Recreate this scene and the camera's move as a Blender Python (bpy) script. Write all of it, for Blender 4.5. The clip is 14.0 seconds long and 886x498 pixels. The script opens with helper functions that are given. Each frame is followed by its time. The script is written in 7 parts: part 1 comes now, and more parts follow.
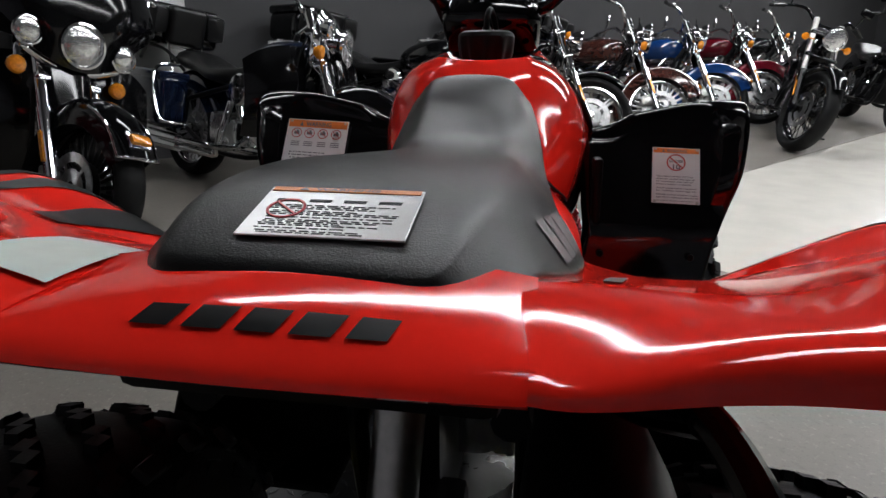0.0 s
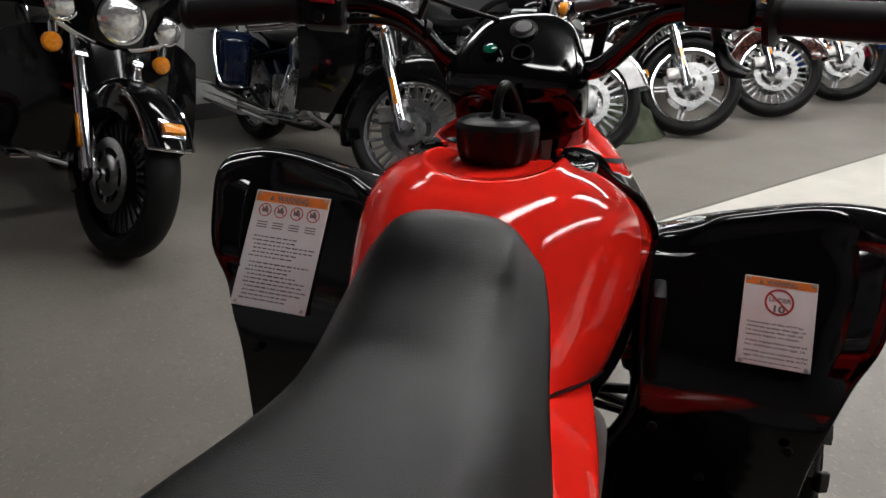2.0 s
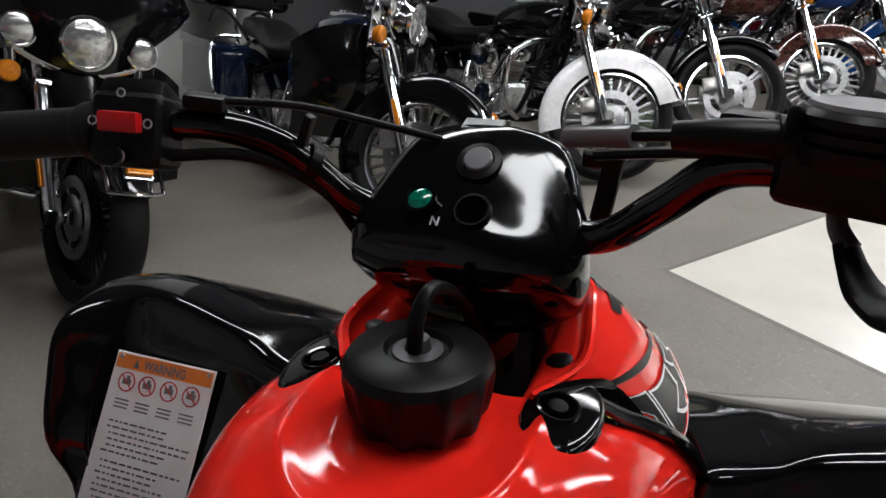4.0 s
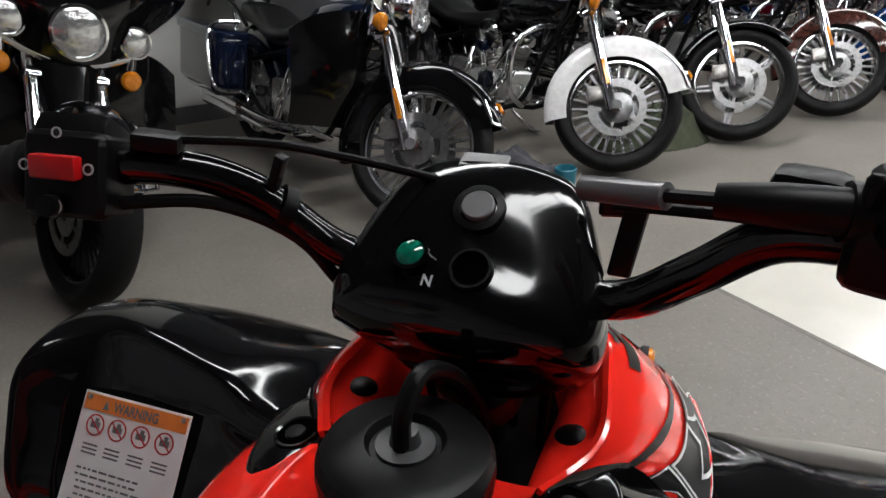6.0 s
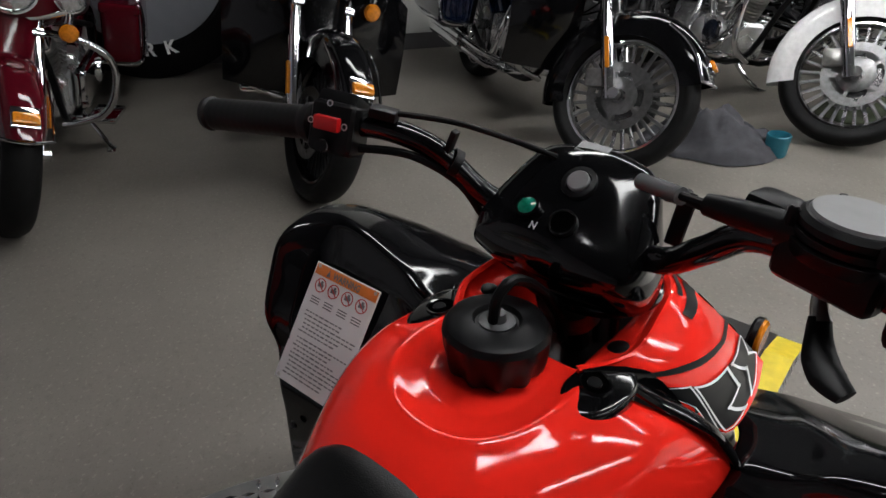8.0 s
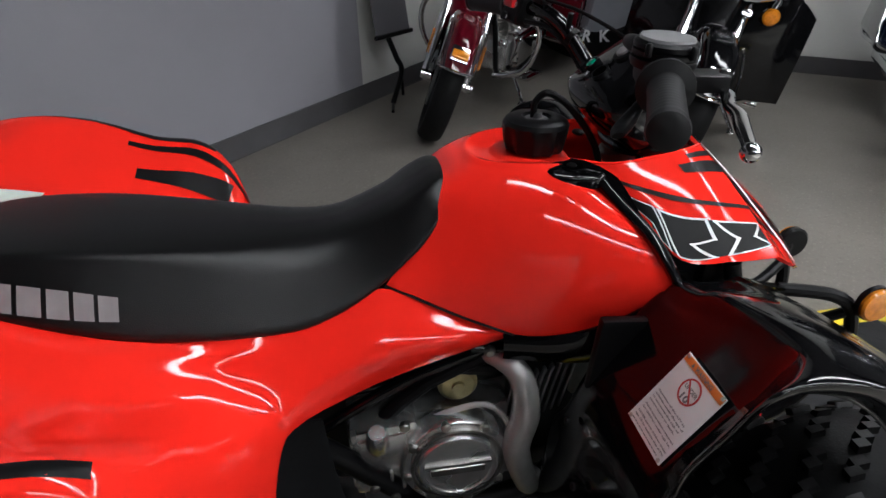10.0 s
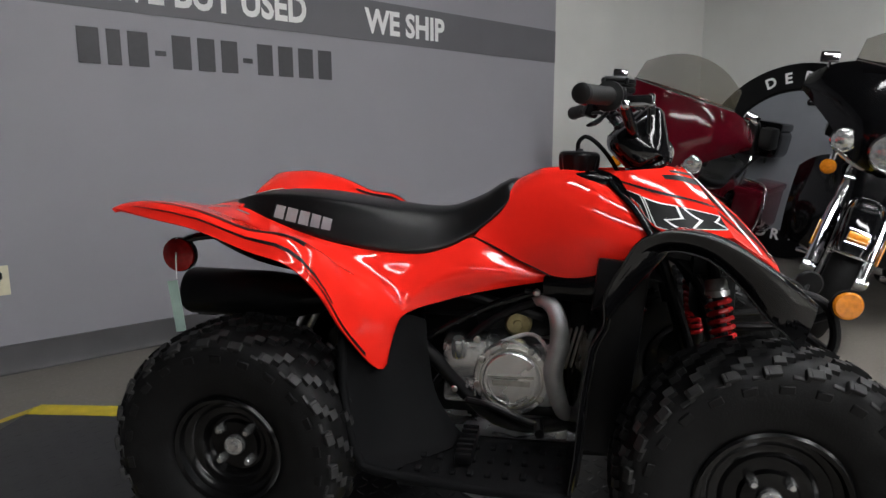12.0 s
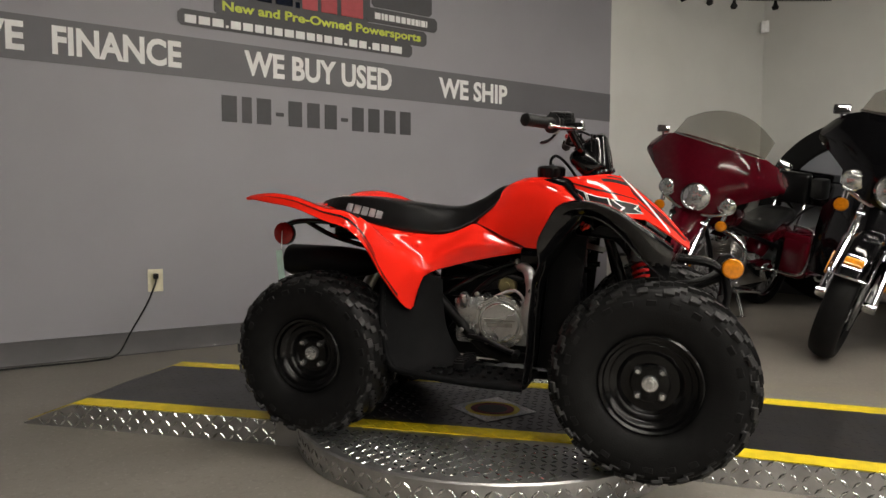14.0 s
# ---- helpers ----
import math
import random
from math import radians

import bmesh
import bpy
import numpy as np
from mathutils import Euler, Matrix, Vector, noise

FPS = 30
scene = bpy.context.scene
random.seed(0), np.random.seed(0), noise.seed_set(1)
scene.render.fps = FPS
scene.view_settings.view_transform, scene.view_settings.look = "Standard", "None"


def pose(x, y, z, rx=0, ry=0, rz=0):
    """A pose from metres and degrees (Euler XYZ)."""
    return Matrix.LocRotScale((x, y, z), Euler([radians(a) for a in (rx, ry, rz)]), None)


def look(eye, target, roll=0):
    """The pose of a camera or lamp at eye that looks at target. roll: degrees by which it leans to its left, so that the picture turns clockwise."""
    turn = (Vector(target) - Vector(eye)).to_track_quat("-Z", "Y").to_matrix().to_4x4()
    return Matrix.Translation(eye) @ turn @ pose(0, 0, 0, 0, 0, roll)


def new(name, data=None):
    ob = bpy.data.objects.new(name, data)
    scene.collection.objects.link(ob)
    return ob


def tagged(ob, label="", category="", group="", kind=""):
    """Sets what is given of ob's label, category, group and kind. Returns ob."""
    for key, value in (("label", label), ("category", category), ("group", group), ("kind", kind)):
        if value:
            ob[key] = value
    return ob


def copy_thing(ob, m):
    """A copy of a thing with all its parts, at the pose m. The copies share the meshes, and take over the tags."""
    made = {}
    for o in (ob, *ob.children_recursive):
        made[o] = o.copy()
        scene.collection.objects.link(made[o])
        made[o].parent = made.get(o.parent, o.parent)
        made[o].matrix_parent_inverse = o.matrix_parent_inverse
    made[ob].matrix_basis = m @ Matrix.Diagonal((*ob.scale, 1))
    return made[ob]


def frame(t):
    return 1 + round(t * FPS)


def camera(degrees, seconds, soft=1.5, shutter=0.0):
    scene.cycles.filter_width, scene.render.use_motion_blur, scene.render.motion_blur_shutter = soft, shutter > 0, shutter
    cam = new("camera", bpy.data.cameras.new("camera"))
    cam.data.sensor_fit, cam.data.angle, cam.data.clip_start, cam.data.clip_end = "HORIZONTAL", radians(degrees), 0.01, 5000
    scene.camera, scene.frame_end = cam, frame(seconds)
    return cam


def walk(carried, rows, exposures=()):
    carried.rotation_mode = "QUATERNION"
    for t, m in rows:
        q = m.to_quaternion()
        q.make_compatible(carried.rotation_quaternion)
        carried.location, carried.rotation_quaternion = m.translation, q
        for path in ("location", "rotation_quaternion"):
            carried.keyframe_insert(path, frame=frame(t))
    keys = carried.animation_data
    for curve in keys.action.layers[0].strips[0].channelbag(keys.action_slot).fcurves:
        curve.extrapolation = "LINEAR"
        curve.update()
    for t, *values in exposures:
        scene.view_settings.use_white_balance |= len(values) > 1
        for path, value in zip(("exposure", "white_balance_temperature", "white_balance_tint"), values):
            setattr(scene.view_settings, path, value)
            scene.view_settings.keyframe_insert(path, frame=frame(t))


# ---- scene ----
cam = camera(69.7, 14.0, soft=1.5)
PATH = [
    (0, (1.165, 1.46, 0.902), (-0.274, 2.699, 0.274), -0.3),
    (0.5, (1.122, 1.543, 0.96), (-0.261, 2.832, 0.308), -0.4),
    (1, (1.041, 1.641, 1.018), (-0.301, 2.916, 0.26), -0.3),
    (1.5, (0.989, 1.712, 1.017), (-0.429, 2.888, 0.238), -0.3),
    (2, (0.947, 1.791, 1.057), (-0.597, 2.769, 0.246), -0.5),
    (2.5, (0.914, 1.881, 1.083), (-0.675, 2.772, 0.258), -1.0),
    (3, (0.842, 1.957, 1.112), (-0.74, 2.86, 0.287), -1.0),
    (3.5, (0.758, 2.022, 1.124), (-0.82, 2.926, 0.292), -1.1),
    (4, (0.695, 2.056, 1.115), (-0.888, 2.956, 0.288), -1.5),
    (4.2, (0.673, 2.071, 1.111), (-0.909, 2.97, 0.282), -1.5),
    (6.3, (0.635, 2.098, 1.136), (-0.928, 2.963, 0.236), -1.6),
    (6.5, (0.659, 2.089, 1.141), (-0.896, 2.935, 0.211), -1.6),
    (7, (0.712, 2.064, 1.179), (-0.883, 2.775, 0.203), -1.3),
    (7.5, (0.762, 2.055, 1.206), (-0.875, 2.596, 0.193), -1.4),
    (8, (0.811, 2.089, 1.226), (-0.875, 2.365, 0.187), -1.7),
    (8.5, (0.897, 2.171, 1.226), (-0.799, 2.162, 0.166), -1.7),
    (9, (1.006, 2.273, 1.227), (-0.642, 1.93, 0.148), -1.8),
    (9.2, (1.041, 2.315, 1.23), (-0.572, 1.865, 0.136), -1.2),
    (11.3, (1.429, 2.876, 0.989), (0.113, 1.481, 0.421), -1.0),
    (11.5, (1.46, 2.939, 0.971), (0.133, 1.53, 0.469), -0.9),
    (12, (1.557, 3.081, 0.93), (0.285, 1.572, 0.604), -0.2),
    (12.5, (1.633, 3.235, 0.901), (0.411, 1.661, 0.728), -0.1),
    (13, (1.68, 3.407, 0.831), (0.477, 1.815, 0.704), 0.1),
    (13.5, (1.714, 3.584, 0.8), (0.594, 1.931, 0.679), 0.3),
    (14, (1.764, 3.746, 0.77), (0.726, 2.041, 0.651), 0.2),
]
walk(cam, [(t, look(eye, aim, roll)) for t, eye, aim, roll in PATH], exposures=[(0, -0.1, 6000, 10), (0.5, -0.25, 6100, 10), (1, -0.1, 6150, 10), (2, 0.1, 6250, 10), (4, 0.05, 6050, 10), (7.0, 0.1, 6150, 10), (8.5, 0.03, 6150, 10), (9.2, 0.1, 5900, 10), (11.5, 0.4, 5950, 10), (12.5, 0.36, 6400, 10), (14, 0.42, 6950, 10)])

# ---- world, light ----
world = bpy.data.worlds.new("world")
scene.world = world
world.use_nodes = True
world.node_tree.nodes["Background"].inputs[0].default_value = (0.012, 0.012, 0.013, 1)
world.node_tree.nodes["Background"].inputs[1].default_value = 0.3
LAMP = 20.0           # strength of the fluorescent tubes' covers
CEIL = 3.1
# ceiling lights: rows along y at these x, fittings 1.25 m long and 0.27 m wide
# all out of view; the third row is added to brighten the quad's right side
LIGHT_ROWS = [(-1.9, 2.8, 12), (0.55, 2.6, 12), (3.1, 4.85, 10)]


# ---- materials ----
def mat(name, color, rough=0.5, metal=0.0, spec=0.5, coat=0.0, var=0.08, scale=40.0, bump=0.0, bscale=200.0, emit=0.0, alpha=1.0, trans=0.0, rvar=0.08):
    m = bpy.data.materials.new(name)
    m.use_nodes = True
    nt = m.node_tree
    b = nt.nodes["Principled BSDF"]
    b.inputs["Roughness"].default_value = rough
    b.inputs["Metallic"].default_value = metal
    b.inputs["Specular IOR Level"].default_value = spec
    b.inputs["Coat Weight"].default_value = coat
    b.inputs["Coat Roughness"].default_value = 0.04
    b.inputs["Alpha"].default_value = alpha
    b.inputs["Transmission Weight"].default_value = trans
    co = nt.nodes.new("ShaderNodeTexCoord")
    if emit:
        b.inputs["Emission Color"].default_value = (*color, 1)
        b.inputs["Emission Strength"].default_value = emit
    n1 = nt.nodes.new("ShaderNodeTexNoise")
    n1.inputs["Scale"].default_value = scale
    n1.inputs["Detail"].default_value = 6
    nt.links.new(co.outputs["Object"], n1.inputs["Vector"])
    ramp = nt.nodes.new("ShaderNodeValToRGB")
    ramp.color_ramp.elements[0].position = 0.3
    ramp.color_ramp.elements[1].position = 0.7
    ramp.color_ramp.elements[0].color = (*[c * (1 - var) for c in color], 1)
    ramp.color_ramp.elements[1].color = (*[min(1, c * (1 + var)) for c in color], 1)
    nt.links.new(n1.outputs["Fac"], ramp.inputs["Fac"])
    nt.links.new(ramp.outputs["Color"], b.inputs["Base Color"])
    n2 = nt.nodes.new("ShaderNodeTexNoise")
    n2.inputs["Scale"].default_value = scale * 0.23
    n2.inputs["Detail"].default_value = 4
    nt.links.new(co.outputs["Object"], n2.inputs["Vector"])
    mr = nt.nodes.new("ShaderNodeMapRange")
    mr.inputs["To Min"].default_value = max(0.0, rough - rvar * min(1, rough * 3))
    mr.inputs["To Max"].default_value = rough + rvar * min(1, rough * 3)
    nt.links.new(n2.outputs["Fac"], mr.inputs["Value"])
    nt.links.new(mr.outputs["Result"], b.inputs["Roughness"])
    if bump:
        n3 = nt.nodes.new("ShaderNodeTexNoise")
        n3.inputs["Scale"].default_value = bscale
        n3.inputs["Detail"].default_value = 5
        nt.links.new(co.outputs["Object"], n3.inputs["Vector"])
        bp = nt.nodes.new("ShaderNodeBump")
        bp.inputs["Strength"].default_value = bump
        bp.inputs["Distance"].default_value = 0.002
        nt.links.new(n3.outputs["Fac"], bp.inputs["Height"])
        nt.links.new(bp.outputs["Normal"], b.inputs["Normal"])
    return m


def floor_mat():
    """Speckled grey-beige composite floor, dull, with darker and lighter flecks."""
    m = mat("speckled_floor", (0.185, 0.169, 0.149), rough=0.42, spec=0.35, var=0.10, scale=3.0, rvar=0.10)
    nt = m.node_tree
    b = nt.nodes["Principled BSDF"]
    base = b.inputs["Base Color"].links[0].from_socket
    co = nt.nodes.new("ShaderNodeTexCoord")
    last = base
    for sc, lo, hi, col, amt in ((38, 0.56, 0.66, (0.135, 0.12, 0.105, 1), 0.32), (70, 0.6, 0.68, (0.29, 0.268, 0.238, 1), 0.5), (150, 0.58, 0.7, (0.07, 0.064, 0.057, 1), 0.35)):
        n = nt.nodes.new("ShaderNodeTexNoise")
        n.inputs["Scale"].default_value = sc
        n.inputs["Detail"].default_value = 3
        nt.links.new(co.outputs["Object"], n.inputs["Vector"])
        mr = nt.nodes.new("ShaderNodeMapRange")
        mr.inputs["From Min"].default_value = lo
        mr.inputs["From Max"].default_value = hi
        mr.inputs["To Max"].default_value = amt
        nt.links.new(n.outputs["Fac"], mr.inputs["Value"])
        mx = nt.nodes.new("ShaderNodeMix")
        mx.data_type = "RGBA"
        nt.links.new(mr.outputs["Result"], mx.inputs["Factor"])
        nt.links.new(last, mx.inputs["A"])
        mx.inputs["B"].default_value = col
        last = mx.outputs["Result"]
    nt.links.new(last, b.inputs["Base Color"])
    return m


M_FLOOR = floor_mat()
M_WHITEFLOOR = mat("white_floor", (0.62, 0.60, 0.54), rough=0.2, var=0.05, scale=5, spec=0.5, rvar=0.06, bump=0.06, bscale=14)
M_JOINT = mat("joint", (0.16, 0.145, 0.13), rough=0.7)
M_GREYWALL = mat("grey_wall", (0.275, 0.27, 0.298), rough=0.5, var=0.03, scale=2.5, bump=0.05, bscale=120)
M_BAND = mat("dark_band", (0.115, 0.113, 0.125), rough=0.5, var=0.04, scale=3)
M_DARKWALL = mat("dark_wall", (0.036, 0.036, 0.038), rough=0.7, var=0.06, scale=2, bump=0.06, bscale=90)
M_WHEEL = mat("cast_wheel", (0.30, 0.30, 0.305), rough=0.28, metal=0.9, var=0.2, scale=20)
M_DISC = mat("disc_steel", (0.27, 0.27, 0.27), rough=0.3, metal=1.0, var=0.2, scale=50)
M_WHITEWALL = mat("white_wall", (0.62, 0.62, 0.595), rough=0.7, var=0.04, scale=2, bump=0.06, bscale=90)
M_BASEB = mat("baseboard", (0.07, 0.068, 0.072), rough=0.5, var=0.1, scale=8)
M_CEIL = mat("dark_ceiling", (0.05, 0.05, 0.052), rough=0.9, bump=0.2, bscale=60)
M_LIGHT = mat("lamp_diffuser", (1.0, 0.97, 0.92), emit=LAMP)
M_TXTW = mat("white_vinyl", (0.80, 0.80, 0.80), rough=0.5, var=0.03)
M_TXTD = mat("dark_vinyl", (0.045, 0.044, 0.05), rough=0.5)
M_LIME = mat("lime_vinyl", (0.55, 0.62, 0.06), rough=0.5)
M_REDV = mat("red_vinyl", (0.42, 0.05, 0.06), rough=0.5)
M_IVORY = mat("ivory_plastic", (0.66, 0.62, 0.46), rough=0.4)
M_RED = mat("red_plastic", (0.86, 0.022, 0.012), rough=0.09, coat=0.0, var=0.03, scale=9, rvar=0.03, spec=0.5)
M_BLK = mat("gloss_black", (0.003, 0.003, 0.0035), rough=0.09, coat=0.0, var=0.1, scale=12, spec=0.45)
M_BLKM = mat("satin_black", (0.0045, 0.0045, 0.005), rough=0.38, var=0.15, scale=30, spec=0.16)
M_DECAL = mat("black_decal", (0.005, 0.005, 0.0055), rough=0.35, spec=0.2)
M_SEAT = mat("seat_vinyl", (0.0035, 0.0035, 0.0038), rough=0.30, var=0.12, scale=25, bump=0.25, bscale=900, spec=0.4, rvar=0.04)
M_RUB = mat("tyre_rubber", (0.0065, 0.0065, 0.0068), rough=0.52, var=0.25, scale=30, bump=0.25, bscale=260, spec=0.14)
M_ENAMEL = mat("wheel_enamel", (0.003, 0.003, 0.0032), rough=0.2, var=0.15, scale=20, spec=0.26, rvar=0.05)
# lighter rubber for the lug tops and shoulder lugs
M_TREAD = mat("pale_tread", (0.018, 0.018, 0.0185), rough=0.55, var=0.3, scale=50, bump=0.2, bscale=300, spec=0.3)
M_SEATMARK = mat("seat_print", (0.20, 0.20, 0.205), rough=0.45)
M_SLEEVE = mat("clear_sleeve", (0.13, 0.13, 0.135), rough=0.2, spec=0.6)
M_GRIP = mat("grip_rubber", (0.008, 0.008, 0.0085), rough=0.55, var=0.15, scale=40, spec=0.25)
M_GREYPL = mat("grey_plastic", (0.0056, 0.0058, 0.0063), rough=0.6, var=0.12, scale=35, bump=0.25, bscale=500, spec=0.04)
M_CHROME = mat("chrome", (0.72, 0.72, 0.73), rough=0.08, metal=1.0, var=0.04, scale=12)
M_ALU = mat("cast_aluminium", (0.66, 0.66, 0.655), rough=0.27, metal=0.9, var=0.10, scale=30, bump=0.25, bscale=350)
M_GUARD = mat("matt_aluminium", (0.46, 0.46, 0.46), rough=0.5, metal=0.6, var=0.08, scale=40)
M_BRASS = mat("yellow_zinc", (0.42, 0.37, 0.20), rough=0.32, metal=1.0, var=0.2, scale=60)
M_STEEL = mat("zinc_steel", (0.45, 0.44, 0.42), rough=0.3, metal=1.0, var=0.15, scale=60)
M_PLATE = mat("tread_plate", (0.46, 0.46, 0.457), rough=0.34, metal=0.9, var=0.22, scale=14, rvar=0.12)
M_LUG = mat("worn_plate", (0.64, 0.635, 0.63), rough=0.2, metal=0.95, var=0.15, scale=30, rvar=0.1)
M_PLATEB = mat("black_plate", (0.012, 0.012, 0.0135), rough=0.34, var=0.25, scale=18)
M_YEL = mat("yellow_tape", (0.66, 0.50, 0.015), rough=0.5, var=0.14, scale=26)
M_SPRING = mat("red_spring", (0.42, 0.010, 0.012), rough=0.25)
M_LABEL = mat("label_white", (0.74, 0.74, 0.74), rough=0.2, var=0.03)
M_ORANGE = mat("label_orange", (0.72, 0.20, 0.03), rough=0.35)
M_PRINT = mat("print_grey", (0.15, 0.15, 0.16), rough=0.45)
M_PRINTR = mat("print_red", (0.45, 0.03, 0.03), rough=0.4)
M_STOP = mat("stop_red", (0.50, 0.006, 0.008), rough=0.3, var=0.05)
M_AMBER = mat("amber_lens", (0.62, 0.20, 0.008), rough=0.15, coat=0.5, var=0.2, scale=90)
M_REDL = mat("red_lens", (0.26, 0.006, 0.006), rough=0.12, coat=0.5, var=0.2, scale=90)
M_GREENL = mat("green_lens", (0.004, 0.14, 0.085), rough=0.1, coat=0.5, var=0.3, scale=250)
M_SILV = mat("silver_print", (0.42, 0.42, 0.42), rough=0.4)
M_MINT = mat("mint_paper", (0.45, 0.62, 0.55), rough=0.6)
M_NOTICE = mat("notice_paper", (0.60, 0.65, 0.60), rough=0.4, var=0.06, scale=60)
M_MARN = mat("maroon_paint", (0.075, 0.003, 0.008), rough=0.08, coat=0.1, spec=0.35)
M_NAVY = mat("navy_paint", (0.004, 0.008, 0.024), rough=0.12, coat=0.8)
M_BROWN = mat("brown_paint", (0.05, 0.016, 0.012), rough=0.14, coat=0.8)
M_BLUE = mat("blue_paint", (0.006, 0.03, 0.115), rough=0.12, coat=0.8)
M_WPAINT = mat("white_paint", (0.90, 0.90, 0.90), rough=0.14, coat=0.6)
M_CLOTH = mat("grey_cloth", (0.045, 0.045, 0.052), rough=0.9, var=0.2, scale=20, bump=0.4, bscale=120)
M_CLOTHG = mat("green_cloth", (0.05, 0.06, 0.035), rough=0.9, var=0.3, scale=15, bump=0.4, bscale=120)
M_FLOORMAT = mat("mat_grey", (0.15, 0.145, 0.135), rough=0.8, var=0.15, scale=40, bump=0.3, bscale=200)
M_TEAL = mat("teal_plastic", (0.02, 0.16, 0.22), rough=0.4)


def lens_mat():
    m = mat("lamp_glass", (0.62, 0.62, 0.62), rough=0.10, metal=0.75, var=0.25, scale=70, bump=0.6, bscale=60)
    return m


M_LENS = lens_mat()
M_SCREEN = mat("smoked_screen", (0.07, 0.062, 0.042), rough=0.04, alpha=0.36)


# ---- mesh helpers ----
def obj(name, bm, material, parent=None, smooth=35):
    bm.normal_update()
    me = bpy.data.meshes.new(name)
    bm.to_mesh(me)
    bm.free()
    for m in (material if isinstance(material, (list, tuple)) else [material]):
        me.materials.append(m)
    if smooth:
        me.polygons.foreach_set("use_smooth", [True] * len(me.polygons))
        me.set_sharp_from_angle(angle=radians(smooth))
    ob = new(name, me)
    ob.parent = parent
    return ob


def part(name, bm, material, parent, label="", smooth=35):
    return tagged(obj(name, bm, material, parent, smooth), label)


def thing(name, label, category, group="", m=None):
    ob = tagged(new(name), label, category, group)
    if m is not None:
        ob.matrix_basis = m
    return ob


def structure(name, bm, material, label, category, smooth=0):
    return tagged(obj(name, bm, material, None, smooth), label, category, "", "structure")


def box(bm, c, size, rot=None, bevel=0.0, seg=2):
    r = bmesh.ops.create_cube(bm, size=1.0)
    vs = r["verts"]
    for v in vs:
        v.co = Vector((v.co.x * size[0], v.co.y * size[1], v.co.z * size[2]))
    if bevel:
        es = list({e for v in vs for e in v.link_edges})
        g = bmesh.ops.bevel(bm, geom=es, offset=bevel, segments=seg, affect="EDGES", profile=0.6)
        vs = list({v for f in g["faces"] for v in f.verts} | {v for v in vs if v.is_valid})
    m = Matrix.Translation(c) @ (rot if rot is not None else Matrix())
    bmesh.ops.transform(bm, matrix=m, verts=vs)
    return bm


def rot(rx=0, ry=0, rz=0):
    return pose(0, 0, 0, rx, ry, rz)


def spline(pts, n):
    """Catmull-Rom through the points, n steps a span."""
    P = [Vector(p) for p in pts]
    if len(P) < 3:
        return [P[0].lerp(P[-1], i / n) for i in range(n + 1)]
    out = []
    for i in range(len(P) - 1):
        a, b, c, d = P[max(i - 1, 0)], P[i], P[i + 1], P[min(i + 2, len(P) - 1)]
        for k in range(n):
            t = k / n
            out.append(0.5 * (2 * b + (c - a) * t + (2 * a - 5 * b + 4 * c - d) * t * t + (3 * b - a - 3 * c + d) * t ** 3))
    out.append(P[-1])
    return out


def rings(bm, R, closed=True, cap=True):
    V = [[bm.verts.new(p) for p in r] for r in R]
    n = len(V[0])
    for a, b in zip(V, V[1:]):
        for i in range(n if closed else n - 1):
            j = (i + 1) % n
            try:
                bm.faces.new((a[i], a[j], b[j], b[i]))
            except ValueError:
                pass
    if cap and closed:
        bm.faces.new(list(reversed(V[0])))
        bm.faces.new(V[-1])
    return V


def tube(bm, pts, r, seg=10, n=5, flat=1.0):
    """A round bar along a smooth line; r a number or one for each given point."""
    P = spline(pts, n) if len(pts) > 2 else [Vector(p) for p in pts]
    rs = r if isinstance(r, (list, tuple)) else None
    up = None
    R = []
    for i, p in enumerate(P):
        d = (P[min(i + 1, len(P) - 1)] - P[max(i - 1, 0)]).normalized()
        if up is None:
            up = Vector((0, 0, 1)) if abs(d.z) < 0.9 else Vector((1, 0, 0))
        side = d.cross(up).normalized()
        up = side.cross(d).normalized()
        if rs:
            f = i / (len(P) - 1) * (len(rs) - 1)
            k = min(int(f), len(rs) - 2)
            rr = rs[k] + (rs[k + 1] - rs[k]) * (f - k)
        else:
            rr = r
        R.append([p + rr * (math.cos(a) * side + flat * math.sin(a) * up) for a in (2 * math.pi * j / seg for j in range(seg))])
    rings(bm, R)
    bmesh.ops.recalc_face_normals(bm, faces=bm.faces[:])
    return bm


def lathe(bm, prof, m=None, seg=32, closed=False):
    """Turns the profile of (radius, height) about the local z axis."""
    m = m if m is not None else Matrix()
    V = []
    for r, h in prof:
        V.append([bm.verts.new(m @ Vector((r * math.cos(a), r * math.sin(a), h))) for a in (2 * math.pi * j / seg for j in range(seg))])
    pairs = list(zip(V, V[1:])) + ([(V[-1], V[0])] if closed else [])
    for a, b in pairs:
        for i in range(seg):
            j = (i + 1) % seg
            bm.faces.new((a[i], a[j], b[j], b[i]))
    if not closed:
        if prof[0][0] > 1e-4:
            bm.faces.new(list(reversed(V[0])))
        if prof[-1][0] > 1e-4:
            bm.faces.new(V[-1])
    bmesh.ops.remove_doubles(bm, verts=bm.verts[:], dist=1e-6)
    bmesh.ops.recalc_face_normals(bm, faces=bm.faces[:])
    return bm


def dense(grid, nu, nv):
    """Smooth grid through a coarse grid of points."""
    rows = [spline(r, nv) for r in grid]
    cols = [spline([r[i] for r in rows], nu) for i in range(len(rows[0]))]
    return [[c[k] for c in cols] for k in range(len(cols[0]))]


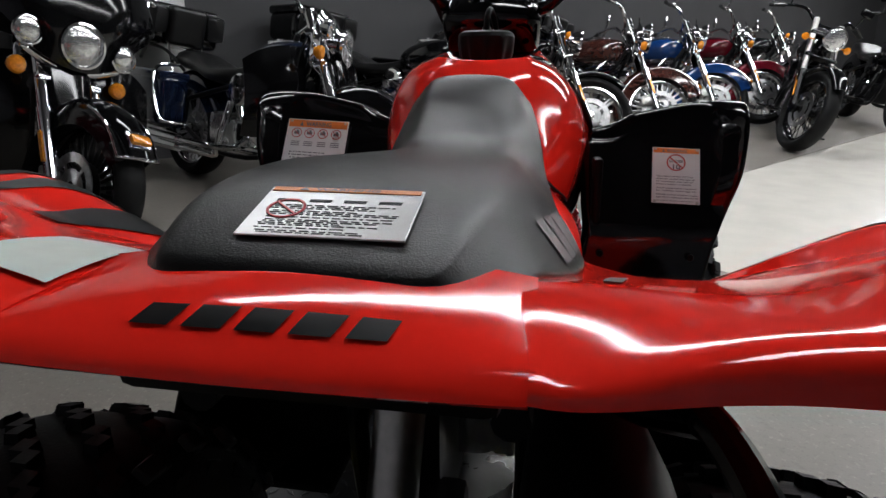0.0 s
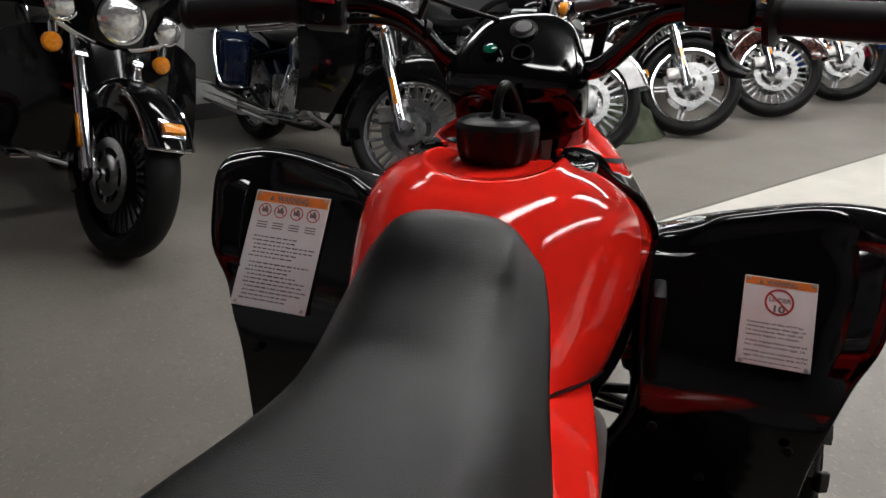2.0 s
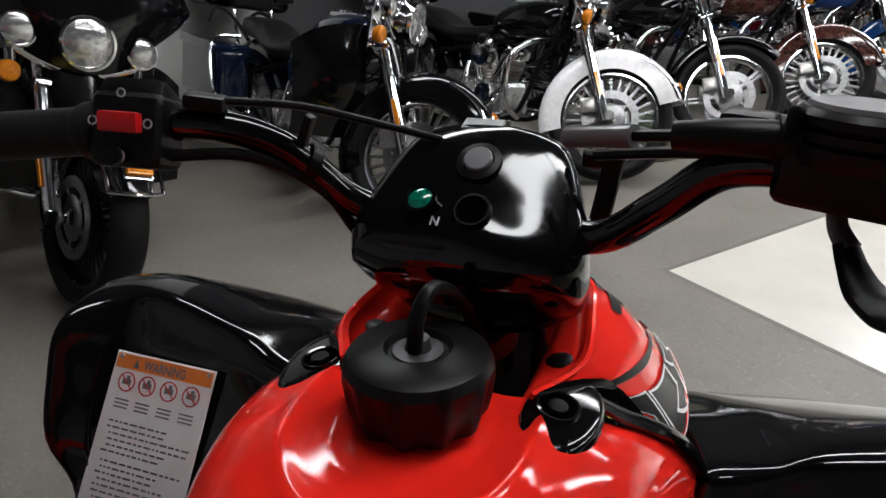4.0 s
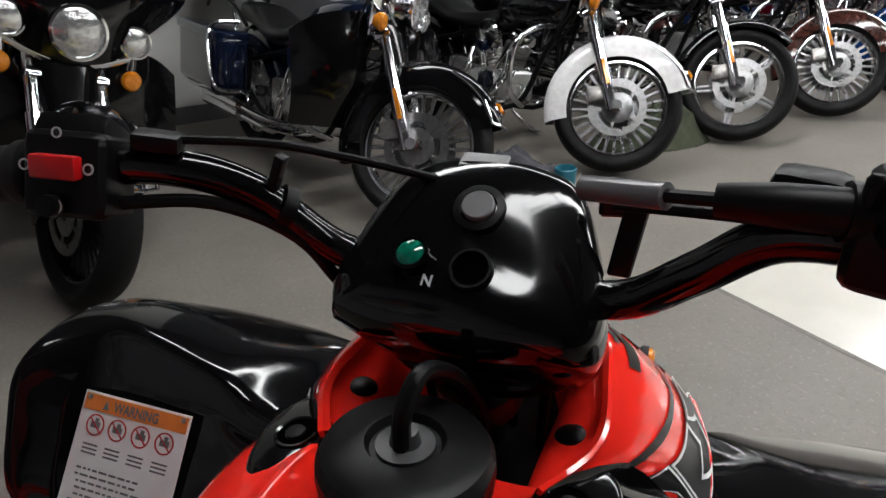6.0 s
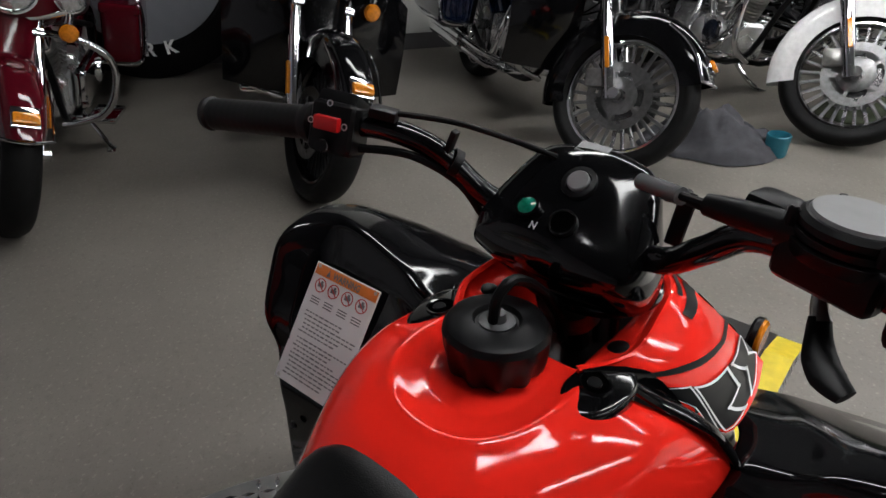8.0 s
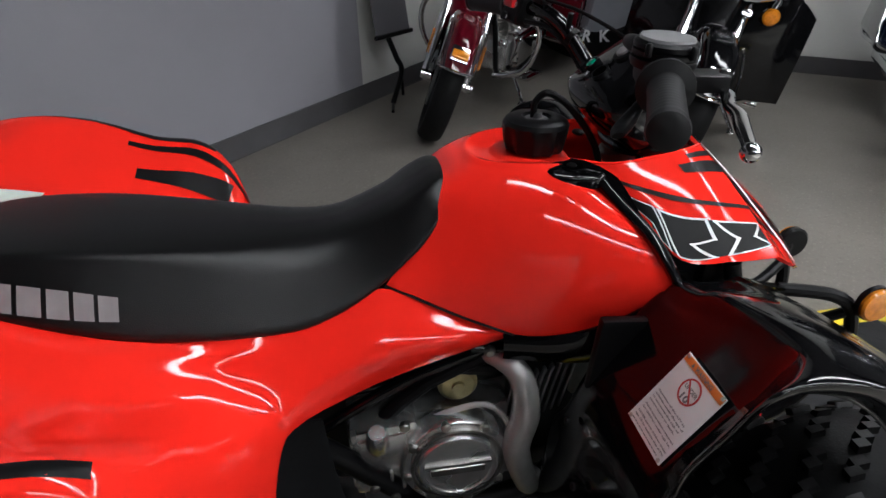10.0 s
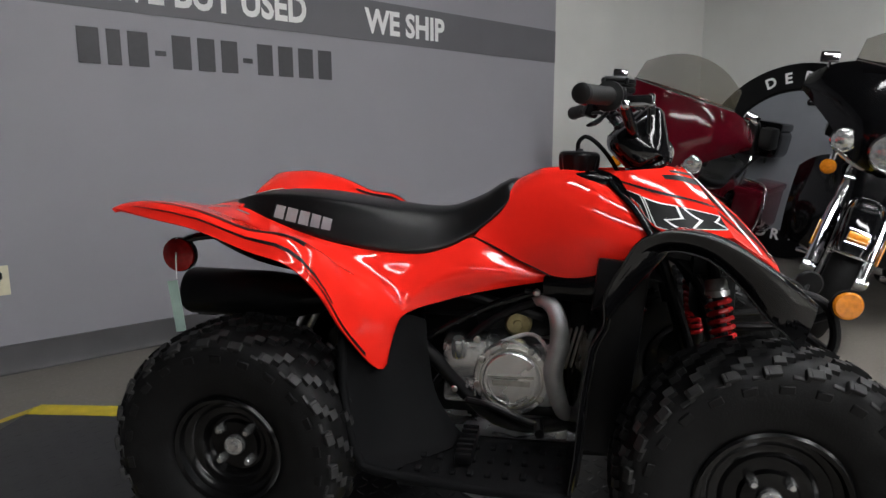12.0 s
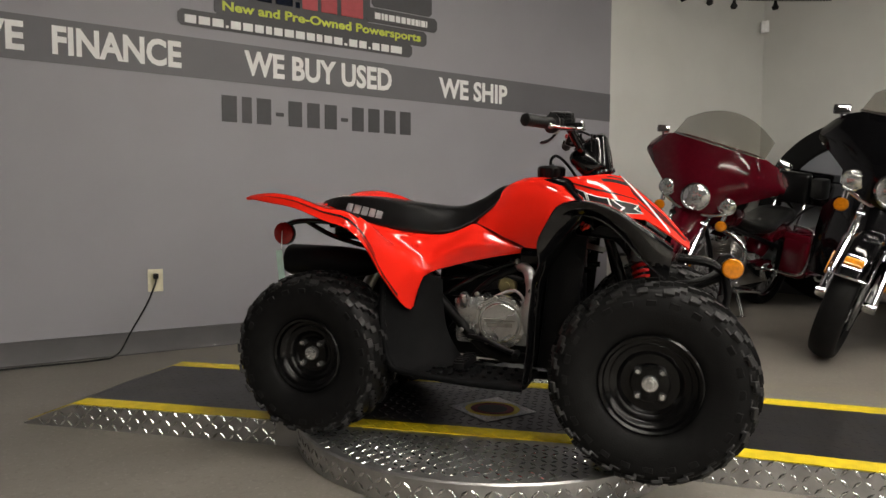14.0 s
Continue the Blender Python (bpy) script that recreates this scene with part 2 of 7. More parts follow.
def sheet(bm, G, thick=0.004, flip=False):
    """A solid sheet on a grid of points, with real thickness."""
    nr, nc = len(G), len(G[0])
    N = [[None] * nc for _ in range(nr)]
    for i in range(nr):
        for j in range(nc):
            du = G[min(i + 1, nr - 1)][j] - G[max(i - 1, 0)][j]
            dv = G[i][min(j + 1, nc - 1)] - G[i][max(j - 1, 0)]
            n = du.cross(dv)
            N[i][j] = n.normalized() * (-1 if flip else 1) if n.length > 1e-9 else Vector((0, 0, 1))
    A = [[bm.verts.new(p) for p in r] for r in G]
    B = [[bm.verts.new(G[i][j] - N[i][j] * thick) for j in range(nc)] for i in range(nr)]
    for i in range(nr - 1):
        for j in range(nc - 1):
            bm.faces.new((A[i][j], A[i + 1][j], A[i + 1][j + 1], A[i][j + 1]))
            bm.faces.new((B[i][j], B[i][j + 1], B[i + 1][j + 1], B[i + 1][j]))
    for i in range(nr - 1):
        bm.faces.new((A[i][0], B[i][0], B[i + 1][0], A[i + 1][0]))
        bm.faces.new((A[i][-1], A[i + 1][-1], B[i + 1][-1], B[i][-1]))
    for j in range(nc - 1):
        bm.faces.new((A[0][j], A[0][j + 1], B[0][j + 1], B[0][j]))
        bm.faces.new((A[-1][j], B[-1][j], B[-1][j + 1], A[-1][j + 1]))
    bmesh.ops.recalc_face_normals(bm, faces=bm.faces[:])
    return bm


def both(bm):
    """Adds the mirror image across x = 0."""
    g = bmesh.ops.duplicate(bm, geom=bm.verts[:] + bm.edges[:] + bm.faces[:])
    vs = [e for e in g["geom"] if isinstance(e, bmesh.types.BMVert)]
    fs = [e for e in g["geom"] if isinstance(e, bmesh.types.BMFace)]
    for v in vs:
        v.co.x = -v.co.x
    bmesh.ops.reverse_faces(bm, faces=fs)
    return bm


def poly(bm, pts, thick, m=None):
    """A flat plate with the outline pts (x, y), from z = 0 to thick, moved by m."""
    m = m if m is not None else Matrix()
    a = [bm.verts.new(m @ Vector((x, y, 0))) for x, y in pts]
    b = [bm.verts.new(m @ Vector((x, y, thick))) for x, y in pts]
    bm.faces.new(list(reversed(a)))
    bm.faces.new(b)
    n = len(pts)
    for i in range(n):
        j = (i + 1) % n
        bm.faces.new((a[i], a[j], b[j], b[i]))
    bmesh.ops.recalc_face_normals(bm, faces=bm.faces[:])
    return bm


def text_mesh(words, size, material, parent, m, width=None, depth=0.001, name="lettering", label=""):
    """Flat letters of the built-in font, cap height = size, start at m, scaled to the width."""
    cu = bpy.data.curves.new("lettering", "FONT")
    cu.body = words
    cu.size = 1.0
    cu.extrude = 0.0
    cu.resolution_u = 3
    cu.offset = 0.034
    tmp = bpy.data.objects.new("lettering", cu)
    scene.collection.objects.link(tmp)
    dg = bpy.context.evaluated_depsgraph_get()
    me = bpy.data.meshes.new_from_object(tmp.evaluated_get(dg))
    bpy.data.objects.remove(tmp)
    bpy.data.curves.remove(cu)
    xs = [v.co.x for v in me.vertices]
    ys = [v.co.y for v in me.vertices]
    sx = (width / (max(xs) - min(xs))) if width else size / 0.73
    sy = size / 0.73
    x0 = min(xs)
    for v in me.vertices:
        v.co = m @ Vector(((v.co.x - x0) * sx, v.co.y * sy, depth))
    me.materials.clear()
    me.materials.append(material)
    ob = new(name, me)
    ob.parent = parent
    return tagged(ob, label)

# ---- room ----
XW, YE, XE = -4.15, 19.5, 8.0     # far side wall, end wall, wall behind the camera's way


def slab(x0, y0, z0, x1, y1, z1):
    bm = bmesh.new()
    box(bm, ((x0 + x1) / 2, (y0 + y1) / 2, (z0 + z1) / 2), (x1 - x0, y1 - y0, z1 - z0))
    return bm


WX, WY = -0.785, 3.90            # corner of the white floor
structure("floor", slab(XW, 0, -0.1, WX - 0.02, YE, 0), M_FLOOR, "worn speckled grey-beige showroom floor", "floor")
structure("floor_aisle", slab(WX - 0.02, 0, -0.1, XE, WY - 0.02, 0), M_FLOOR, "worn speckled grey-beige showroom floor", "floor")
structure("floor_white", slab(WX, WY, -0.1, XE, YE, 0.0), M_WHITEFLOOR, "glossy off-white polished floor area", "floor")
bm = slab(WX - 0.02, WY - 0.02, -0.1, WX, YE, 0.0005)
box(bm, ((WX + XE) / 2, WY - 0.01, -0.05), (XE - WX, 0.02, 0.101))
structure("trim", bm, M_JOINT, "dark joint strip between the two floors", "floor trim")
structure("wall_south", slab(-2.09, -0.15, 0, XE, 0, CEIL), M_GREYWALL, "cool grey painted showroom wall with lettering", "wall")
structure("wall_south_white", slab(XW, -0.15, 0, -2.09, -0.004, CEIL), M_WHITEWALL, "plain off-white painted wall", "wall")
structure("wall_west", slab(XW - 0.15, -0.15, 0, XW, 3.4, CEIL), M_WHITEWALL, "plain off-white painted wall", "wall")
# darker wall colour from y = 3.4 on
structure("wall_west_dark", slab(XW - 0.15, 3.4, 0, XW, YE, CEIL), M_DARKWALL, "plain dark grey wall behind the motorcycles", "wall")
# unseen walls that close the room, dark so glossy parts reflect little light
structure("wall_north", slab(XW, YE, 0, XE, YE + 0.15, CEIL), M_DARKWALL, "unseen closing wall, kept dark for the reflections", "wall")
structure("wall_east", slab(XE, -0.15, 0, XE + 0.15, YE, CEIL), M_DARKWALL, "unseen closing wall, kept dark for the reflections", "wall")
structure("ceiling", slab(XW - 0.15, -0.15, CEIL, XE + 0.15, YE + 0.15, CEIL + 0.1), M_CEIL, "plain dark painted ceiling", "ceiling")
bm = bmesh.new()
for x0, x1 in ((XW, XE),):
    G = [[Vector((x, y, z)) for y, z in ((0.0, 0.118), (0.009, 0.116), (0.011, 0.02), (0.018, 0.004), (0.03, 0.0))] for x in (x0, x1)]
    sheet(bm, G, 0.003)
structure("baseboard", bm, M_BASEB, "dark grey vinyl cove baseboard along the wall", "baseboard", 40)
bm = bmesh.new()
box(bm, (XW + 0.006, YE / 2, 0.06), (0.012, YE, 0.12), bevel=0.003)
structure("baseboard_west", bm, M_BASEB, "dark grey vinyl baseboard along the wall", "baseboard", 40)


def ceiling_light():
    t = thing("ceiling_light", "long white fluorescent ceiling light out of view, switched on", "ceiling light", "ceiling lights", None)
    bm = bmesh.new()
    box(bm, (0, 0, -0.02), (0.31, 1.24, 0.04), None, 0.006)
    part("housing", bm, M_WPAINT, t)
    bm = bmesh.new()
    box(bm, (0, 0, -0.055), (0.27, 1.20, 0.03), None, 0.01)
    part("diffuser", bm, M_LIGHT, t, "glowing white diffuser")
    return t


first = ceiling_light()
first.matrix_basis = pose(LIGHT_ROWS[0][0], LIGHT_ROWS[0][1], CEIL)
for r, (x, y0, n) in enumerate(LIGHT_ROWS):
    for k in range(n):
        if r or k:
            copy_thing(first, pose(x, y0 + k * 1.25, CEIL))

# wall graphics: a dark band with words, a sign above, a row of figures below. Along the wall, x runs against the reading direction.
WALLM = Matrix(((-1, 0, 0, 0), (0, 0, 1, 0.0), (0, 1, 0, 0), (0, 0, 0, 1)))     # local (along, up, out)


def wall_at(x, z, out=0.003):
    return Matrix.Translation((x, out, z)) @ WALLM


band = tagged(obj("wall_band", slab(-2.09, 0, 1.497, XE, 0.003, 1.715), M_BAND, None, 0), "dark grey painted band with white words on the wall", "wall lettering", "", "")
text_mesh("WE", 0.137, M_TXTW, band, wall_at(2.13, 1.547, 0.003), 0.26)
text_mesh("FINANCE", 0.137, M_TXTW, band, wall_at(1.754, 1.547, 0.003), 0.60)
text_mesh("WE BUY USED", 0.137, M_TXTW, band, wall_at(0.818, 1.549, 0.003), 0.94)
text_mesh("WE SHIP", 0.130, M_TXTW, band, wall_at(-0.478, 1.546, 0.003), 0.577)

# a row of ten dark bars stands for the figures below the band
fig = thing("wall_figures", "row of dark grey vinyl figures on the wall", "wall lettering", "", None)
x = 0.957
for k, w in enumerate((0.105, 0.07, 0.105, 0.06, 0.105, 0.10, 0.10, 0.06, 0.10, 0.10, 0.105, 0.10)):
    bm = bmesh.new()
    h = 0.022 if k in (3, 7) else 0.148
    zc = 1.335 if k in (3, 7) else 1.345
    box(bm, (x - w / 2, 0.0015, zc), (w * 0.80, 0.003, h), bevel=0.001, seg=1)
    part("bar", bm, M_TXTD, fig)
    x -= w + 0.0108

# layered sign board above the band
sign = thing("wall_sign", "black outlined company sign in white, lime and red", "sign", "", None)


def plate(x0, z0, x1, z1, out, thick, m, name, slant=0.0):
    bm = bmesh.new()
    c = 0.02
    pts = [(x0 - c + slant, z0), (x1 + c, z0), (x1, z0 + c), (x1 - slant, z1 - c), (x1 + c - slant, z1), (x0 - c, z1), (x0, z1 - c), (x0 + slant * 0, z0 + c)]
    poly(bm, pts, thick, Matrix(((1, 0, 0, 0), (0, 0, 1, out), (0, 1, 0, 0), (0, 0, 0, 1))))
    return part(name, bm, m, sign, smooth=0)


plate(1.17, 1.775, -0.27, 1.862, 0.0, 0.006, M_TXTD, "backing")
plate(0.98, 1.858, -0.38, 1.955, 0.0, 0.005, M_TXTD, "backing")
plate(0.06, 1.962, -0.46, 2.052, 0.0, 0.007, M_TXTD, "backing")
plate(1.05, 1.95, 0.03, 2.34, 0.0, 0.004, M_TXTD, "backing")
plate(0.02, 2.06, -0.42, 2.30, 0.0, 0.0045, M_TXTD, "backing")
# the web address stands as a run of white bars
x = 1.135
for k, w in enumerate((0.06, 0.06, 0.06, 0.015, 0.055, 0.055, 0.05, 0.035, 0.05, 0.055, 0.055, 0.05, 0.035, 0.05, 0.055, 0.02, 0.055, 0.05, 0.015, 0.05, 0.055, 0.08)):
    bm = bmesh.new()
    box(bm, (x - w / 2, 0.0075, 1.812 if w > 0.02 else 1.798), (w, 0.003, 0.044 if w > 0.02 else 0.014), bevel=0.001, seg=1)
    part("bar", bm, M_TXTW, sign)
    x -= w + 0.0125
text_mesh("New and Pre-Owned Powersports", 0.052, M_LIME, sign, wall_at(0.935, 1.888, 0.0062), 1.27)
x = 0.005
for w in (0.05, 0.02, 0.03, 0.05, 0.04, 0.04, 0.035, 0.03, 0.03, 0.012, 0.04, 0.012):
    bm = bmesh.new()
    box(bm, (x - w / 2, 0.0085, 2.005), (w * 0.8, 0.003, 0.04), bevel=0.001, seg=1)
    part("bar", bm, M_TXTW, sign)
    x -= w
x = 1.0
for k, w in enumerate((0.12, 0.12, 0.10, 0.12, 0.03, 0.11, 0.12, 0.17)):
    bm = bmesh.new()
    box(bm, (x - w / 2, 0.0055, 2.035 if w > 0.05 else 1.985), (w * 0.86, 0.003, 0.13 if w > 0.05 else 0.035), bevel=0.002, seg=1)
    part("bar", bm, M_REDV if k > 4 else M_NAVY, sign)
    x -= w + 0.006

# power outlet and its lead
outlet = thing("wall_outlet", "ivory plastic power outlet on the grey wall", "outlet", "", pose(1.31, 0, 0.39))
bm = bmesh.new()
box(bm, (0, 0.003, 0), (0.076, 0.006, 0.122), bevel=0.0025)
part("cover_plate", bm, M_IVORY, outlet)
for dz in (-0.026, 0.026):
    bm = bmesh.new()
    lathe(bm, [(0.0, 0.0), (0.017, 0.0), (0.017, 0.002), (0.0, 0.002)], pose(0, 0.006, dz, -90, 0, 0), 20)
    part("socket", bm, M_IVORY, outlet)
lead = thing("power_cord", "thin black power cord hanging from the outlet to the floor", "cord", "", None)
bm = bmesh.new()
box(bm, (1.31, 0.024, 0.414), (0.024, 0.032, 0.028), bevel=0.005)
part("plug", bm, M_BLKM, lead)
bm = bmesh.new()
tube(bm, [(1.31, 0.04, 0.41), (1.32, 0.055, 0.37), (1.36, 0.05, 0.27), (1.44, 0.055, 0.13), (1.51, 0.075, 0.02), (1.62, 0.10, 0.006), (1.95, 0.09, 0.006), (2.5, 0.12, 0.006), (3.3, 0.15, 0.006)], 0.0045, 8, 6)
part("cable", bm, M_BLKM, lead)

# ---- ramp with turntable ----
RD = Vector((-0.7266, 0.687, 0))          # along the ramp
RN = Vector((0.687, 0.7266, 0))           # across it, towards the open floor
RAMP = Matrix((( RD.x, RN.x, 0, 0), (RD.y, RN.y, 0, 0), (0, 0, 1, 0), (0, 0, 0, 1)))
N0, N1, DZ = 1.40, 2.045, 0.085


def lug_field(bm, s0, s1, n0, n1, z, keep=None, step=0.032, up=None):
    """Rows of small raised lozenges, laid at right angles to one another."""
    i = 0
    s = s0 + step / 2
    while s < s1:
        j = 0
        n = n0 + step / 2
        while n < n1:
            if keep is None or keep(s, n):
                a = radians(45 if (i + j) % 2 else -45)
                p = [(0.0165, 0.0), (0.0, 0.0052), (-0.0165, 0.0), (0.0, -0.0052)]
                q = [(s + x * math.cos(a) - y * math.sin(a), n + x * math.sin(a) + y * math.cos(a)) for x, y in p]
                f = up if up else (lambda u, v, h: Vector((u, v, z + h)))
                base = [bm.verts.new(f(u, v, 0.0)) for u, v in q]
                mid = [(u * 0.55 + s * 0.45, v * 0.55 + n * 0.45) for u, v in q]
                top = [bm.verts.new(f(u, v, 0.0018)) for u, v in mid]
                bm.faces.new(top)
                for k in range(4):
                    l = (k + 1) % 4
                    bm.faces.new((base[k], base[l], top[l], top[k]))
            j += 1
            n += step
        i += 1
        s += step
    return bm


def ramp_wing(name, s_tip, s_flat, s_end, label, turn=Matrix()):
    """A straight deck that slopes to the floor at s_tip; plate sides, black deck, two yellow edge strips."""
    t = thing(name, label, "ramp", "display ramp", RAMP @ turn)
    bm = bmesh.new()
    a, b = (s_tip, s_end)
    vs = []
    for n in (N0, N1):
        vs.append([bm.verts.new((a, n, 0.0)), bm.verts.new((a, n, 0.004)), bm.verts.new((s_flat, n, DZ - 0.003)), bm.verts.new((b, n, DZ - 0.003)), bm.verts.new((b, n, 0.0))])
    bm.faces.new(vs[0])
    bm.faces.new(list(reversed(vs[1])))
    for k in range(5):
        l = (k + 1) % 5
        bm.faces.new((vs[0][k], vs[1][k], vs[1][l], vs[0][l]))
    bmesh.ops.recalc_face_normals(bm, faces=bm.faces[:])
    part("body", bm, M_PLATE, t, "bare tread plate sides", 0)
    lo, hi = min(a, b), max(a, b)
    for n in (N1,):
        bm = bmesh.new()

        def side(u, v, h):
            return Vector((u, N1 + h, v))

        def keep(u, v):
            f = (u - s_tip) / (s_flat - s_tip)
            return 0.012 < v < min(1.0, max(0.0, f)) * DZ - 0.008
        lug_field(bm, lo, hi, 0.0, DZ, 0, keep, 0.030, side)
        tagged(part("tread_lug", bm, M_LUG, t), "raised lozenges of the plate", kind="stuff")
    for n0, n1, m, nm, h in ((N0, N0 + 0.075, M_YEL, "yellow_strip", 0.003), (N1 - 0.072, N1, M_YEL, "yellow_strip", 0.003), (N0 + 0.075, N1 - 0.072, M_PLATEB, "deck", 0.002)):
        bm = bmesh.new()
        f0 = s_flat + (s_tip - s_flat) * (0.93 if nm == "deck" else 0.90)
        G = [[Vector((s, n, z)) for n in (n0, n1)] for s, z in ((f0, 0.004 + h + 0.008), (s_flat, DZ - 0.003 + h), (s_end, DZ - 0.003 + h))]
        sheet(bm, G, 0.002, flip=(s_end > s_tip))
        part(nm, bm, m, t, smooth=0)
    bm = bmesh.new()
    lug_field(bm, min(s_flat, s_end), max(s_flat, s_end), N0 + 0.01, N1 - 0.005, DZ - 0.0005, lambda s, n: N0 + 0.08 < n < N1 - 0.08)
    tagged(part("deck_lug", bm, M_PLATEB, t), "raised lozenges under black paint", kind="stuff")
    bm = bmesh.new()
    lug_field(bm, min(s_flat, s_end), max(s_flat, s_end), N0 + 0.008, N1 - 0.004, DZ + 0.0003, lambda s, n: n < N0 + 0.07 or n > N1 - 0.07)
    tagged(part("strip_lug", bm, M_YEL, t), "raised lozenges under yellow tape", kind="stuff")
    return t


ramp_wing("ramp_section", -0.657, -0.45, 0.322, "low tread plate ramp with black deck and yellow edges")
ramp_wing("ramp_section", 2.62, 2.42, 1.672, "low tread plate ramp with black deck and yellow edges", pose(1.672, 1.72, 0, 0, 0, 6) @ pose(-1.655, -1.72, 0))

SC, NC, RR = 0.985, 1.722, 0.66
table = thing("turntable", "round tread plate turntable with black track and yellow stripes", "turntable", "display ramp", RAMP)
bm = bmesh.new()
lathe(bm, [(0.0, 0.0), (RR, 0.0), (RR + 0.002, 0.004), (RR + 0.002, DZ - 0.008), (RR - 0.004, DZ - 0.003), (0.0, DZ - 0.003)], pose(SC, NC, 0), 96)
for s0, s1 in ((0.326, 0.42), (1.55, 1.651)):
    box(bm, ((s0 + s1) / 2, (N0 + N1) / 2, (DZ - 0.003) / 2), (s1 - s0, N1 - N0, DZ - 0.003))
part("disc", bm, M_PLATE, table, "bare tread plate disc")
bm = bmesh.new()
lug_field(bm, SC - RR, SC + RR, NC - RR, NC + RR, DZ - 0.003, lambda s, n: (s - SC) ** 2 + (n - NC) ** 2 < (RR - 0.02) ** 2 and (n > N1 + 0.012 or n < N0 - 0.012), 0.028)


def rim_pt(u, v, h):
    a = u / RR
    return Vector((SC + (RR + 0.002 + h) * math.cos(a), NC + (RR + 0.002 + h) * math.sin(a), v))


lug_field(bm, 0.0, 2 * math.pi * RR, 0.008, DZ - 0.006, 0, None, 0.030, rim_pt)
tagged(part("tread_lug", bm, M_LUG, table), "raised lozenges of the plate", kind="stuff")


for n0, n1, m, nm, h in ((N0, N0 + 0.075, M_YEL, "yellow_strip", 0.001), (N1 - 0.072, N1, M_YEL, "yellow_strip", 0.001), (N0 + 0.075, N1 - 0.072, M_PLATEB, "track", 0.0)):
    bm = bmesh.new()
    poly(bm, [(0.328, n0), (1.649, n0), (1.649, n1), (0.328, n1)], 0.002 + h, pose(0, 0, DZ - 0.003))
    part(nm, bm, m, table, smooth=0)
bm = bmesh.new()
lug_field(bm, 0.33, 1.645, N0 + 0.01, N1 - 0.005, DZ - 0.0012, lambda s, n: N0 + 0.08 < n < N1 - 0.08)
tagged(part("track_lug", bm, M_PLATEB, table), "raised lozenges under black paint", kind="stuff")
bm = bmesh.new()
lug_field(bm, 0.33, 1.645, N0 + 0.008, N1 - 0.004, DZ, lambda s, n: n < N0 + 0.07 or n > N1 - 0.07)
tagged(part("strip_lug", bm, M_YEL, table), "raised lozenges under yellow tape", kind="stuff")
M_REDB = mat("badge_red", (0.16, 0.018, 0.02), rough=0.6, var=0.4, scale=160, spec=0.2)
M_BADGE = mat("badge_dark", (0.022, 0.014, 0.014), rough=0.6, var=0.5, scale=220, spec=0.2)
# diamond shaped floor film in the middle of the track
film = thing("floor_film", "pale diamond film with a red and yellow badge on the track", "decal", "", RAMP @ pose(1.008, 1.778, DZ + 0.0012))
bm = bmesh.new()
poly(bm, [(-.152, 0), (0, -.142), (.152, 0), (0, .142)], 0.0012)
part("backing", bm, mat("film_grey", (0.52, 0.52, 0.53), rough=0.5, var=0.5, scale=160), film, smooth=0)
for r0, r1, m, h, nm in ((.088, .070, M_YEL, .0016, "ring"), (.070, .048, M_REDB, .0018, "ring"), (.048, .0, M_BADGE, .0020, "badge")):
    bm = bmesh.new()
    lathe(bm, [(r1, 0), (r0, 0), (r0, h), (r1, h)], Matrix.Diagonal((1.08, .92, 1, 1)), 40, r1 > 0)
    part(nm, bm, m, film, smooth=0)

# ---- quad bike ----
QX, QY, QRZ = 0.8373, 1.6760, 39.2
quad = thing("quad_bike", "small red quad bike with black seat, parked on a turntable", "quad bike", "", pose(QX, QY, DZ + 0.0015, 0, 0, QRZ))


# dull black that paints the shade inside holes which aren't cut
M_HOLE_SHADE = mat("hole_shade", (0.001, 0.001, 0.001), rough=0.9, spec=0.0)
M_LID = mat("lid_grey", (0.16, 0.16, 0.165), rough=0.38, var=0.08, scale=60)


class Surf:
    """A smooth surface through a coarse grid, with points and normals at (u, v) in 0..1."""

    def __init__(self, grid, nu=6, nv=6, flip=False):
        self.G = dense(grid, nu, nv)
        self.flip = -1 if flip else 1

    def at(self, u, v, lift=0.0):
        G = self.G
        a, b = u * (len(G) - 1), v * (len(G[0]) - 1)
        i, j = min(max(int(a), 0), len(G) - 2), min(max(int(b), 0), len(G[0]) - 2)
        f, g = a - i, b - j
        p = G[i][j] * (1 - f) * (1 - g) + G[i + 1][j] * f * (1 - g) + G[i][j + 1] * (1 - f) * g + G[i + 1][j + 1] * f * g
        n = (G[i + 1][j] - G[i][j] + G[i + 1][j + 1] - G[i][j + 1]).cross(G[i][j + 1] - G[i][j] + G[i + 1][j + 1] - G[i + 1][j])
        n = n.normalized() * self.flip if n.length > 1e-12 else Vector((0, 0, 1))
        return p + n * lift

    def strip(self, bm, a, b, lift=0.0012, n=14, across=3):
        """A thin film between two lines of (u, v) points."""
        A = spline([(*p, 0) for p in a], max(2, n // max(1, len(a) - 1)))
        B = spline([(*p, 0) for p in b], max(2, n // max(1, len(b) - 1)))
        m = min(len(A), len(B))
        V = []
        for k in range(m):
            p, q = A[round(k * (len(A) - 1) / (m - 1))], B[round(k * (len(B) - 1) / (m - 1))]
            V.append([bm.verts.new(self.at(*(p.lerp(q, c / across))[:2], lift)) for c in range(across + 1)])
        for r, s in zip(V, V[1:]):
            for c in range(across):
                bm.faces.new((r[c], s[c], s[c + 1], r[c + 1]))
        return bm


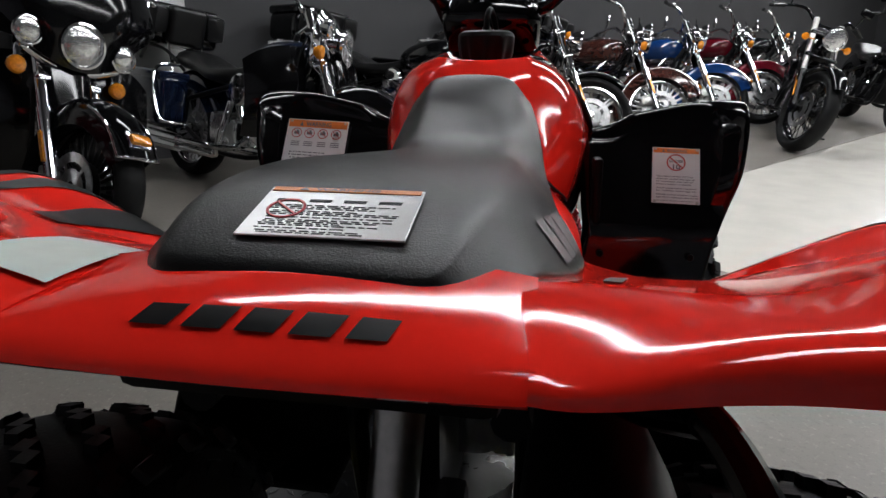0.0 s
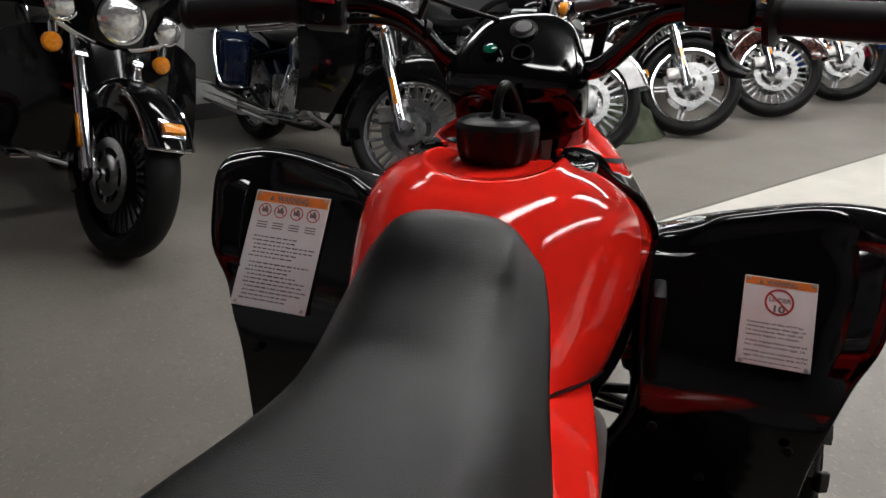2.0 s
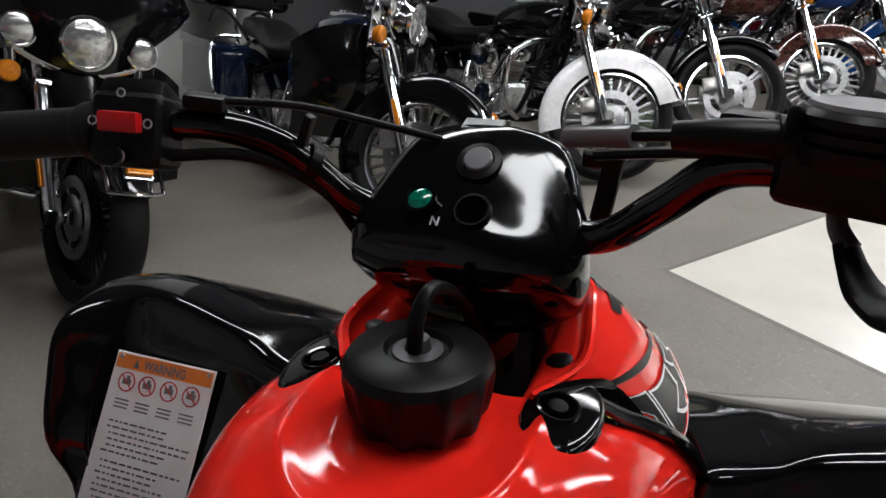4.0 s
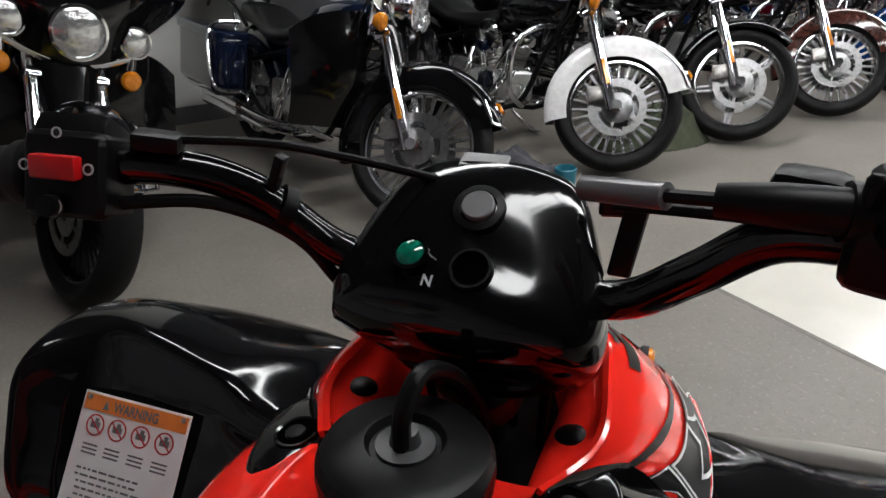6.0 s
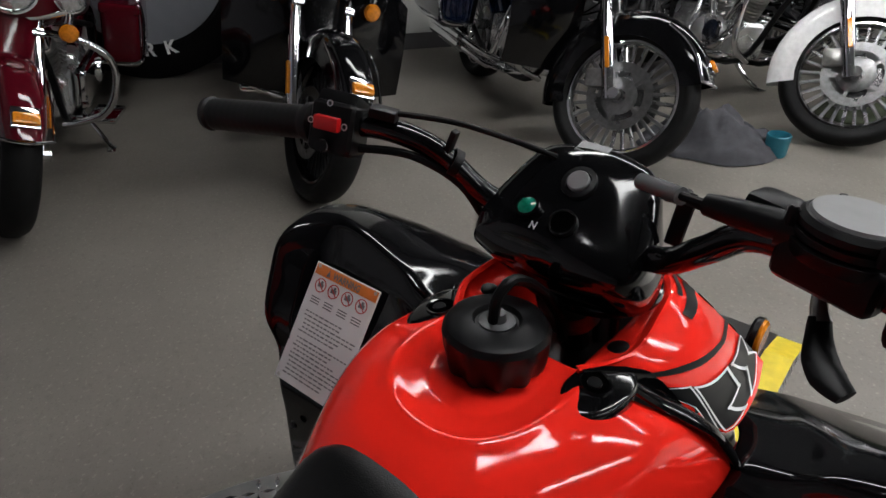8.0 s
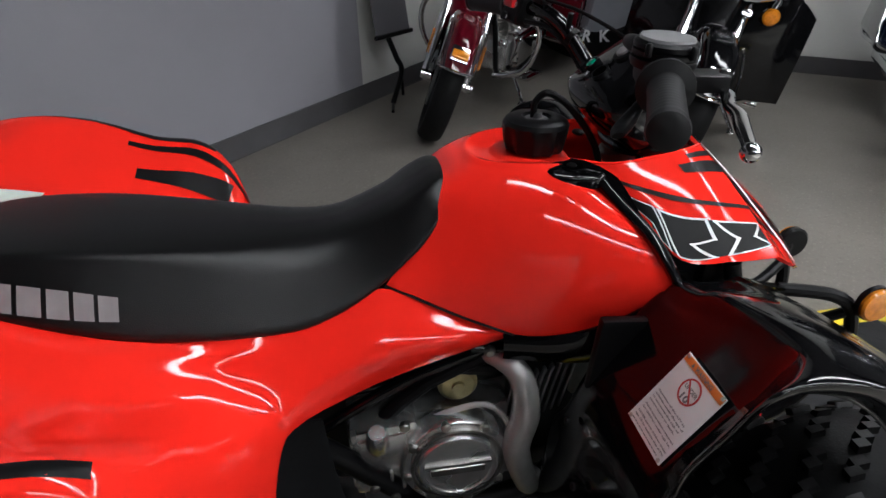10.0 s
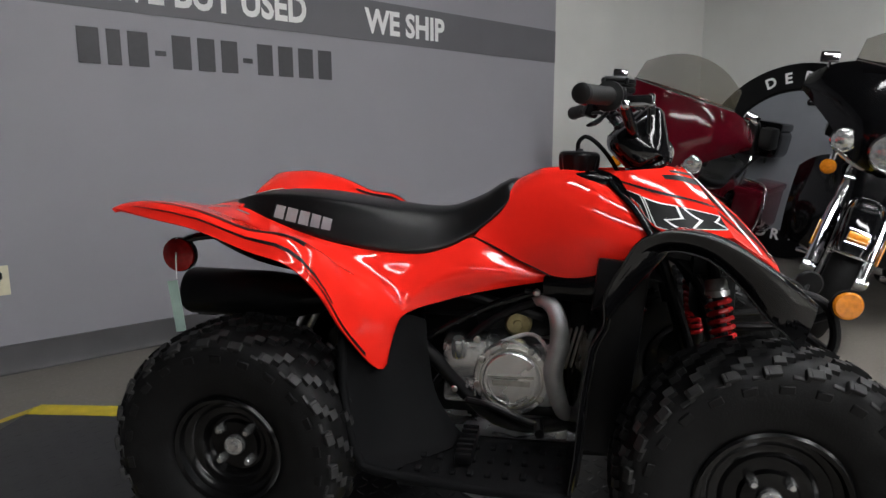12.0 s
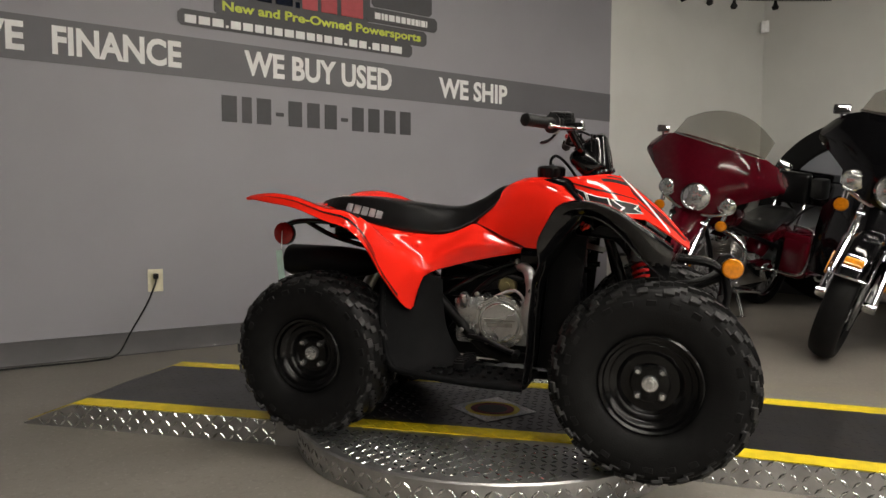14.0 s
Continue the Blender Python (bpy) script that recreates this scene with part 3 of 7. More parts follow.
def superring(y, hw, zt, zb, wt, k=9, tilt=0.0):
    """Half section of a padded seat: foot, side, rounded shoulder, crown; mirrored."""
    h = zt - zb
    soft = min(1.0, max(0.0, (y - .18) / .16))
    half = [(hw, zb), (hw + 0.004, zb + 0.10 * h), (hw - 0.24 * (hw - wt), zb + 0.38 * h), (wt + 0.30 * (hw - wt), zb + 0.70 * h), (wt * (0.99 - .05 * soft), zb + (0.92 - .05 * soft) * h), (wt * (0.80 - .12 * soft), zt - (0.03 + .025 * soft) * h), (wt * 0.4, zt - (0.004 + .012 * soft) * h), (0, zt)]
    pts = spline([(x, y + tilt * (z - zb), z) for x, z in half], 4)
    return pts + [Vector((-p.x, p.y, p.z)) for p in reversed(pts[:-1])]


# seat: stations of (y, half width at foot, top, foot, half width at shoulder)
SEAT = [(-0.122, 0.072, 0.710, 0.697, 0.055), (-0.110, 0.088, 0.719, 0.696, 0.070), (-0.06, 0.108, 0.732, 0.694, 0.082), (0.0, 0.126, 0.736, 0.672, 0.090), (0.08, 0.138, 0.732, 0.648, 0.094),
        (0.15, 0.141, 0.723, 0.629, 0.092), (0.235, 0.137, 0.712, 0.616, 0.086), (0.33, 0.126, 0.702, 0.609, 0.076), (0.385, 0.115, 0.704, 0.620, 0.068), (0.437, 0.103, 0.715, 0.645, 0.062),
        (0.478, 0.095, 0.734, 0.676, 0.060), (0.507, 0.087, 0.754, 0.702, 0.060), (0.530, 0.074, 0.767, 0.732, 0.054), (0.543, 0.052, 0.768, 0.748, 0.038)]
bm = bmesh.new()
coarse = [superring(y, hw, zt, zb, wt, tilt=0.0 if y < 0.40 else -0.25) for y, hw, zt, zb, wt in SEAT]
cols = [spline([r[i] for r in coarse], 4) for i in range(len(coarse[0]))]
rings(bm, [[c[k] for c in cols] for k in range(len(cols[0]))], True, True)
bmesh.ops.recalc_face_normals(bm, faces=bm.faces[:])
seat = part("seat", bm, M_SEAT, quad, "matt black grained vinyl saddle", 50)

# fuel tank cover, right half from the crown outwards
TANK = [[(0, .530, .762), (.030, .529, .761), (.048, .525, .756), (.058, .520, .748), (.068, .514, .734), (.080, .496, .704), (.090, .472, .673), (.098, .446, .647)],
        [(0, .560, .776), (.036, .560, .775), (.056, .560, .772), (.070, .560, .768), (.088, .558, .757), (.110, .549, .712), (.118, .532, .658), (.116, .512, .618)],
        [(0, .594, .790), (.036, .594, .790), (.060, .596, .786), (.080, .596, .776), (.104, .596, .768), (.127, .590, .716), (.133, .572, .656), (.125, .548, .603)],
        [(0, .614, .7935), (.036, .615, .7935), (.066, .618, .790), (.088, .622, .7765), (.116, .626, .769), (.140, .624, .716), (.146, .606, .655), (.134, .582, .588)],
        [(0, .668, .791), (.036, .668, .791), (.069, .672, .7885), (.092, .676, .773), (.121, .682, .765), (.151, .684, .714), (.160, .674, .648), (.145, .654, .568)],
        [(0, .700, .787), (.036, .699, .786), (.070, .698, .779), (.092, .704, .768), (.118, .720, .753), (.154, .736, .710), (.169, .742, .655), (.157, .742, .596)],
        [(0, .712, .784), (.036, .710, .782), (.071, .706, .772), (.090, .718, .762), (.114, .740, .746), (.152, .772, .709), (.172, .800, .665), (.170, .812, .636)]]
tank_s = Surf(TANK, 10, 7, True)
# an even skin: low polynomials in u (front to back) and v (across), mirrored over the middle
us = [0, .16, .32, .42, .66, .86, 1.0]
vs = [0, .17, .29, .39, .52, .70, .86, 1.0]
NU, NV = 100, 80


def terms(u, v, odd):
    return [u ** a * v ** b for a in range(4) for b in ((1, 3, 5, 7) if odd else (0, 2, 4, 6, 8))]


fit = []
for c in range(3):
    A, B = [], []
    for i, u in enumerate(us):
        for j, v in enumerate(vs):
            w = 4.0 if i in (0, 6) or j == 7 else 2.0 if j == 0 else 1.0
            A.append([w * k for k in terms(u, v, c == 0)])
            B.append(w * TANK[i][j][c])
    fit.append(np.linalg.lstsq(np.array(A), np.array(B), rcond=None)[0])
tank_s.G = [[Vector([float(np.dot(fit[c], terms(i / NU, j / NV, c == 0))) for c in range(3)]) for j in range(-NV, NV + 1)] for i in range(NU + 1)]
# shallow dish round the filler, with a crisp rim, open to the front
for row in tank_s.G:
    for p in row:
        far = (abs((p.x - 0.003) / 0.071) ** 2.3 + abs((p.y - 0.660) / 0.086) ** 2.3) ** (1 / 2.3)
        if p.z > 0.74:
            p.z += 0.002 * math.exp(-((far - 1) / 0.09) ** 2) - (0.011 * min(1.0, (1 - far) / 0.36) ** 0.9 if far < 1 else 0.0)
bm = bmesh.new()
sheet(bm, tank_s.G, 0.006, flip=True)
tank = part("tank_cover", bm, M_RED, quad, "glossy red tank cover", 60)
for sg in (1, -1):
    bm = bmesh.new()
    tube(bm, [(sg * x, y, z) for x, y, z in ((.0985, .448, .646), (.1075, .480, .632), (.1175, .514, .616), (.1265, .548, .601), (.1340, .580, .588), (.1385, .612, .574))], .0017, 6, 4)
    part("seam", bm, M_BLKM, tank, "dark seam below the tank cover")

# fuel cap with grip flutes, and its breather hose
cap_m = pose(0.003, 0.666, 0.7815, -3)
bm = bmesh.new()
prof = [(0.036, 0.0), (0.0405, 0.001), (0.0430, 0.005), (0.0452, 0.014), (0.0468, 0.028), (0.0462, 0.036), (0.043, 0.0415), (0.037, 0.0445), (0.021, 0.0455), (0.0198, 0.0435), (0.0185, 0.0415), (0.0, 0.0415)]
seg = 110
V = []
for r, h in prof:
    V.append([])
    for j in range(seg):
        an = 2 * math.pi * j / seg
        rr = r - (0.0046 * abs(math.cos(5.5 * an)) ** 1.6 * min(1.0, max(0.0, (0.036 - h) / 0.012)) if r > 0.03 else 0)
        V[-1].append(bm.verts.new(cap_m @ Vector((rr * 0.96 * math.cos(an), rr * 0.96 * math.sin(an), h))))
for a, b in zip(V, V[1:]):
    for i in range(seg):
        bm.faces.new((a[i], a[(i + 1) % seg], b[(i + 1) % seg], b[i]))
bmesh.ops.remove_doubles(bm, verts=bm.verts[:], dist=1e-5)
cap = part("fuel_cap", bm, M_BLKM, quad, "satin black fluted screw cap", 30)
bm = bmesh.new()
lathe(bm, [(0.0, 0.0395), (0.015, 0.0395), (0.015, 0.0432), (0.008, 0.0440), (0.0065, 0.051), (0.0, 0.051)], cap_m, 24)
part("vent_boss", bm, mat("boss_grey", (0.045, 0.045, 0.047), rough=0.4), cap, "grey vent boss")
bm = bmesh.new()
tube(bm, [(0.003, 0.664, 0.824), (0.004, 0.665, 0.845), (0.007, 0.677, 0.8575), (0.009, 0.692, 0.853), (0.012, 0.710, 0.838), (0.014, 0.730, 0.814), (0.015, 0.748, 0.785), (0.015, 0.758, 0.755)], 0.0048, 10, 6)
part("breather_hose", bm, M_BLKM, quad, "short black rubber hose")

# rear bodywork: one wing, from tail to front; columns inner edge, valley, crest, outer edge
WING = [[(.112, -.186, .698), (.205, -.189, .709), (.330, -.205, .716), (.364, -.211, .715)],
        [(.112, -.172, .706), (.205, -.176, .724), (.330, -.198, .734), (.364, -.213, .724)],
        [(.106, -.095, .706), (.222, -.100, .710), (.358, -.110, .737), (.390, -.118, .709)],
        [(.122, -.012, .680), (.240, -.015, .686), (.378, -.018, .722), (.406, -.020, .692)],
        [(.136, .070, .653), (.252, .070, .655), (.384, .072, .692), (.412, .080, .657)],
        [(.141, .150, .632), (.246, .138, .622), (.376, .150, .680), (.410, .158, .632)],
        [(.138, .210, .620), (.215, .196, .590), (.350, .202, .640), (.386, .208, .574)],
        [(.133, .270, .612), (.182, .248, .560), (.304, .238, .566), (.322, .238, .474)],
        [(.126, .330, .610), (.162, .302, .545), (.205, .286, .490), (.226, .277, .382)],
        [(.114, .390, .622), (.156, .354, .556), (.167, .332, .520), (.180, .300, .478)],
        [(.101, .444, .644), (.150, .430, .586), (.153, .415, .552), (.148, .400, .517)],
        [(.112, .530, .608), (.138, .527, .583), (.139, .524, .564), (.131, .520, .544)],
        [(.119, .630, .568), (.120, .631, .566), (.119, .632, .564), (.117, .633, .562)]]
for r in WING:
    (x0, y0, z0), (x1, y1, z1) = r[0], r[1]
    r.insert(1, (x0 + .25 * (x1 - x0), y0 + .25 * (y1 - y0), z0 + (.03 if y0 < -.05 else .25) * (z1 - z0)))
wing_r = Surf(WING, 5, 8, True)
# the left wing stands a little higher at its outer edge
wing_l = Surf([[(-x, y, z + max(0.0, x - .112) * (.12 if y < -.05 else .09 if y < .05 else .06)) for x, y, z in r] for r in WING], 5, 8)
TAIL = [[(x, y, z + .003 * (1 - (x / .1125) ** 2) + (e - z) * (x / .1125) ** 2) for x in (-.1125, -.075, 0, .075, .1125)] for y, z, e in ((-0.085, .712, .7062), (-0.120, .7115, .7062), (-0.150, .7085, .7062), (-0.172, .7010, .7056), (-0.182, .6965, .7010), (-0.186, .692, .6975))]
tail_s = Surf(TAIL, 4, 4)
bm = bmesh.new()
sheet(bm, wing_r.G, 0.005, flip=True)
sheet(bm, wing_l.G, 0.005)
sheet(bm, tail_s.G, 0.005)
rear_body = part("rear_fender", bm, M_RED, quad, "glossy red rear bodywork with flared fenders", 50)

# black stripe films on both rear wings
for s in (wing_r, wing_l):
    for a, b in (([(.12, .8800), (.30, .8500), (.42, .8650), (.535, .9250)], [(.12, .8852), (.30, .8710), (.42, .8912), (.535, .9363)]),
                 ([(.14, .7900), (.28, .7450), (.38, .7300), (.455, .7450)], [(.14, .7937), (.28, .7787), (.38, .7825), (.455, .7975)]),
                 ([(.46, .9250), (.55, .9550), (.62, .9625)], [(.46, .9287), (.55, .9775), (.62, .9888)])):
        bm = bmesh.new()
        s.strip(bm, a, b)
        part("stripe", bm, M_DECAL, rear_body, "black stripe film")
# two more on top of the left wing, where it turns down at the front
for a, b in (([(.32, .545), (.44, .57), (.505, .60)], [(.32, .585), (.44, .63), (.515, .675)]), ([(.30, .665), (.45, .68), (.575, .715)], [(.30, .685), (.45, .712), (.580, .730)])):
    bm = bmesh.new()
    wing_l.strip(bm, a, b, 0.0014, 18, 4)
    part("stripe", bm, M_DECAL, rear_body, "black stripe film")
# small data film on the right wing, mint notice on the left
bm = bmesh.new()
wing_r.strip(bm, [(.188, .27), (.222, .27)], [(.188, .305), (.222, .305)], 0.0012)
part("decal", bm, M_LID, rear_body, "small silver data film")
bm = bmesh.new()
wing_l.strip(bm, [(.125, .04), (.205, .04)], [(.135, .37), (.22, .36)], 0.002)
part("decal", bm, M_NOTICE, rear_body, "pale paper notice")
# maker's mark on the tail: a plain run of bars
for k in range(5):
    bm = bmesh.new()
    v0 = 0.345 + k * 0.072
    tail_s.strip(bm, [(.42, v0 + .012), (.42, v0 + .066)], [(.53, v0), (.53, v0 + .054)], 0.0012, 6)
    part("mark", bm, M_DECAL, rear_body, "black maker's mark")

# front cowl round the steering column, with a nose that slopes to the front
ARM = [[(.064, .696, .789), (.068, .700, .785), (.076, .708, .775)],
       [(.088, .742, .788), (.106, .752, .766), (.124, .770, .732)],
       [(.085, .800, .791), (.122, .810, .752), (.160, .818, .678)],
       [(.076, .845, .794), (.118, .868, .746), (.164, .890, .670)],
       [(.050, .880, .790), (.096, .918, .738), (.152, .962, .662)]]
SHELF = [[r[0], (r[0][0] - d, r[0][1], r[0][2] - .012), (x, r[0][1], r[0][2] - .019), (x - .002, r[0][1], r[0][2] - .045), (x - .010, r[0][1], r[0][2] - .085)] for r, x, d in zip(ARM, (.054, .056, .060, .058, .044), (.004, .009, .009, .007, .002))]
arm_r = Surf(ARM, 5, 6, True)
arm_l = Surf([[(-x, y, z) for x, y, z in r] for r in ARM], 5, 6)
NOSE = [[(-.152, .962, .662), (-.096, .918, .738), (-.050, .880, .790), (0, .880, .793), (.050, .880, .790), (.096, .918, .738), (.152, .962, .662)],
        [(-.132, .994, .640), (-.086, .962, .697), (-.045, .945, .733), (0, .945, .737), (.045, .945, .733), (.086, .962, .697), (.132, .994, .640)],
        [(-.102, 1.035, .612), (-.070, 1.018, .650), (-.036, 1.012, .674), (0, 1.012, .677), (.036, 1.012, .674), (.070, 1.018, .650), (.102, 1.035, .612)],
        [(-.056, 1.078, .576), (-.040, 1.079, .587), (-.02, 1.08, .594), (0, 1.08, .595), (.02, 1.08, .594), (.040, 1.079, .587), (.056, 1.078, .576)]]
nose_s = Surf(NOSE, 6, 4, True)
bm = bmesh.new()
sheet(bm, arm_r.G, 0.005, flip=True)
sheet(bm, arm_l.G, 0.005)
sheet(bm, nose_s.G, 0.005, flip=True)
# shelf and inner walls of the column well
for sg in (1, -1):
    sheet(bm, dense([[(sg * x, y, z) for x, y, z in r] for r in SHELF], 4, 4), 0.003, flip=(sg == -1))
cowl = part("front_cowl", bm, M_RED, quad, "glossy red nose cowl", 50)

# graphics on the cowl: black and white films, no lettering
TOP = spline([(.16, .74, 0), (.34, .66, 0), (.52, .65, 0), (.74, .68, 0), (.985, .73, 0)], 10)
LOW = spline([(.20, .985, 0), (.33, .985, 0), (.47, .975, 0), (.72, .93, 0), (.985, .885, 0)], 10)


def on_cowl(s, w):
    """(u, v) on the cowl's side: s along the mark, w from its upper to its lower line."""
    k = min(max(s, 0), 1) * (len(TOP) - 1)
    i = min(int(k), len(TOP) - 2)
    p = TOP[i].lerp(TOP[i + 1], k - i).lerp(LOW[i].lerp(LOW[i + 1], k - i), w)
    return (p.x, p.y)


def outline(s, parent, pts, m, wid, lift, closed=True):
    """A thin line film along a run of (s, w) points."""
    bm = bmesh.new()
    n = len(pts)
    for i in range(n if closed else n - 1):
        p, q = Vector(pts[i]), Vector(pts[(i + 1) % n])
        d = (q - p).normalized()
        o = Vector((-d.y * wid * .45, d.x * wid))
        e = Vector((d.x * wid * .45, d.y * wid))
        A = [on_cowl(*((p - e).lerp(q + e, f / 4) + o)) for f in range(5)]
        B = [on_cowl(*((p - e).lerp(q + e, f / 4) - o)) for f in range(5)]
        s.strip(bm, A, B, lift, 8, 1)
    return part("graphic", bm, m, parent, "white outline film")


BLOCKS = [[(.02, .10), (.30, .02), (.46, .98), (.34, 1.0), (.27, .60), (.13, .66)],
          [(.34, .04), (.66, .02), (.70, .48), (.58, .56), (.70, .98), (.52, 1.0)],
          [(.71, .05), (.98, .04), (.90, .50), (1.0, .96), (.76, .98), (.82, .5)]]
for s in (arm_r, arm_l):
    # black ground of the mark and a thin dark line above it
    bm = bmesh.new()
    s.strip(bm, [on_cowl(k / 10, .02) for k in range(11)], [on_cowl(k / 10, .98) for k in range(11)], 0.0012, 20, 5)
    part("graphic", bm, M_DECAL, cowl, "black graphic film")
    for a, b in (([(.06, .42), (.25, .46), (.50, .50), (.75, .56), (1.0, .62)], [(.06, .60), (.25, .54), (.50, .545), (.75, .59), (1.0, .645)]),
                 ([(.62, .20), (.80, .20), (1.0, .24)], [(.64, .29), (.80, .31), (1.0, .35)]),
                 ([(.72, .09), (.85, .10), (1.0, .13)], [(.73, .15), (.85, .16), (1.0, .19)])):
        bm = bmesh.new()
        s.strip(bm, a, b, 0.0012, 16, 2)
        part("graphic", bm, M_DECAL, cowl, "black stripe film")
    # red inlays between the slanted blocks, white outlines round them
    for q in ([(.30, .72), (.36, .99)], [(.14, .70), (.26, .66)]):
        bm = bmesh.new()
        s.strip(bm, [on_cowl(q[0][0], q[0][1]), on_cowl(q[1][0], q[1][1])], [on_cowl(q[0][0] - .05, .99), on_cowl(q[1][0] - .02, .99)], 0.0019, 6, 2)
        part("graphic", bm, M_RED, cowl, "red inlay film")
    for pts in BLOCKS:
        outline(s, cowl, pts, M_TXTW, .022, 0.0024)
for sg in (-1, 1):
    def q(u, v):
        return (u, 0.5 + sg * (v - 0.5))
    for a, b in (([q(.0, .79), q(.4, .80), q(.9, .84)], [q(.0, .84), q(.4, .845), q(.9, .865)]),
                 ([q(.0, .70), q(.5, .74), q(.95, .80)], [q(.0, .755), q(.5, .785), q(.95, .825)]),
                 ([q(.0, .885), q(.35, .885), q(.7, .90)], [q(.0, .905), q(.35, .90), q(.7, .905)])):
        bm = bmesh.new()
        nose_s.strip(bm, a, b, 0.0012, 14, 2)
        part("graphic", bm, M_DECAL, cowl, "black stripe film")
    # white streak painted as the ceiling lights' reflection on the gloss
    bm = bmesh.new()
    nose_s.strip(bm, [q(.0, .62), q(.3, .75), q(.6, .93)], [q(.0, .69), q(.3, .82), q(.6, .985)], 0.0018, 14, 2)
    part("graphic", bm, M_TXTW, cowl, "white stripe painted as a lamp reflection")
# rubber plugs on the shelves
for sg in (1, -1):
    bm = bmesh.new()
    lathe(bm, [(0, .004), (.006, .004), (.0095, .002), (.0105, -.001), (.0105, -.006), (0, -.006)], pose(sg * .070, .757, .7725, 0, sg * -14, 0), 20)
    part("plug", bm, M_BLKM, cowl, "black rubber plug")
# black edge trim between tank and cowl
for sg in (1, -1):
    bm = bmesh.new()
    tube(bm, [(sg * .098, .726, .770), (sg * .118, .745, .747), (sg * .155, .778, .711), (sg * .174, .806, .664), (sg * .172, .820, .634)], 0.0095, 10, 5, 0.55)
    part("edge_trim", bm, M_BLK, quad, "gloss black edge trim")
    s = arm_r if sg == 1 else arm_l
    bm = bmesh.new()
    s.strip(bm, [(.0, .02), (.11, .10), (.24, .42)], [(.0, 1.0), (.12, 1.0), (.27, .96)], 0.005, 14, 6)
    part("trim_pad", bm, M_BLK, quad, "gloss black trim pad")
    # rounded gloss pad beside the filler, with a sunk screw
    edge = spline([(sg * x, y, 0) for x, y in ((.060, .682), (.068, .660), (.088, .656), (.102, .674), (.107, .700), (.104, .724), (.094, .734), (.078, .720), (.063, .706), (.060, .682))], 5)[:-1]
    mid = Vector((sg * .083, .698, 0))
    bm = bmesh.new()
    R = []
    for k, up in ((1.0, -.016), (1.02, -.004), (1.0, .001), (.93, .0042), (.80, .0052), (.36, .0055)):
        R.append([Vector((p.x, p.y, .7805 + up * .8 - .16 * max(0.0, abs(p.x) - .075) - .10 * max(0.0, p.y - .70))) for p in [mid + (q - mid) * k for q in edge]])
    rings(bm, R, True, True)
    bmesh.ops.recalc_face_normals(bm, faces=bm.faces[:])
    knob = part("filler_pad", bm, M_BLK, quad, "gloss black plastic pad beside the fuel cap", 60)
    bm = bmesh.new()
    lathe(bm, [(.0115, -.002), (.0140, -.002), (.0135, .0014), (.0115, .0010)], pose(sg * .081, .694, .7840, 0, sg * 8, 0), 24, True)
    part("collar", bm, M_BLK, knob)
    # black disc in the collar, painted as the shade round the screw
    bm = bmesh.new()
    lathe(bm, [(0, -.002), (.0115, -.002), (.0115, .0005), (0, .0005)], pose(sg * .081, .694, .7840, 0, sg * 8, 0), 24)
    part("recess_shade", bm, M_HOLE_SHADE, knob)
    bm = bmesh.new()
    lathe(bm, [(0, 0), (.0062, 0), (.0060, .0022), (0, .0026)], pose(sg * .081, .693, .7840, 0, sg * 8, 0), 16)
    part("screw", bm, M_BLKM, knob)

# black front fenders: profile from the foot guard up over the wheel, columns from inside out
# rows of (y, z) at the inner end, (y, z) at the outer end, inner and outer x, how far the outer lip turns back
FEN = [(.655, .215, .655, .215, .125, .360, 0), (.665, .300, .665, .300, .125, .362, 0), (.672, .400, .672, .400, .130, .366, 0), (.680, .460, .680, .460, .162, .374, 0),
       (.690, .505, .690, .505, .172, .384, .004), (.714, .548, .714, .548, .168, .400, .010), (.752, .598, .756, .603, .166, .414, .052), (.783, .637, .799, .658, .167, .423, .068),
       (.793, .645, .819, .696, .170, .426, .064), (.803, .652, .832, .710, .172, .428, .038), (.822, .652, .854, .711, .172, .434, .006), (.860, .642, .900, .697, .165, .432, 0),
       (.905, .628, .945, .668, .140, .428, 0), (.955, .600, .985, .640, .115, .418, 0), (1.005, .575, 1.032, .603, .090, .385, 0)]
RISE = ((0, 0), (.17, 0), (.30, .30), (.60, .66), (.93, 1), (1, 1))
CROWN = ((0, .08), (.17, .26), (.30, .56), (.60, .86), (.93, 1), (1, 1))
FG = []


def interp(x, pts):
    """Straight lines through (x, y) points."""
    for (x0, y0), (x1, y1) in zip(pts, pts[1:]):
        if x <= x1:
            return y0 + (y1 - y0) * max(0.0, (x - x0) / (x1 - x0))
    return pts[-1][1]


for yi, zi, yo, zo, xi, xo, lip in FEN:
    row = [(xi + .004, yi + .030, zi - .012), (xi - .003, yi + .010, zi - .003)]
    for f in (.03, .12, .20, .30, .45, .65, .82, .93, 1.0):
        k = max(0.0, (f - .74) / .26)
        top = min(1.0, max(0.0, (yo - .84) / .03))
        z = zi + (zo - zi) * interp(f, CROWN if yo > .83 else RISE)
        y = yi + (yo - yi) * (interp(f, RISE) if .74 < yo < .83 else f)
        row.append((xi + (xo - xi) * f, y - lip * k * k, z - .012 * top * k * k))
    # turned-down side, towards the axle
    x, y, z = row[-1]
    inw = Vector((0, .985 - y, .258 - z)).normalized()
    deep = .35 + .45 * min(1.0, max(0.0, (yo - .72) / .10)) + .95 * min(1.0, max(0.0, (yo - .84) / .10))
    for d, k in ((.010 * deep, .001), (.028 * deep, .010), (.048 * deep, .030)):
        row.append((x + .002 - k, y + inw.y * d, z + inw.z * d))
    FG.append(row)
fen_r = Surf(FG, 4, 4)
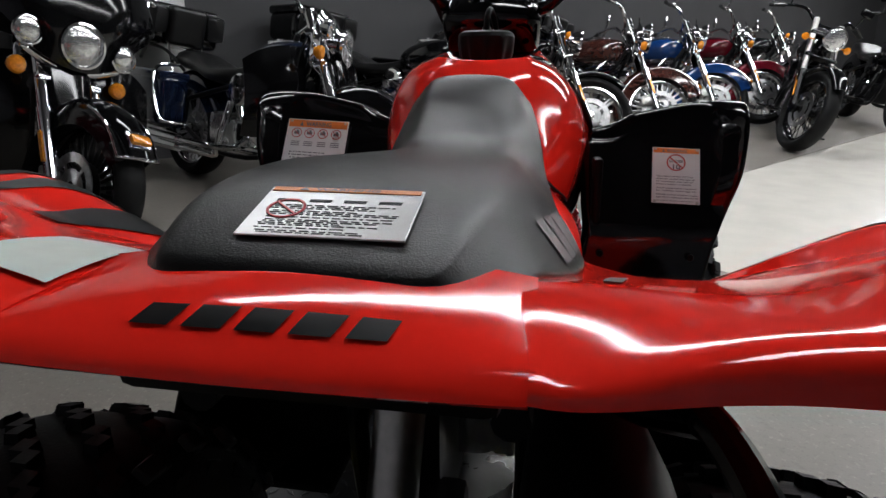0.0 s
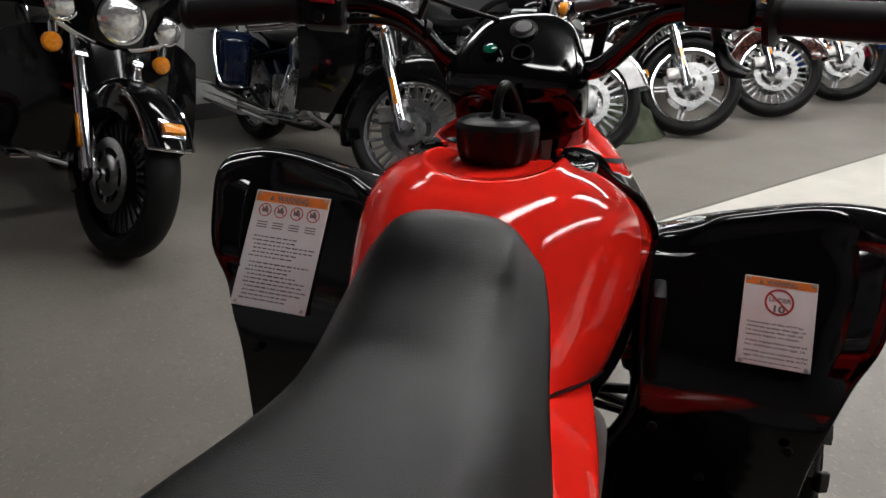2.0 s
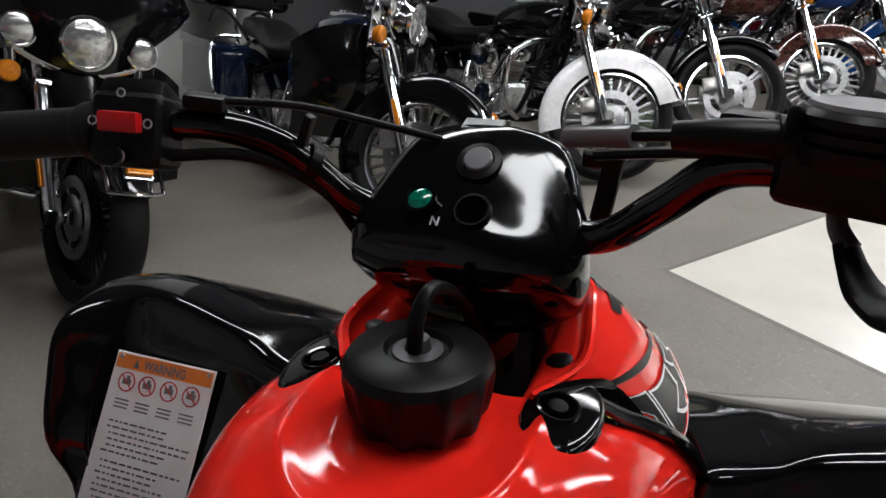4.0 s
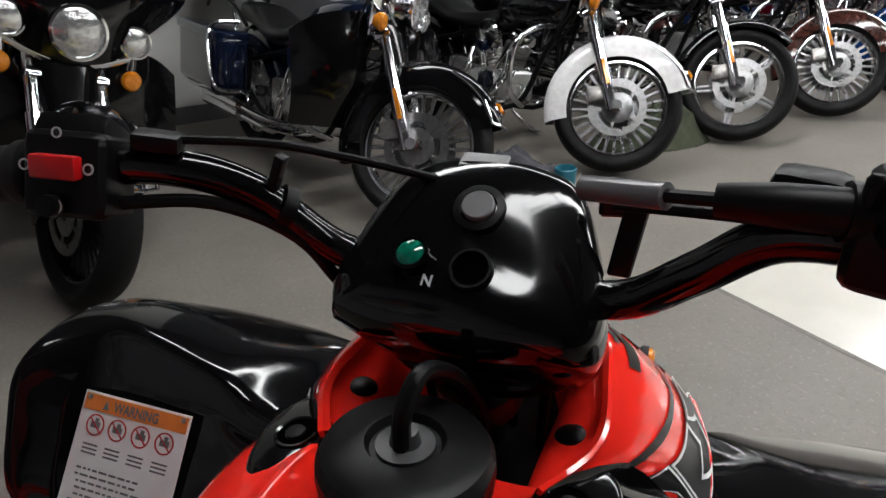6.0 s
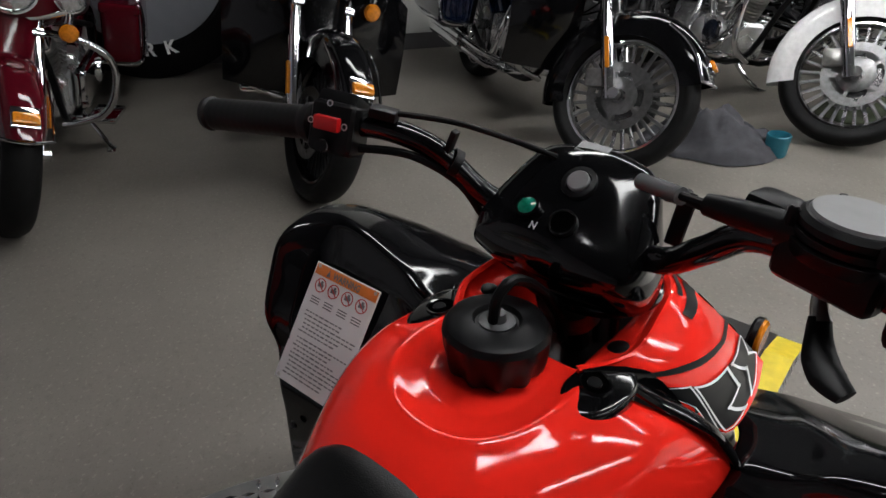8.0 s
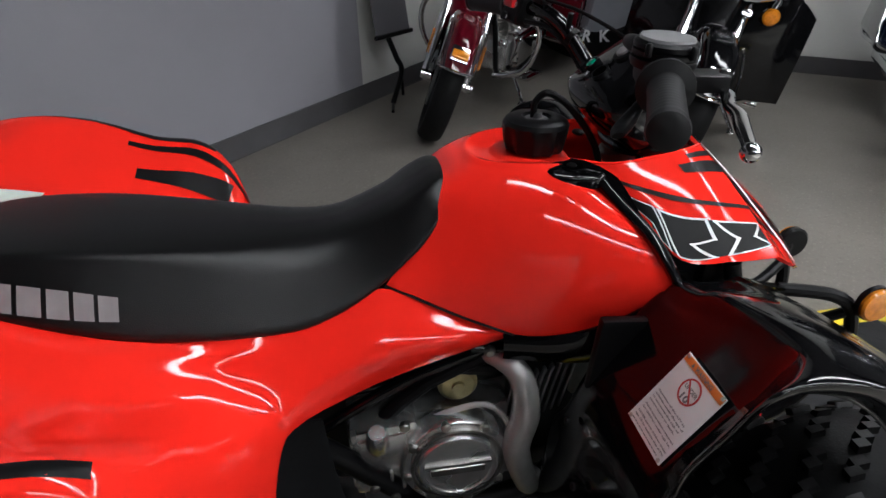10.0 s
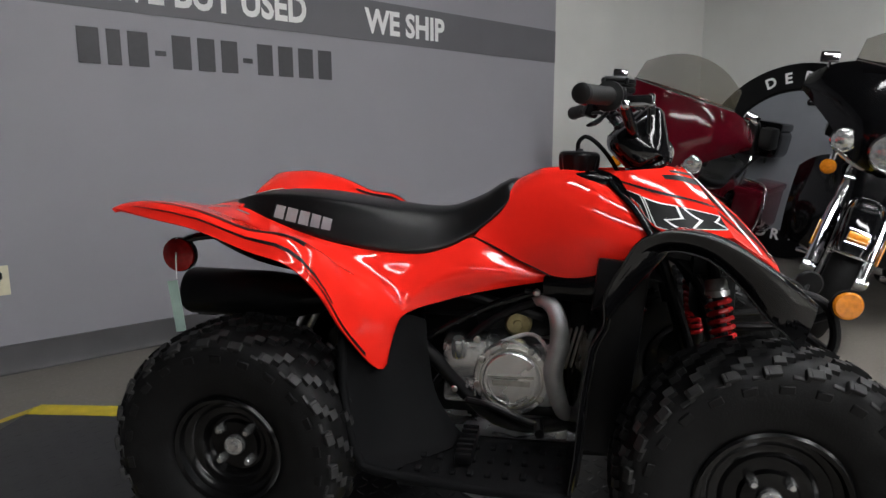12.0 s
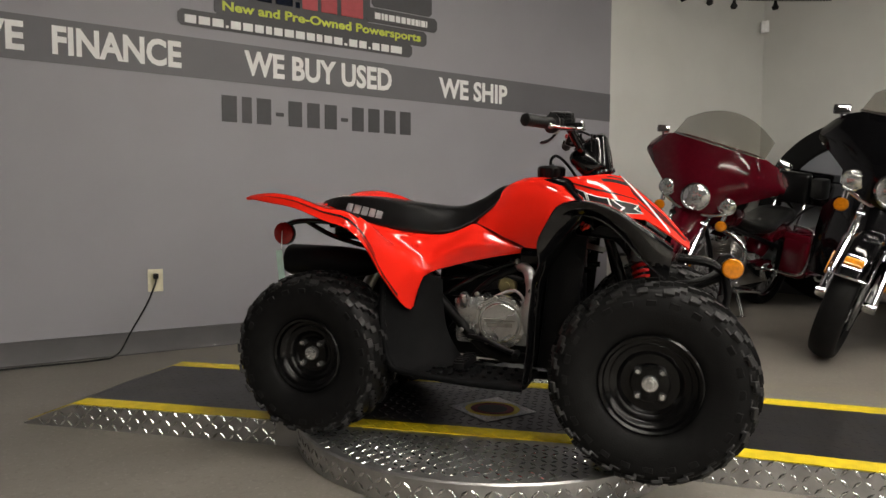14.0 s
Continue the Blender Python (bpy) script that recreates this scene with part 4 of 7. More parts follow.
for sg in (1, -1):
    bm = bmesh.new()
    s = fen_r if sg == 1 else Surf([[(-x, y, z + .010) for x, y, z in r] for r in FG], 4, 4)
    sheet(bm, s.G, 0.005, flip=(sg == 1))
    E = [r[-1] for r in s.G]
    tube(bm, E[::4], 0.0022, 8, 3)
    f = part("front_fender", bm, M_BLK, quad, "gloss black front fender", 60)
    for y, z, x in ((.684, .47, .20), (.684, .47, .345), (.676, .415, .26)):
        bm = bmesh.new()
        lathe(bm, [(0.0, 0.0), (0.006, 0.0), (0.005, 0.003), (0.0, 0.004)], Matrix.Translation((sg * x, y - 0.012, z)) @ rot(75), 12)
        part("screw", bm, M_BLKM, f)


def warning_label(corners, parent, circles, words, lift=0.005, rivets=True):
    """A white notice with an orange head; corners: top left, top right, bottom left."""
    tl, tr, bl = [Vector(c) for c in corners]
    ux, uy = (tr - tl), (bl - tl)
    w, h = ux.length, uy.length
    ux.normalize()
    uz = ux.cross(-uy).normalized()
    uy = uz.cross(ux)
    m = Matrix((ux, uy, uz)).transposed().to_4x4()
    m.translation = tl + uz * lift
    bm = bmesh.new()
    box(bm, m @ Vector((w / 2, -h / 2, 0)), (w, h, 0.0012), m.to_3x3().to_4x4(), 0.0004, 1)
    lab = part("warning_label", bm, M_LABEL, parent, "white warning notice with an orange head", 0)
    bm = bmesh.new()
    box(bm, m @ Vector((w / 2, -h * 0.055, 0.0008)), (w * 0.96, h * 0.085, 0.0006), m.to_3x3().to_4x4())
    part("head_bar", bm, M_ORANGE, lab, "orange head bar", 0)
    text_mesh("WARNING", h * 0.055, M_PRINT, lab, m @ Matrix.Translation((w * 0.30, -h * 0.083, 0.0)), w * 0.42, 0.0013)
    bm = bmesh.new()
    poly(bm, [(w * .2, -h * .083), (w * .26, -h * .083), (w * .23, -h * .03)], 0.0004, m @ Matrix.Translation((0, 0, 0.0011)))
    part("triangle", bm, M_PRINT, lab, smooth=0)
    for cx, cy, r in circles:
        bm = bmesh.new()
        mm = m @ Matrix.Translation((cx * w, -cy * h, 0.0008))
        lathe(bm, [(r * w, 0), (r * w, 0.0005), (r * w * 0.86, 0.0005), (r * w * 0.86, 0)], mm, 28, True)
        box(bm, mm @ Vector((0, 0, 0.0004)), (r * w * 1.8, r * w * 0.12, 0.0005), m.to_3x3().to_4x4() @ rot(0, 0, -42))
        part("sign_ring", bm, M_PRINTR, lab, "red prohibition ring", 0)
        if len(circles) > 1:
            bm = bmesh.new()
            box(bm, mm @ Vector((0, 0, 0.0001)), (r * w * 1.0, r * w * 0.55, 0.0004), m.to_3x3().to_4x4())
            box(bm, mm @ Vector((r * w * .1, r * w * 0.42, 0.0001)), (r * w * 0.4, r * w * 0.4, 0.0004), m.to_3x3().to_4x4())
            part("pictogram", bm, M_PRINT, lab, smooth=0)
    if words:
        text_mesh("UNDER", h * 0.05, M_PRINT, lab, m @ Matrix.Translation((w * 0.36, -h * 0.27, 0)), w * 0.30, 0.0012)
        text_mesh("10", h * 0.08, M_PRINT, lab, m @ Matrix.Translation((w * 0.43, -h * 0.385, 0)), w * 0.16, 0.0012)
    LINES = ("Operation of this ATV by", "children under the age of", "10 increases the risk of", "severe injury or death.", "",
             "Adult supervision required", "for children under age 16.", "", "NEVER permit children under", "age 10 to operate this ATV.")
    y = 0.535
    for line in LINES if words else ():
        if line:
            text_mesh(line, h * 0.024, M_PRINT, lab, m @ Matrix.Translation((w * 0.09, -h * y, 0)), w * 0.032 * len(line), 0.0012)
        y += 0.047 if line else 0.022
    # lines of small print as bars
    rng = random.Random(len(circles))
    y = 0.955 if words else 0.40
    bm = bmesh.new()
    while y < 0.96:
        x = 0.09 + rng.random() * 0.04
        end = 0.60 + rng.random() * 0.32
        while x < end:
            l = 0.02 + rng.random() * 0.06
            box(bm, m @ Vector(((x + l / 2) * w, -y * h, 0.0008)), (l * w, h * 0.011, 0.0003), m.to_3x3().to_4x4())
            x += l + 0.018
        y += 0.034 if rng.random() < 0.75 else 0.055
    if not words:
        for cx in (0.17, 0.38, 0.60, 0.82):
            for k in range(3):
                box(bm, m @ Vector((cx * w, -(0.275 + k * 0.022) * h, 0.0008)), (0.14 * w, h * 0.009, 0.0003), m.to_3x3().to_4x4())
    part("small_print", bm, M_PRINT, lab, "lines of small print", 0)
    for cx, cy in ((0.06, 0.03), (0.94, 0.03), (0.06, 0.97), (0.94, 0.97)) if rivets else ():
        bm = bmesh.new()
        lathe(bm, [(0.0, 0.0), (0.0028, 0.0), (0.0022, 0.0014), (0.0, 0.0018)], m @ Matrix.Translation((cx * w, -cy * h, 0.0007)), 10)
        part("rivet", bm, M_STEEL, lab)
    return lab


warning_label([(.283, .777, .632), (.361, .777, .630), (.275, .716, .549)], quad, [(0.5, 0.27, 0.20)], True, 0.006)
warning_label([(-.383, .788, .668), (-.267, .795, .662), (-.367, .689, .530)], quad, [(0.17, 0.17, 0.085), (0.38, 0.17, 0.085), (0.60, 0.17, 0.085), (0.82, 0.17, 0.085)], False, 0.009)
# the notice on the rear of the seat
warning_label([(-0.037, -0.046, 0.7355), (0.050, -0.046, 0.7355), (-0.038, -0.097, 0.7235)], quad, [(0.2, 0.48, 0.12)], False, 0.0012, False)

# maker's mark on the seat's flank: plain grey bars
seat_s = Surf(coarse, 4, 1)
for k in range(5):
    u0 = 0.232 + k * 0.0287
    lo0, lo1 = .096 + k * .0043, .096 + (k + .85) * .0043
    hi0, hi1 = .188 - k * .0030, .188 - (k + .85) * .0030
    for side in (0, 1):
        def w(u, v):
            return (u, v if side == 0 else 1 - v)
        bm = bmesh.new()
        seat_s.strip(bm, [w(u0, hi0), w(u0 + .0235, hi1)], [w(u0, lo0), w(u0 + .0235, lo1)], 0.0012, 6, 3)
        part("mark", bm, M_SEATMARK, seat, "grey maker's mark")

# ---- handlebar ----
BAR = [(-.360, .657, .924), (-.30, .675, .927), (-.225, .696, .931), (-.165, .717, .934), (-.122, .740, .916), (-.084, .766, .872), (-.03, .776, .860), (.03, .776, .860), (.088, .770, .864), (.124, .756, .894), (.156, .742, .924), (.20, .728, .930), (.25, .712, .926), (.31, .685, .925), (.364, .659, .924)]
bm = bmesh.new()
tube(bm, BAR, 0.0112, 14, 6)
bar = part("handlebar", bm, M_BLK, quad, "gloss black tubular handlebar")
for sg, a, b in ((-1, Vector((-.362, .656, .924)), Vector((-.230, .694, .931))), (1, Vector((.367, .657, .924)), Vector((.250, .712, .926)))):
    d = (b - a).normalized()
    mm = Matrix.Translation(a) @ d.to_track_quat("Z", "Y").to_matrix().to_4x4()
    L = (b - a).length
    bm = bmesh.new()
    prof = [(0.0, 0.0), (0.012, 0.0), (0.0165, 0.003), (0.0175, 0.008), (0.0155, 0.011)]
    k = 0.014
    while k < L - 0.016:
        prof += [(0.0161, k), (0.0163, k + 0.002), (0.0161, k + 0.004)]
        k += 0.008
    prof += [(0.017, L - 0.012), (0.027 if sg == 1 else 0.019, L - 0.008), (0.027 if sg == 1 else 0.019, L - 0.002), (0.013, L)]
    lathe(bm, prof, mm, 24)
    part("grip", bm, M_GRIP, bar, "ribbed black rubber grip")
# switch box on the left with a red stop switch
sw = bmesh.new()
SWM = pose(-.203, .698, .931, -20, 4, 14)
box(sw, SWM.translation, (.048, .034, .048), SWM.to_3x3().to_4x4(), 0.008, 3)
box(sw, SWM @ Vector((0, .002, .016)), (.043, .032, .028), SWM.to_3x3().to_4x4() @ rot(-22), 0.006, 2)
switch_box = part("switch_box", sw, M_BLKM, bar, "black switch housing")
bm = bmesh.new()
box(bm, SWM @ Vector((0, -.021, .004)), (.026, .008, .013), SWM.to_3x3().to_4x4() @ rot(8), 0.002)
part("stop_switch", bm, M_STOP, switch_box, "red engine stop switch")
bm = bmesh.new()
for dx in (-.018, .018):
    lathe(bm, [(.0032, 0), (.0032, .0004), (.0022, .0004), (.0022, 0)], SWM @ Matrix.Translation((dx, -.0205, .004)) @ rot(90), 12, True)
for dz, r in ((-.017, .004), (.022, .003)):
    lathe(bm, [(r, 0), (r, .0004), (r * .7, .0004), (r * .7, 0)], SWM @ Matrix.Translation((0, -.0205, dz)) @ rot(90), 12, True)
part("symbol", bm, M_SILV, switch_box, smooth=0)
bm = bmesh.new()
lathe(bm, [(0, 0), (.006, 0), (.006, .006), (0, .007)], SWM @ Matrix.Translation((-.003, -.018, -.017)) @ rot(90), 14)
part("start_button", bm, M_BLKM, switch_box)
bm = bmesh.new()
box(bm, (-.160, .716, .949), (.026, .016, .010), rot(0, 10, 24), 0.003)
tube(bm, [(-.15, .722, .949), (-.11, .752, .941), (-.07, .782, .925), (-.03, .80, .912)], .0028, 8, 5)
tube(bm, [(-.18, .70, .916), (-.135, .722, .913), (-.10, .748, .885), (-.08, .768, .84), (-.05, .785, .81)], .0042, 8, 5)
part("cable", bm, M_BLKM, bar, "black control cables")
bm = bmesh.new()
lathe(bm, [(.0125, -.004), (.0135, -.004), (.0135, .004), (.0125, .004)], Matrix.Translation((-.108, .750, .903)) @ rot(35, -50, 0), 14, True)
box(bm, (-.106, .743, .924), (.006, .007, .030), rot(0, 25, 0), 0.001)
part("cable_tie", bm, M_BLKM, bar)

# throttle housing with round lid, thumb lever and brake lever on the right
TH = pose(.209, .727, .935, -4, 2, -16)
bm = bmesh.new()
box(bm, TH @ Vector((0, 0, -.006)), (.064, .044, .032), TH.to_3x3().to_4x4(), 0.009, 3)
lathe(bm, [(0, .000), (.030, .000), (.032, .004), (.032, .009), (.029, .010), (.031, .012), (.031, .016), (.029, .017), (.031, .019), (.031, .023), (.028, .026), (0, .0265)], TH, 36)
box(bm, TH @ Vector((-.05, .004, .006)), (.03, .026, .024), TH.to_3x3().to_4x4(), 0.006)
throttle = part("throttle_housing", bm, M_BLKM, bar, "black throttle housing with round lid")
bm = bmesh.new()
lathe(bm, [(0, .0262), (.0265, .0262), (.0255, .0285), (0, .0288)], TH, 36)
part("lid", bm, M_LID, throttle, "matt grey round lid")
for a in (40, 130, 215, 320):
    bm = bmesh.new()
    lathe(bm, [(0, .016), (.0036, .016), (.0036, .026), (.0022, .028), (0, .028)], TH @ Matrix.Translation((.034 * math.cos(radians(a)), .032 * math.sin(radians(a)), -.002)), 10)
    part("screw", bm, M_BLKM, throttle)
bm = bmesh.new()
tube(bm, [(.205, .724, .920), (.206, .717, .907), (.211, .709, .899)], [.0045, .005, .006], 10, 5, 0.6)
part("lever_link", bm, M_STEEL, throttle, "bare metal lever link")
bm = bmesh.new()
tube(bm, [(.2095, .711, .9005), (.213, .703, .892), (.218, .694, .884), (.226, .685, .879), (.237, .678, .877)], [.0065, .008, .0105, .011, .007], 12, 5, 0.45)
part("thumb_lever", bm, M_BLKM, throttle, "black thumb throttle lever")
bm = bmesh.new()
tube(bm, [(.184, .726, .944), (.172, .725, .945)], .0125, 14)
tube(bm, [(.174, .725, .945), (.150, .725, .945), (.126, .729, .943)], [.0100, .0095, .0075], 12, 4)
tube(bm, [(.126, .729, .943), (.100, .741, .938)], .0034, 8)
tube(bm, [(.17, .732, .936), (.13, .752, .928), (.080, .79, .912)], .0036, 8, 4)
part("cable_boot", bm, M_BLKM, throttle)
bm = bmesh.new()
tube(bm, [(.106, .738, .939), (.066, .762, .930)], .0066, 12, 2)
part("cable_adjuster", bm, M_SLEEVE, throttle, "translucent grey cable sleeve")
bm = bmesh.new()
tube(bm, [(.212, .790, .912), (.238, .784, .911), (.262, .772, .909), (.288, .766, .908), (.322, .750, .906), (.366, .730, .904)], [.0065, .0075, .0065, .0075, .0075, .006], 12, 5, 0.6)
bmesh.ops.create_uvsphere(bm, u_segments=12, v_segments=8, radius=.0085, matrix=Matrix.Translation((.369, .728, .904)))
part("brake_lever", bm, M_CHROME, bar, "polished aluminium brake lever")
bm = bmesh.new()
box(bm, (.216, .766, .920), (.036, .050, .018), rot(0, 0, -14), 0.005)
part("lever_perch", bm, M_BLKM, bar)
bm = bmesh.new()
lathe(bm, [(0, 0), (.007, 0), (.007, .022), (.004, .026), (0, .026)], Matrix.Translation((.224, .786, .906)), 8)
part("pivot_bolt", bm, M_CHROME, bar, "bright pivot bolt")
bm = bmesh.new()
tube(bm, [(-.225, .735, .925), (-.25, .757, .915), (-.29, .762, .905), (-.345, .755, .900)], [.007, .0062, .0055, .006], 10, 5, 0.7)
part("brake_lever", bm, M_CHROME, bar, "polished aluminium brake lever")

# instrument pod
PODM = Matrix(((1, 0, 0, 0), (0, math.cos(radians(36)), -math.sin(radians(36)), .770), (0, math.sin(radians(36)), math.cos(radians(36)), .885), (0, 0, 0, 1)))
OUT = [(x * 1.10, y) for x, y in [(-.070, -.052), (-.040, -.062), (0, -.065), (.040, -.062), (.070, -.052), (.076, -.025), (.066, .020), (.052, .055), (.028, .068), (0, .071), (-.028, .068), (-.052, .055), (-.066, .020), (-.076, -.025)]]
ring = spline([(*p, 0) for p in OUT + OUT[:1]], 4)[:-1]
bm = bmesh.new()
R = []
for n, k, dv in ((0.006, 0.05, 0), (0.0045, 0.50, 0), (0.001, 0.78, 0), (-0.004, 0.90, 0), (-0.012, 0.97, 0), (-0.022, 1.0, 0), (-0.050, 1.0, 0.003), (-0.076, 0.975, 0.006), (-0.087, 0.90, 0.010), (-0.090, 0.70, 0.012), (-0.090, 0.05, 0.012)):
    deep = max(0.0, -n - .02) / .07
    R.append([PODM @ Vector((p.x * k, p.y * k + dv - .055 * deep * max(0.0, p.y / .071), n - .032 * deep * max(0.0, p.y / .071) + (0.004 * (1 - (p.x / .076) ** 2) if k < 0.9 else 0))) for p in ring])
rings(bm, R)
bmesh.ops.recalc_face_normals(bm, faces=bm.faces[:])
pod = part("instrument_pod", bm, M_BLK, bar, "gloss black plastic instrument pod", 60)
for nm, u, v, prof, m, lab in (("ignition_switch", .004, .020, [(0, -.002), (.0098, -.002), (.0098, .0065), (.0090, .0075), (0, .0075)], M_LID, "round metal ignition lock"),
                               ("collar", .004, .020, [(.0112, -.002), (.0165, -.002), (.0155, .004), (.0112, .005)], M_BLKM, ""),
                               ("neutral_lamp", -.027, -.016, [(0, -.002), (.0088, -.002), (.0085, .006), (.006, .008), (0, .0085)], M_GREENL, "green neutral lamp"),
                               ("lamp_ring", -.027, -.016, [(.0088, 0), (.0118, 0), (.0112, .0075), (.0088, .0075)], M_BLK, ""),
                               ("key_hole", .010, -.020, [(.0105, .000), (.0125, .000), (.0122, .006), (.0105, .006)], M_BLKM, "")):
    bm = bmesh.new()
    lathe(bm, prof, PODM @ Matrix.Translation((u, v, 0.006)), 28, nm in ("collar", "lamp_ring", "key_hole"))
    part(nm, bm, m, pod, lab)
# solid black disc inside the ring, painted as a hole's shade
bm = bmesh.new()
lathe(bm, [(0, 0), (.0106, 0), (.0106, .0042), (0, .0042)], PODM @ Matrix.Translation((.010, -.020, 0.0062)), 24)
part("recess_shade", bm, M_HOLE_SHADE, pod, "flat black disc painted as the shade in a hole")
text_mesh("N", 0.007, M_SILV, pod, PODM @ Matrix.Translation((-.016, -.034, 0.0095)), 0.006, 0.0006)

bm = bmesh.new()
lathe(bm, [(.066, -.006), (.074, -.007), (.078, -.002), (.077, .004), (.072, .007), (.066, .006)], PODM @ Matrix.Translation((0, -.016, -.097)) @ rot(-18) @ Matrix.Diagonal((1.02, .64, 1, 1)), 48, True)
part("rim_bead", bm, M_BLK, pod, "rounded lower rim")
bm = bmesh.new()
box(bm, PODM @ Vector((-.004, .058, .0015)), (.030, .016, .003), PODM.to_3x3().to_4x4() @ rot(-22), 0.001, 1)
part("badge_plate", bm, M_LID, pod, "small plain badge plate")
bm = bmesh.new()
box(bm, (.088, .800, .888), (.014, .004, .052), rot(4, 8, 12), 0.0015, 1)
box(bm, (.080, .806, .905), (.022, .010, .012), rot(0, 0, 12), 0.002, 1)
part("bracket", bm, M_BLKM, pod, "black side bracket")

# steering column and frame behind the tank
bm = bmesh.new()
box(bm, (0, .79, .700), (.13, .20, .012), rot(4), 0.004)
part("well_floor", bm, M_BLKM, quad, "black tray round the column")
bm = bmesh.new()
tube(bm, [(0, .760, .862), (0, .79, .78), (0, .84, .62), (0, .87, .50)], .0145, 14, 3)
box(bm, (0, .766, .850), (.075, .045, .028), rot(-36), 0.006)
part("steering_column", bm, M_BLKM, quad, "black steering column")
bm = bmesh.new()
lathe(bm, [(.016, -.01), (.030, -.01), (.030, .012), (.016, .012)], pose(0, .795, .765, 16), 24, True)
part("column_clamp", bm, M_STEEL, quad)
for x, y in ((.018, .80), (-.020, .80), (.045, .785), (-.045, .79)):
    bm = bmesh.new()
    tube(bm, [(x, y, .845), (x * 1.05, y + .01, .79), (x * .9, y + .03, .70), (x, y + .05, .62)], .0042, 8, 4)
    part("cable", bm, M_BLKM, quad, "black cable along the column")

bm = bmesh.new()
for s in (1, -1):
    tube(bm, [(s * .10, -.05, .60), (s * .10, .12, .595), (s * .095, .30, .555), (s * .085, .45, .51), (s * .075, .60, .47)], .0125, 10, 5)
    tube(bm, [(s * .10, .28, .25), (s * .105, .35, .19), (s * .105, .60, .18), (s * .10, .85, .19), (s * .085, .95, .24), (s * .07, .98, .40), (s * .06, .90, .58), (s * .05, .80, .64)], .0125, 10, 5)
    tube(bm, [(s * .09, .30, .55), (s * .10, .26, .40), (s * .10, .28, .25)], .0125, 10, 5)
    tube(bm, [(s * .075, .36, .30), (s * .09, .50, .47), (s * .085, .78, .56)], .011, 10, 5)
    tube(bm, [(s * .06, .62, .66), (s * .07, .55, .62), (s * .09, .35, .60)], .012, 10, 5)
for y, z in ((.30, .22), (.90, .20), (.30, .55), (.96, .36)):
    tube(bm, [(-.10, y, z), (.10, y, z)], .011, 10)
part("frame", bm, M_BLKM, quad, "black tubular steel frame")

# dark tray under the bodywork, air box and battery cover
bm = bmesh.new()
box(bm, (0, .06, .655), (.20, .36, .04), rot(-3), 0.01)
box(bm, (0, .22, .56), (.17, .22, .14), None, 0.02)
part("under_tray", bm, M_BLKM, quad)
bm = bmesh.new()
G = [[(x, y, z) for x in (-.11, -.07, 0, .07, .11)] for y, z in ((.56, .66), (.66, .62), (.76, .58), (.84, .56))]
sheet(bm, dense(G, 3, 3), 0.004)
box(bm, (0, .62, .69), (.13, .20, .14), None, 0.03)
part("fuel_tank", bm, M_BLKM, quad, "black plastic fuel tank")
for sg in (1, -1):
    bm = bmesh.new()
    G = [[(sg * .115, .60, .575), (sg * .13, .60, .555), (sg * .125, .60, .53)], [(sg * .15, .70, .575), (sg * .155, .70, .55), (sg * .14, .70, .52)], [(sg * .168, .80, .635), (sg * .165, .79, .575), (sg * .14, .77, .52)]]
    sheet(bm, dense(G, 4, 4), 0.004)
    part("side_shroud", bm, M_BLK, quad, "gloss black lower shroud")

# ---- engine ----
eng = bmesh.new()
box(eng, (0, .50, .335), (.17, .25, .15), None, 0.014, 2)
box(eng, (0.02, .435, .372), (.19, .10, .085), rot(8), 0.010, 2)
box(eng, (0.02, .425, .305), (.18, .085, .05), None, 0.008, 2)
engine = part("engine", eng, M_ALU, quad, "grey cast aluminium engine")
bm = bmesh.new()
box(bm, (.116, .430, .376), (.008, .072, .050), rot(8), 0.003, 2)
part("side_cover", bm, M_ALU, engine, "flat cast side cover")
for k in range(4):
    bm = bmesh.new()
    box(bm, (.118, .418 + k * .018, .312), (.006, .007, .040), None, 0.002, 1)
    part("rib", bm, M_ALU, engine)
bm = bmesh.new()
lathe(bm, [(.066, 0), (.070, 0), (.070, .005), (.066, .005)], pose(.128, .535, .340, 0, 90, 0), 48, True)
part("cover_ring", bm, M_STEEL, engine)
bm = bmesh.new()
E = pose(.095, .535, .340, 0, 90, 0)
lathe(bm, [(0, 0), (.083, 0), (.083, .028), (.080, .033), (.062, .033), (.061, .040), (.058, .043), (.052, .043), (.051, .040), (0, .040)], E, 48)
part("crankcase_cover", bm, M_ALU, engine, "round cast crankcase cover")
bm = bmesh.new()
box(bm, (.136, .535, .334), (.004, .082, .013), None, 0.001, 1)
box(bm, (.137, .535, .348), (.006, .100, .004))
part("mark", bm, M_STEEL, engine)
for y, z in [(.535 + .076 * math.cos(radians(a * 45 + 12)), .340 + .076 * math.sin(radians(a * 45 + 12))) for a in range(8)] + [(.415, .40), (.46, .425), (.41, .31), (.44, .285)]:
    bm = bmesh.new()
    lathe(bm, [(0, 0), (.0078, 0), (.0078, .008), (.005, .010), (0, .010)], Matrix.Translation((.122, y, z)) @ rot(0, 90, 0), 8)
    part("bolt", bm, M_STEEL, engine)
bm = bmesh.new()
lathe(bm, [(0, 0), (.016, 0), (.018, .012), (.016, .035), (.012, .045), (0, .045)], pose(.118, .420, .385, 0, 20, 0), 18)
part("oil_filler", bm, M_ALU, engine)
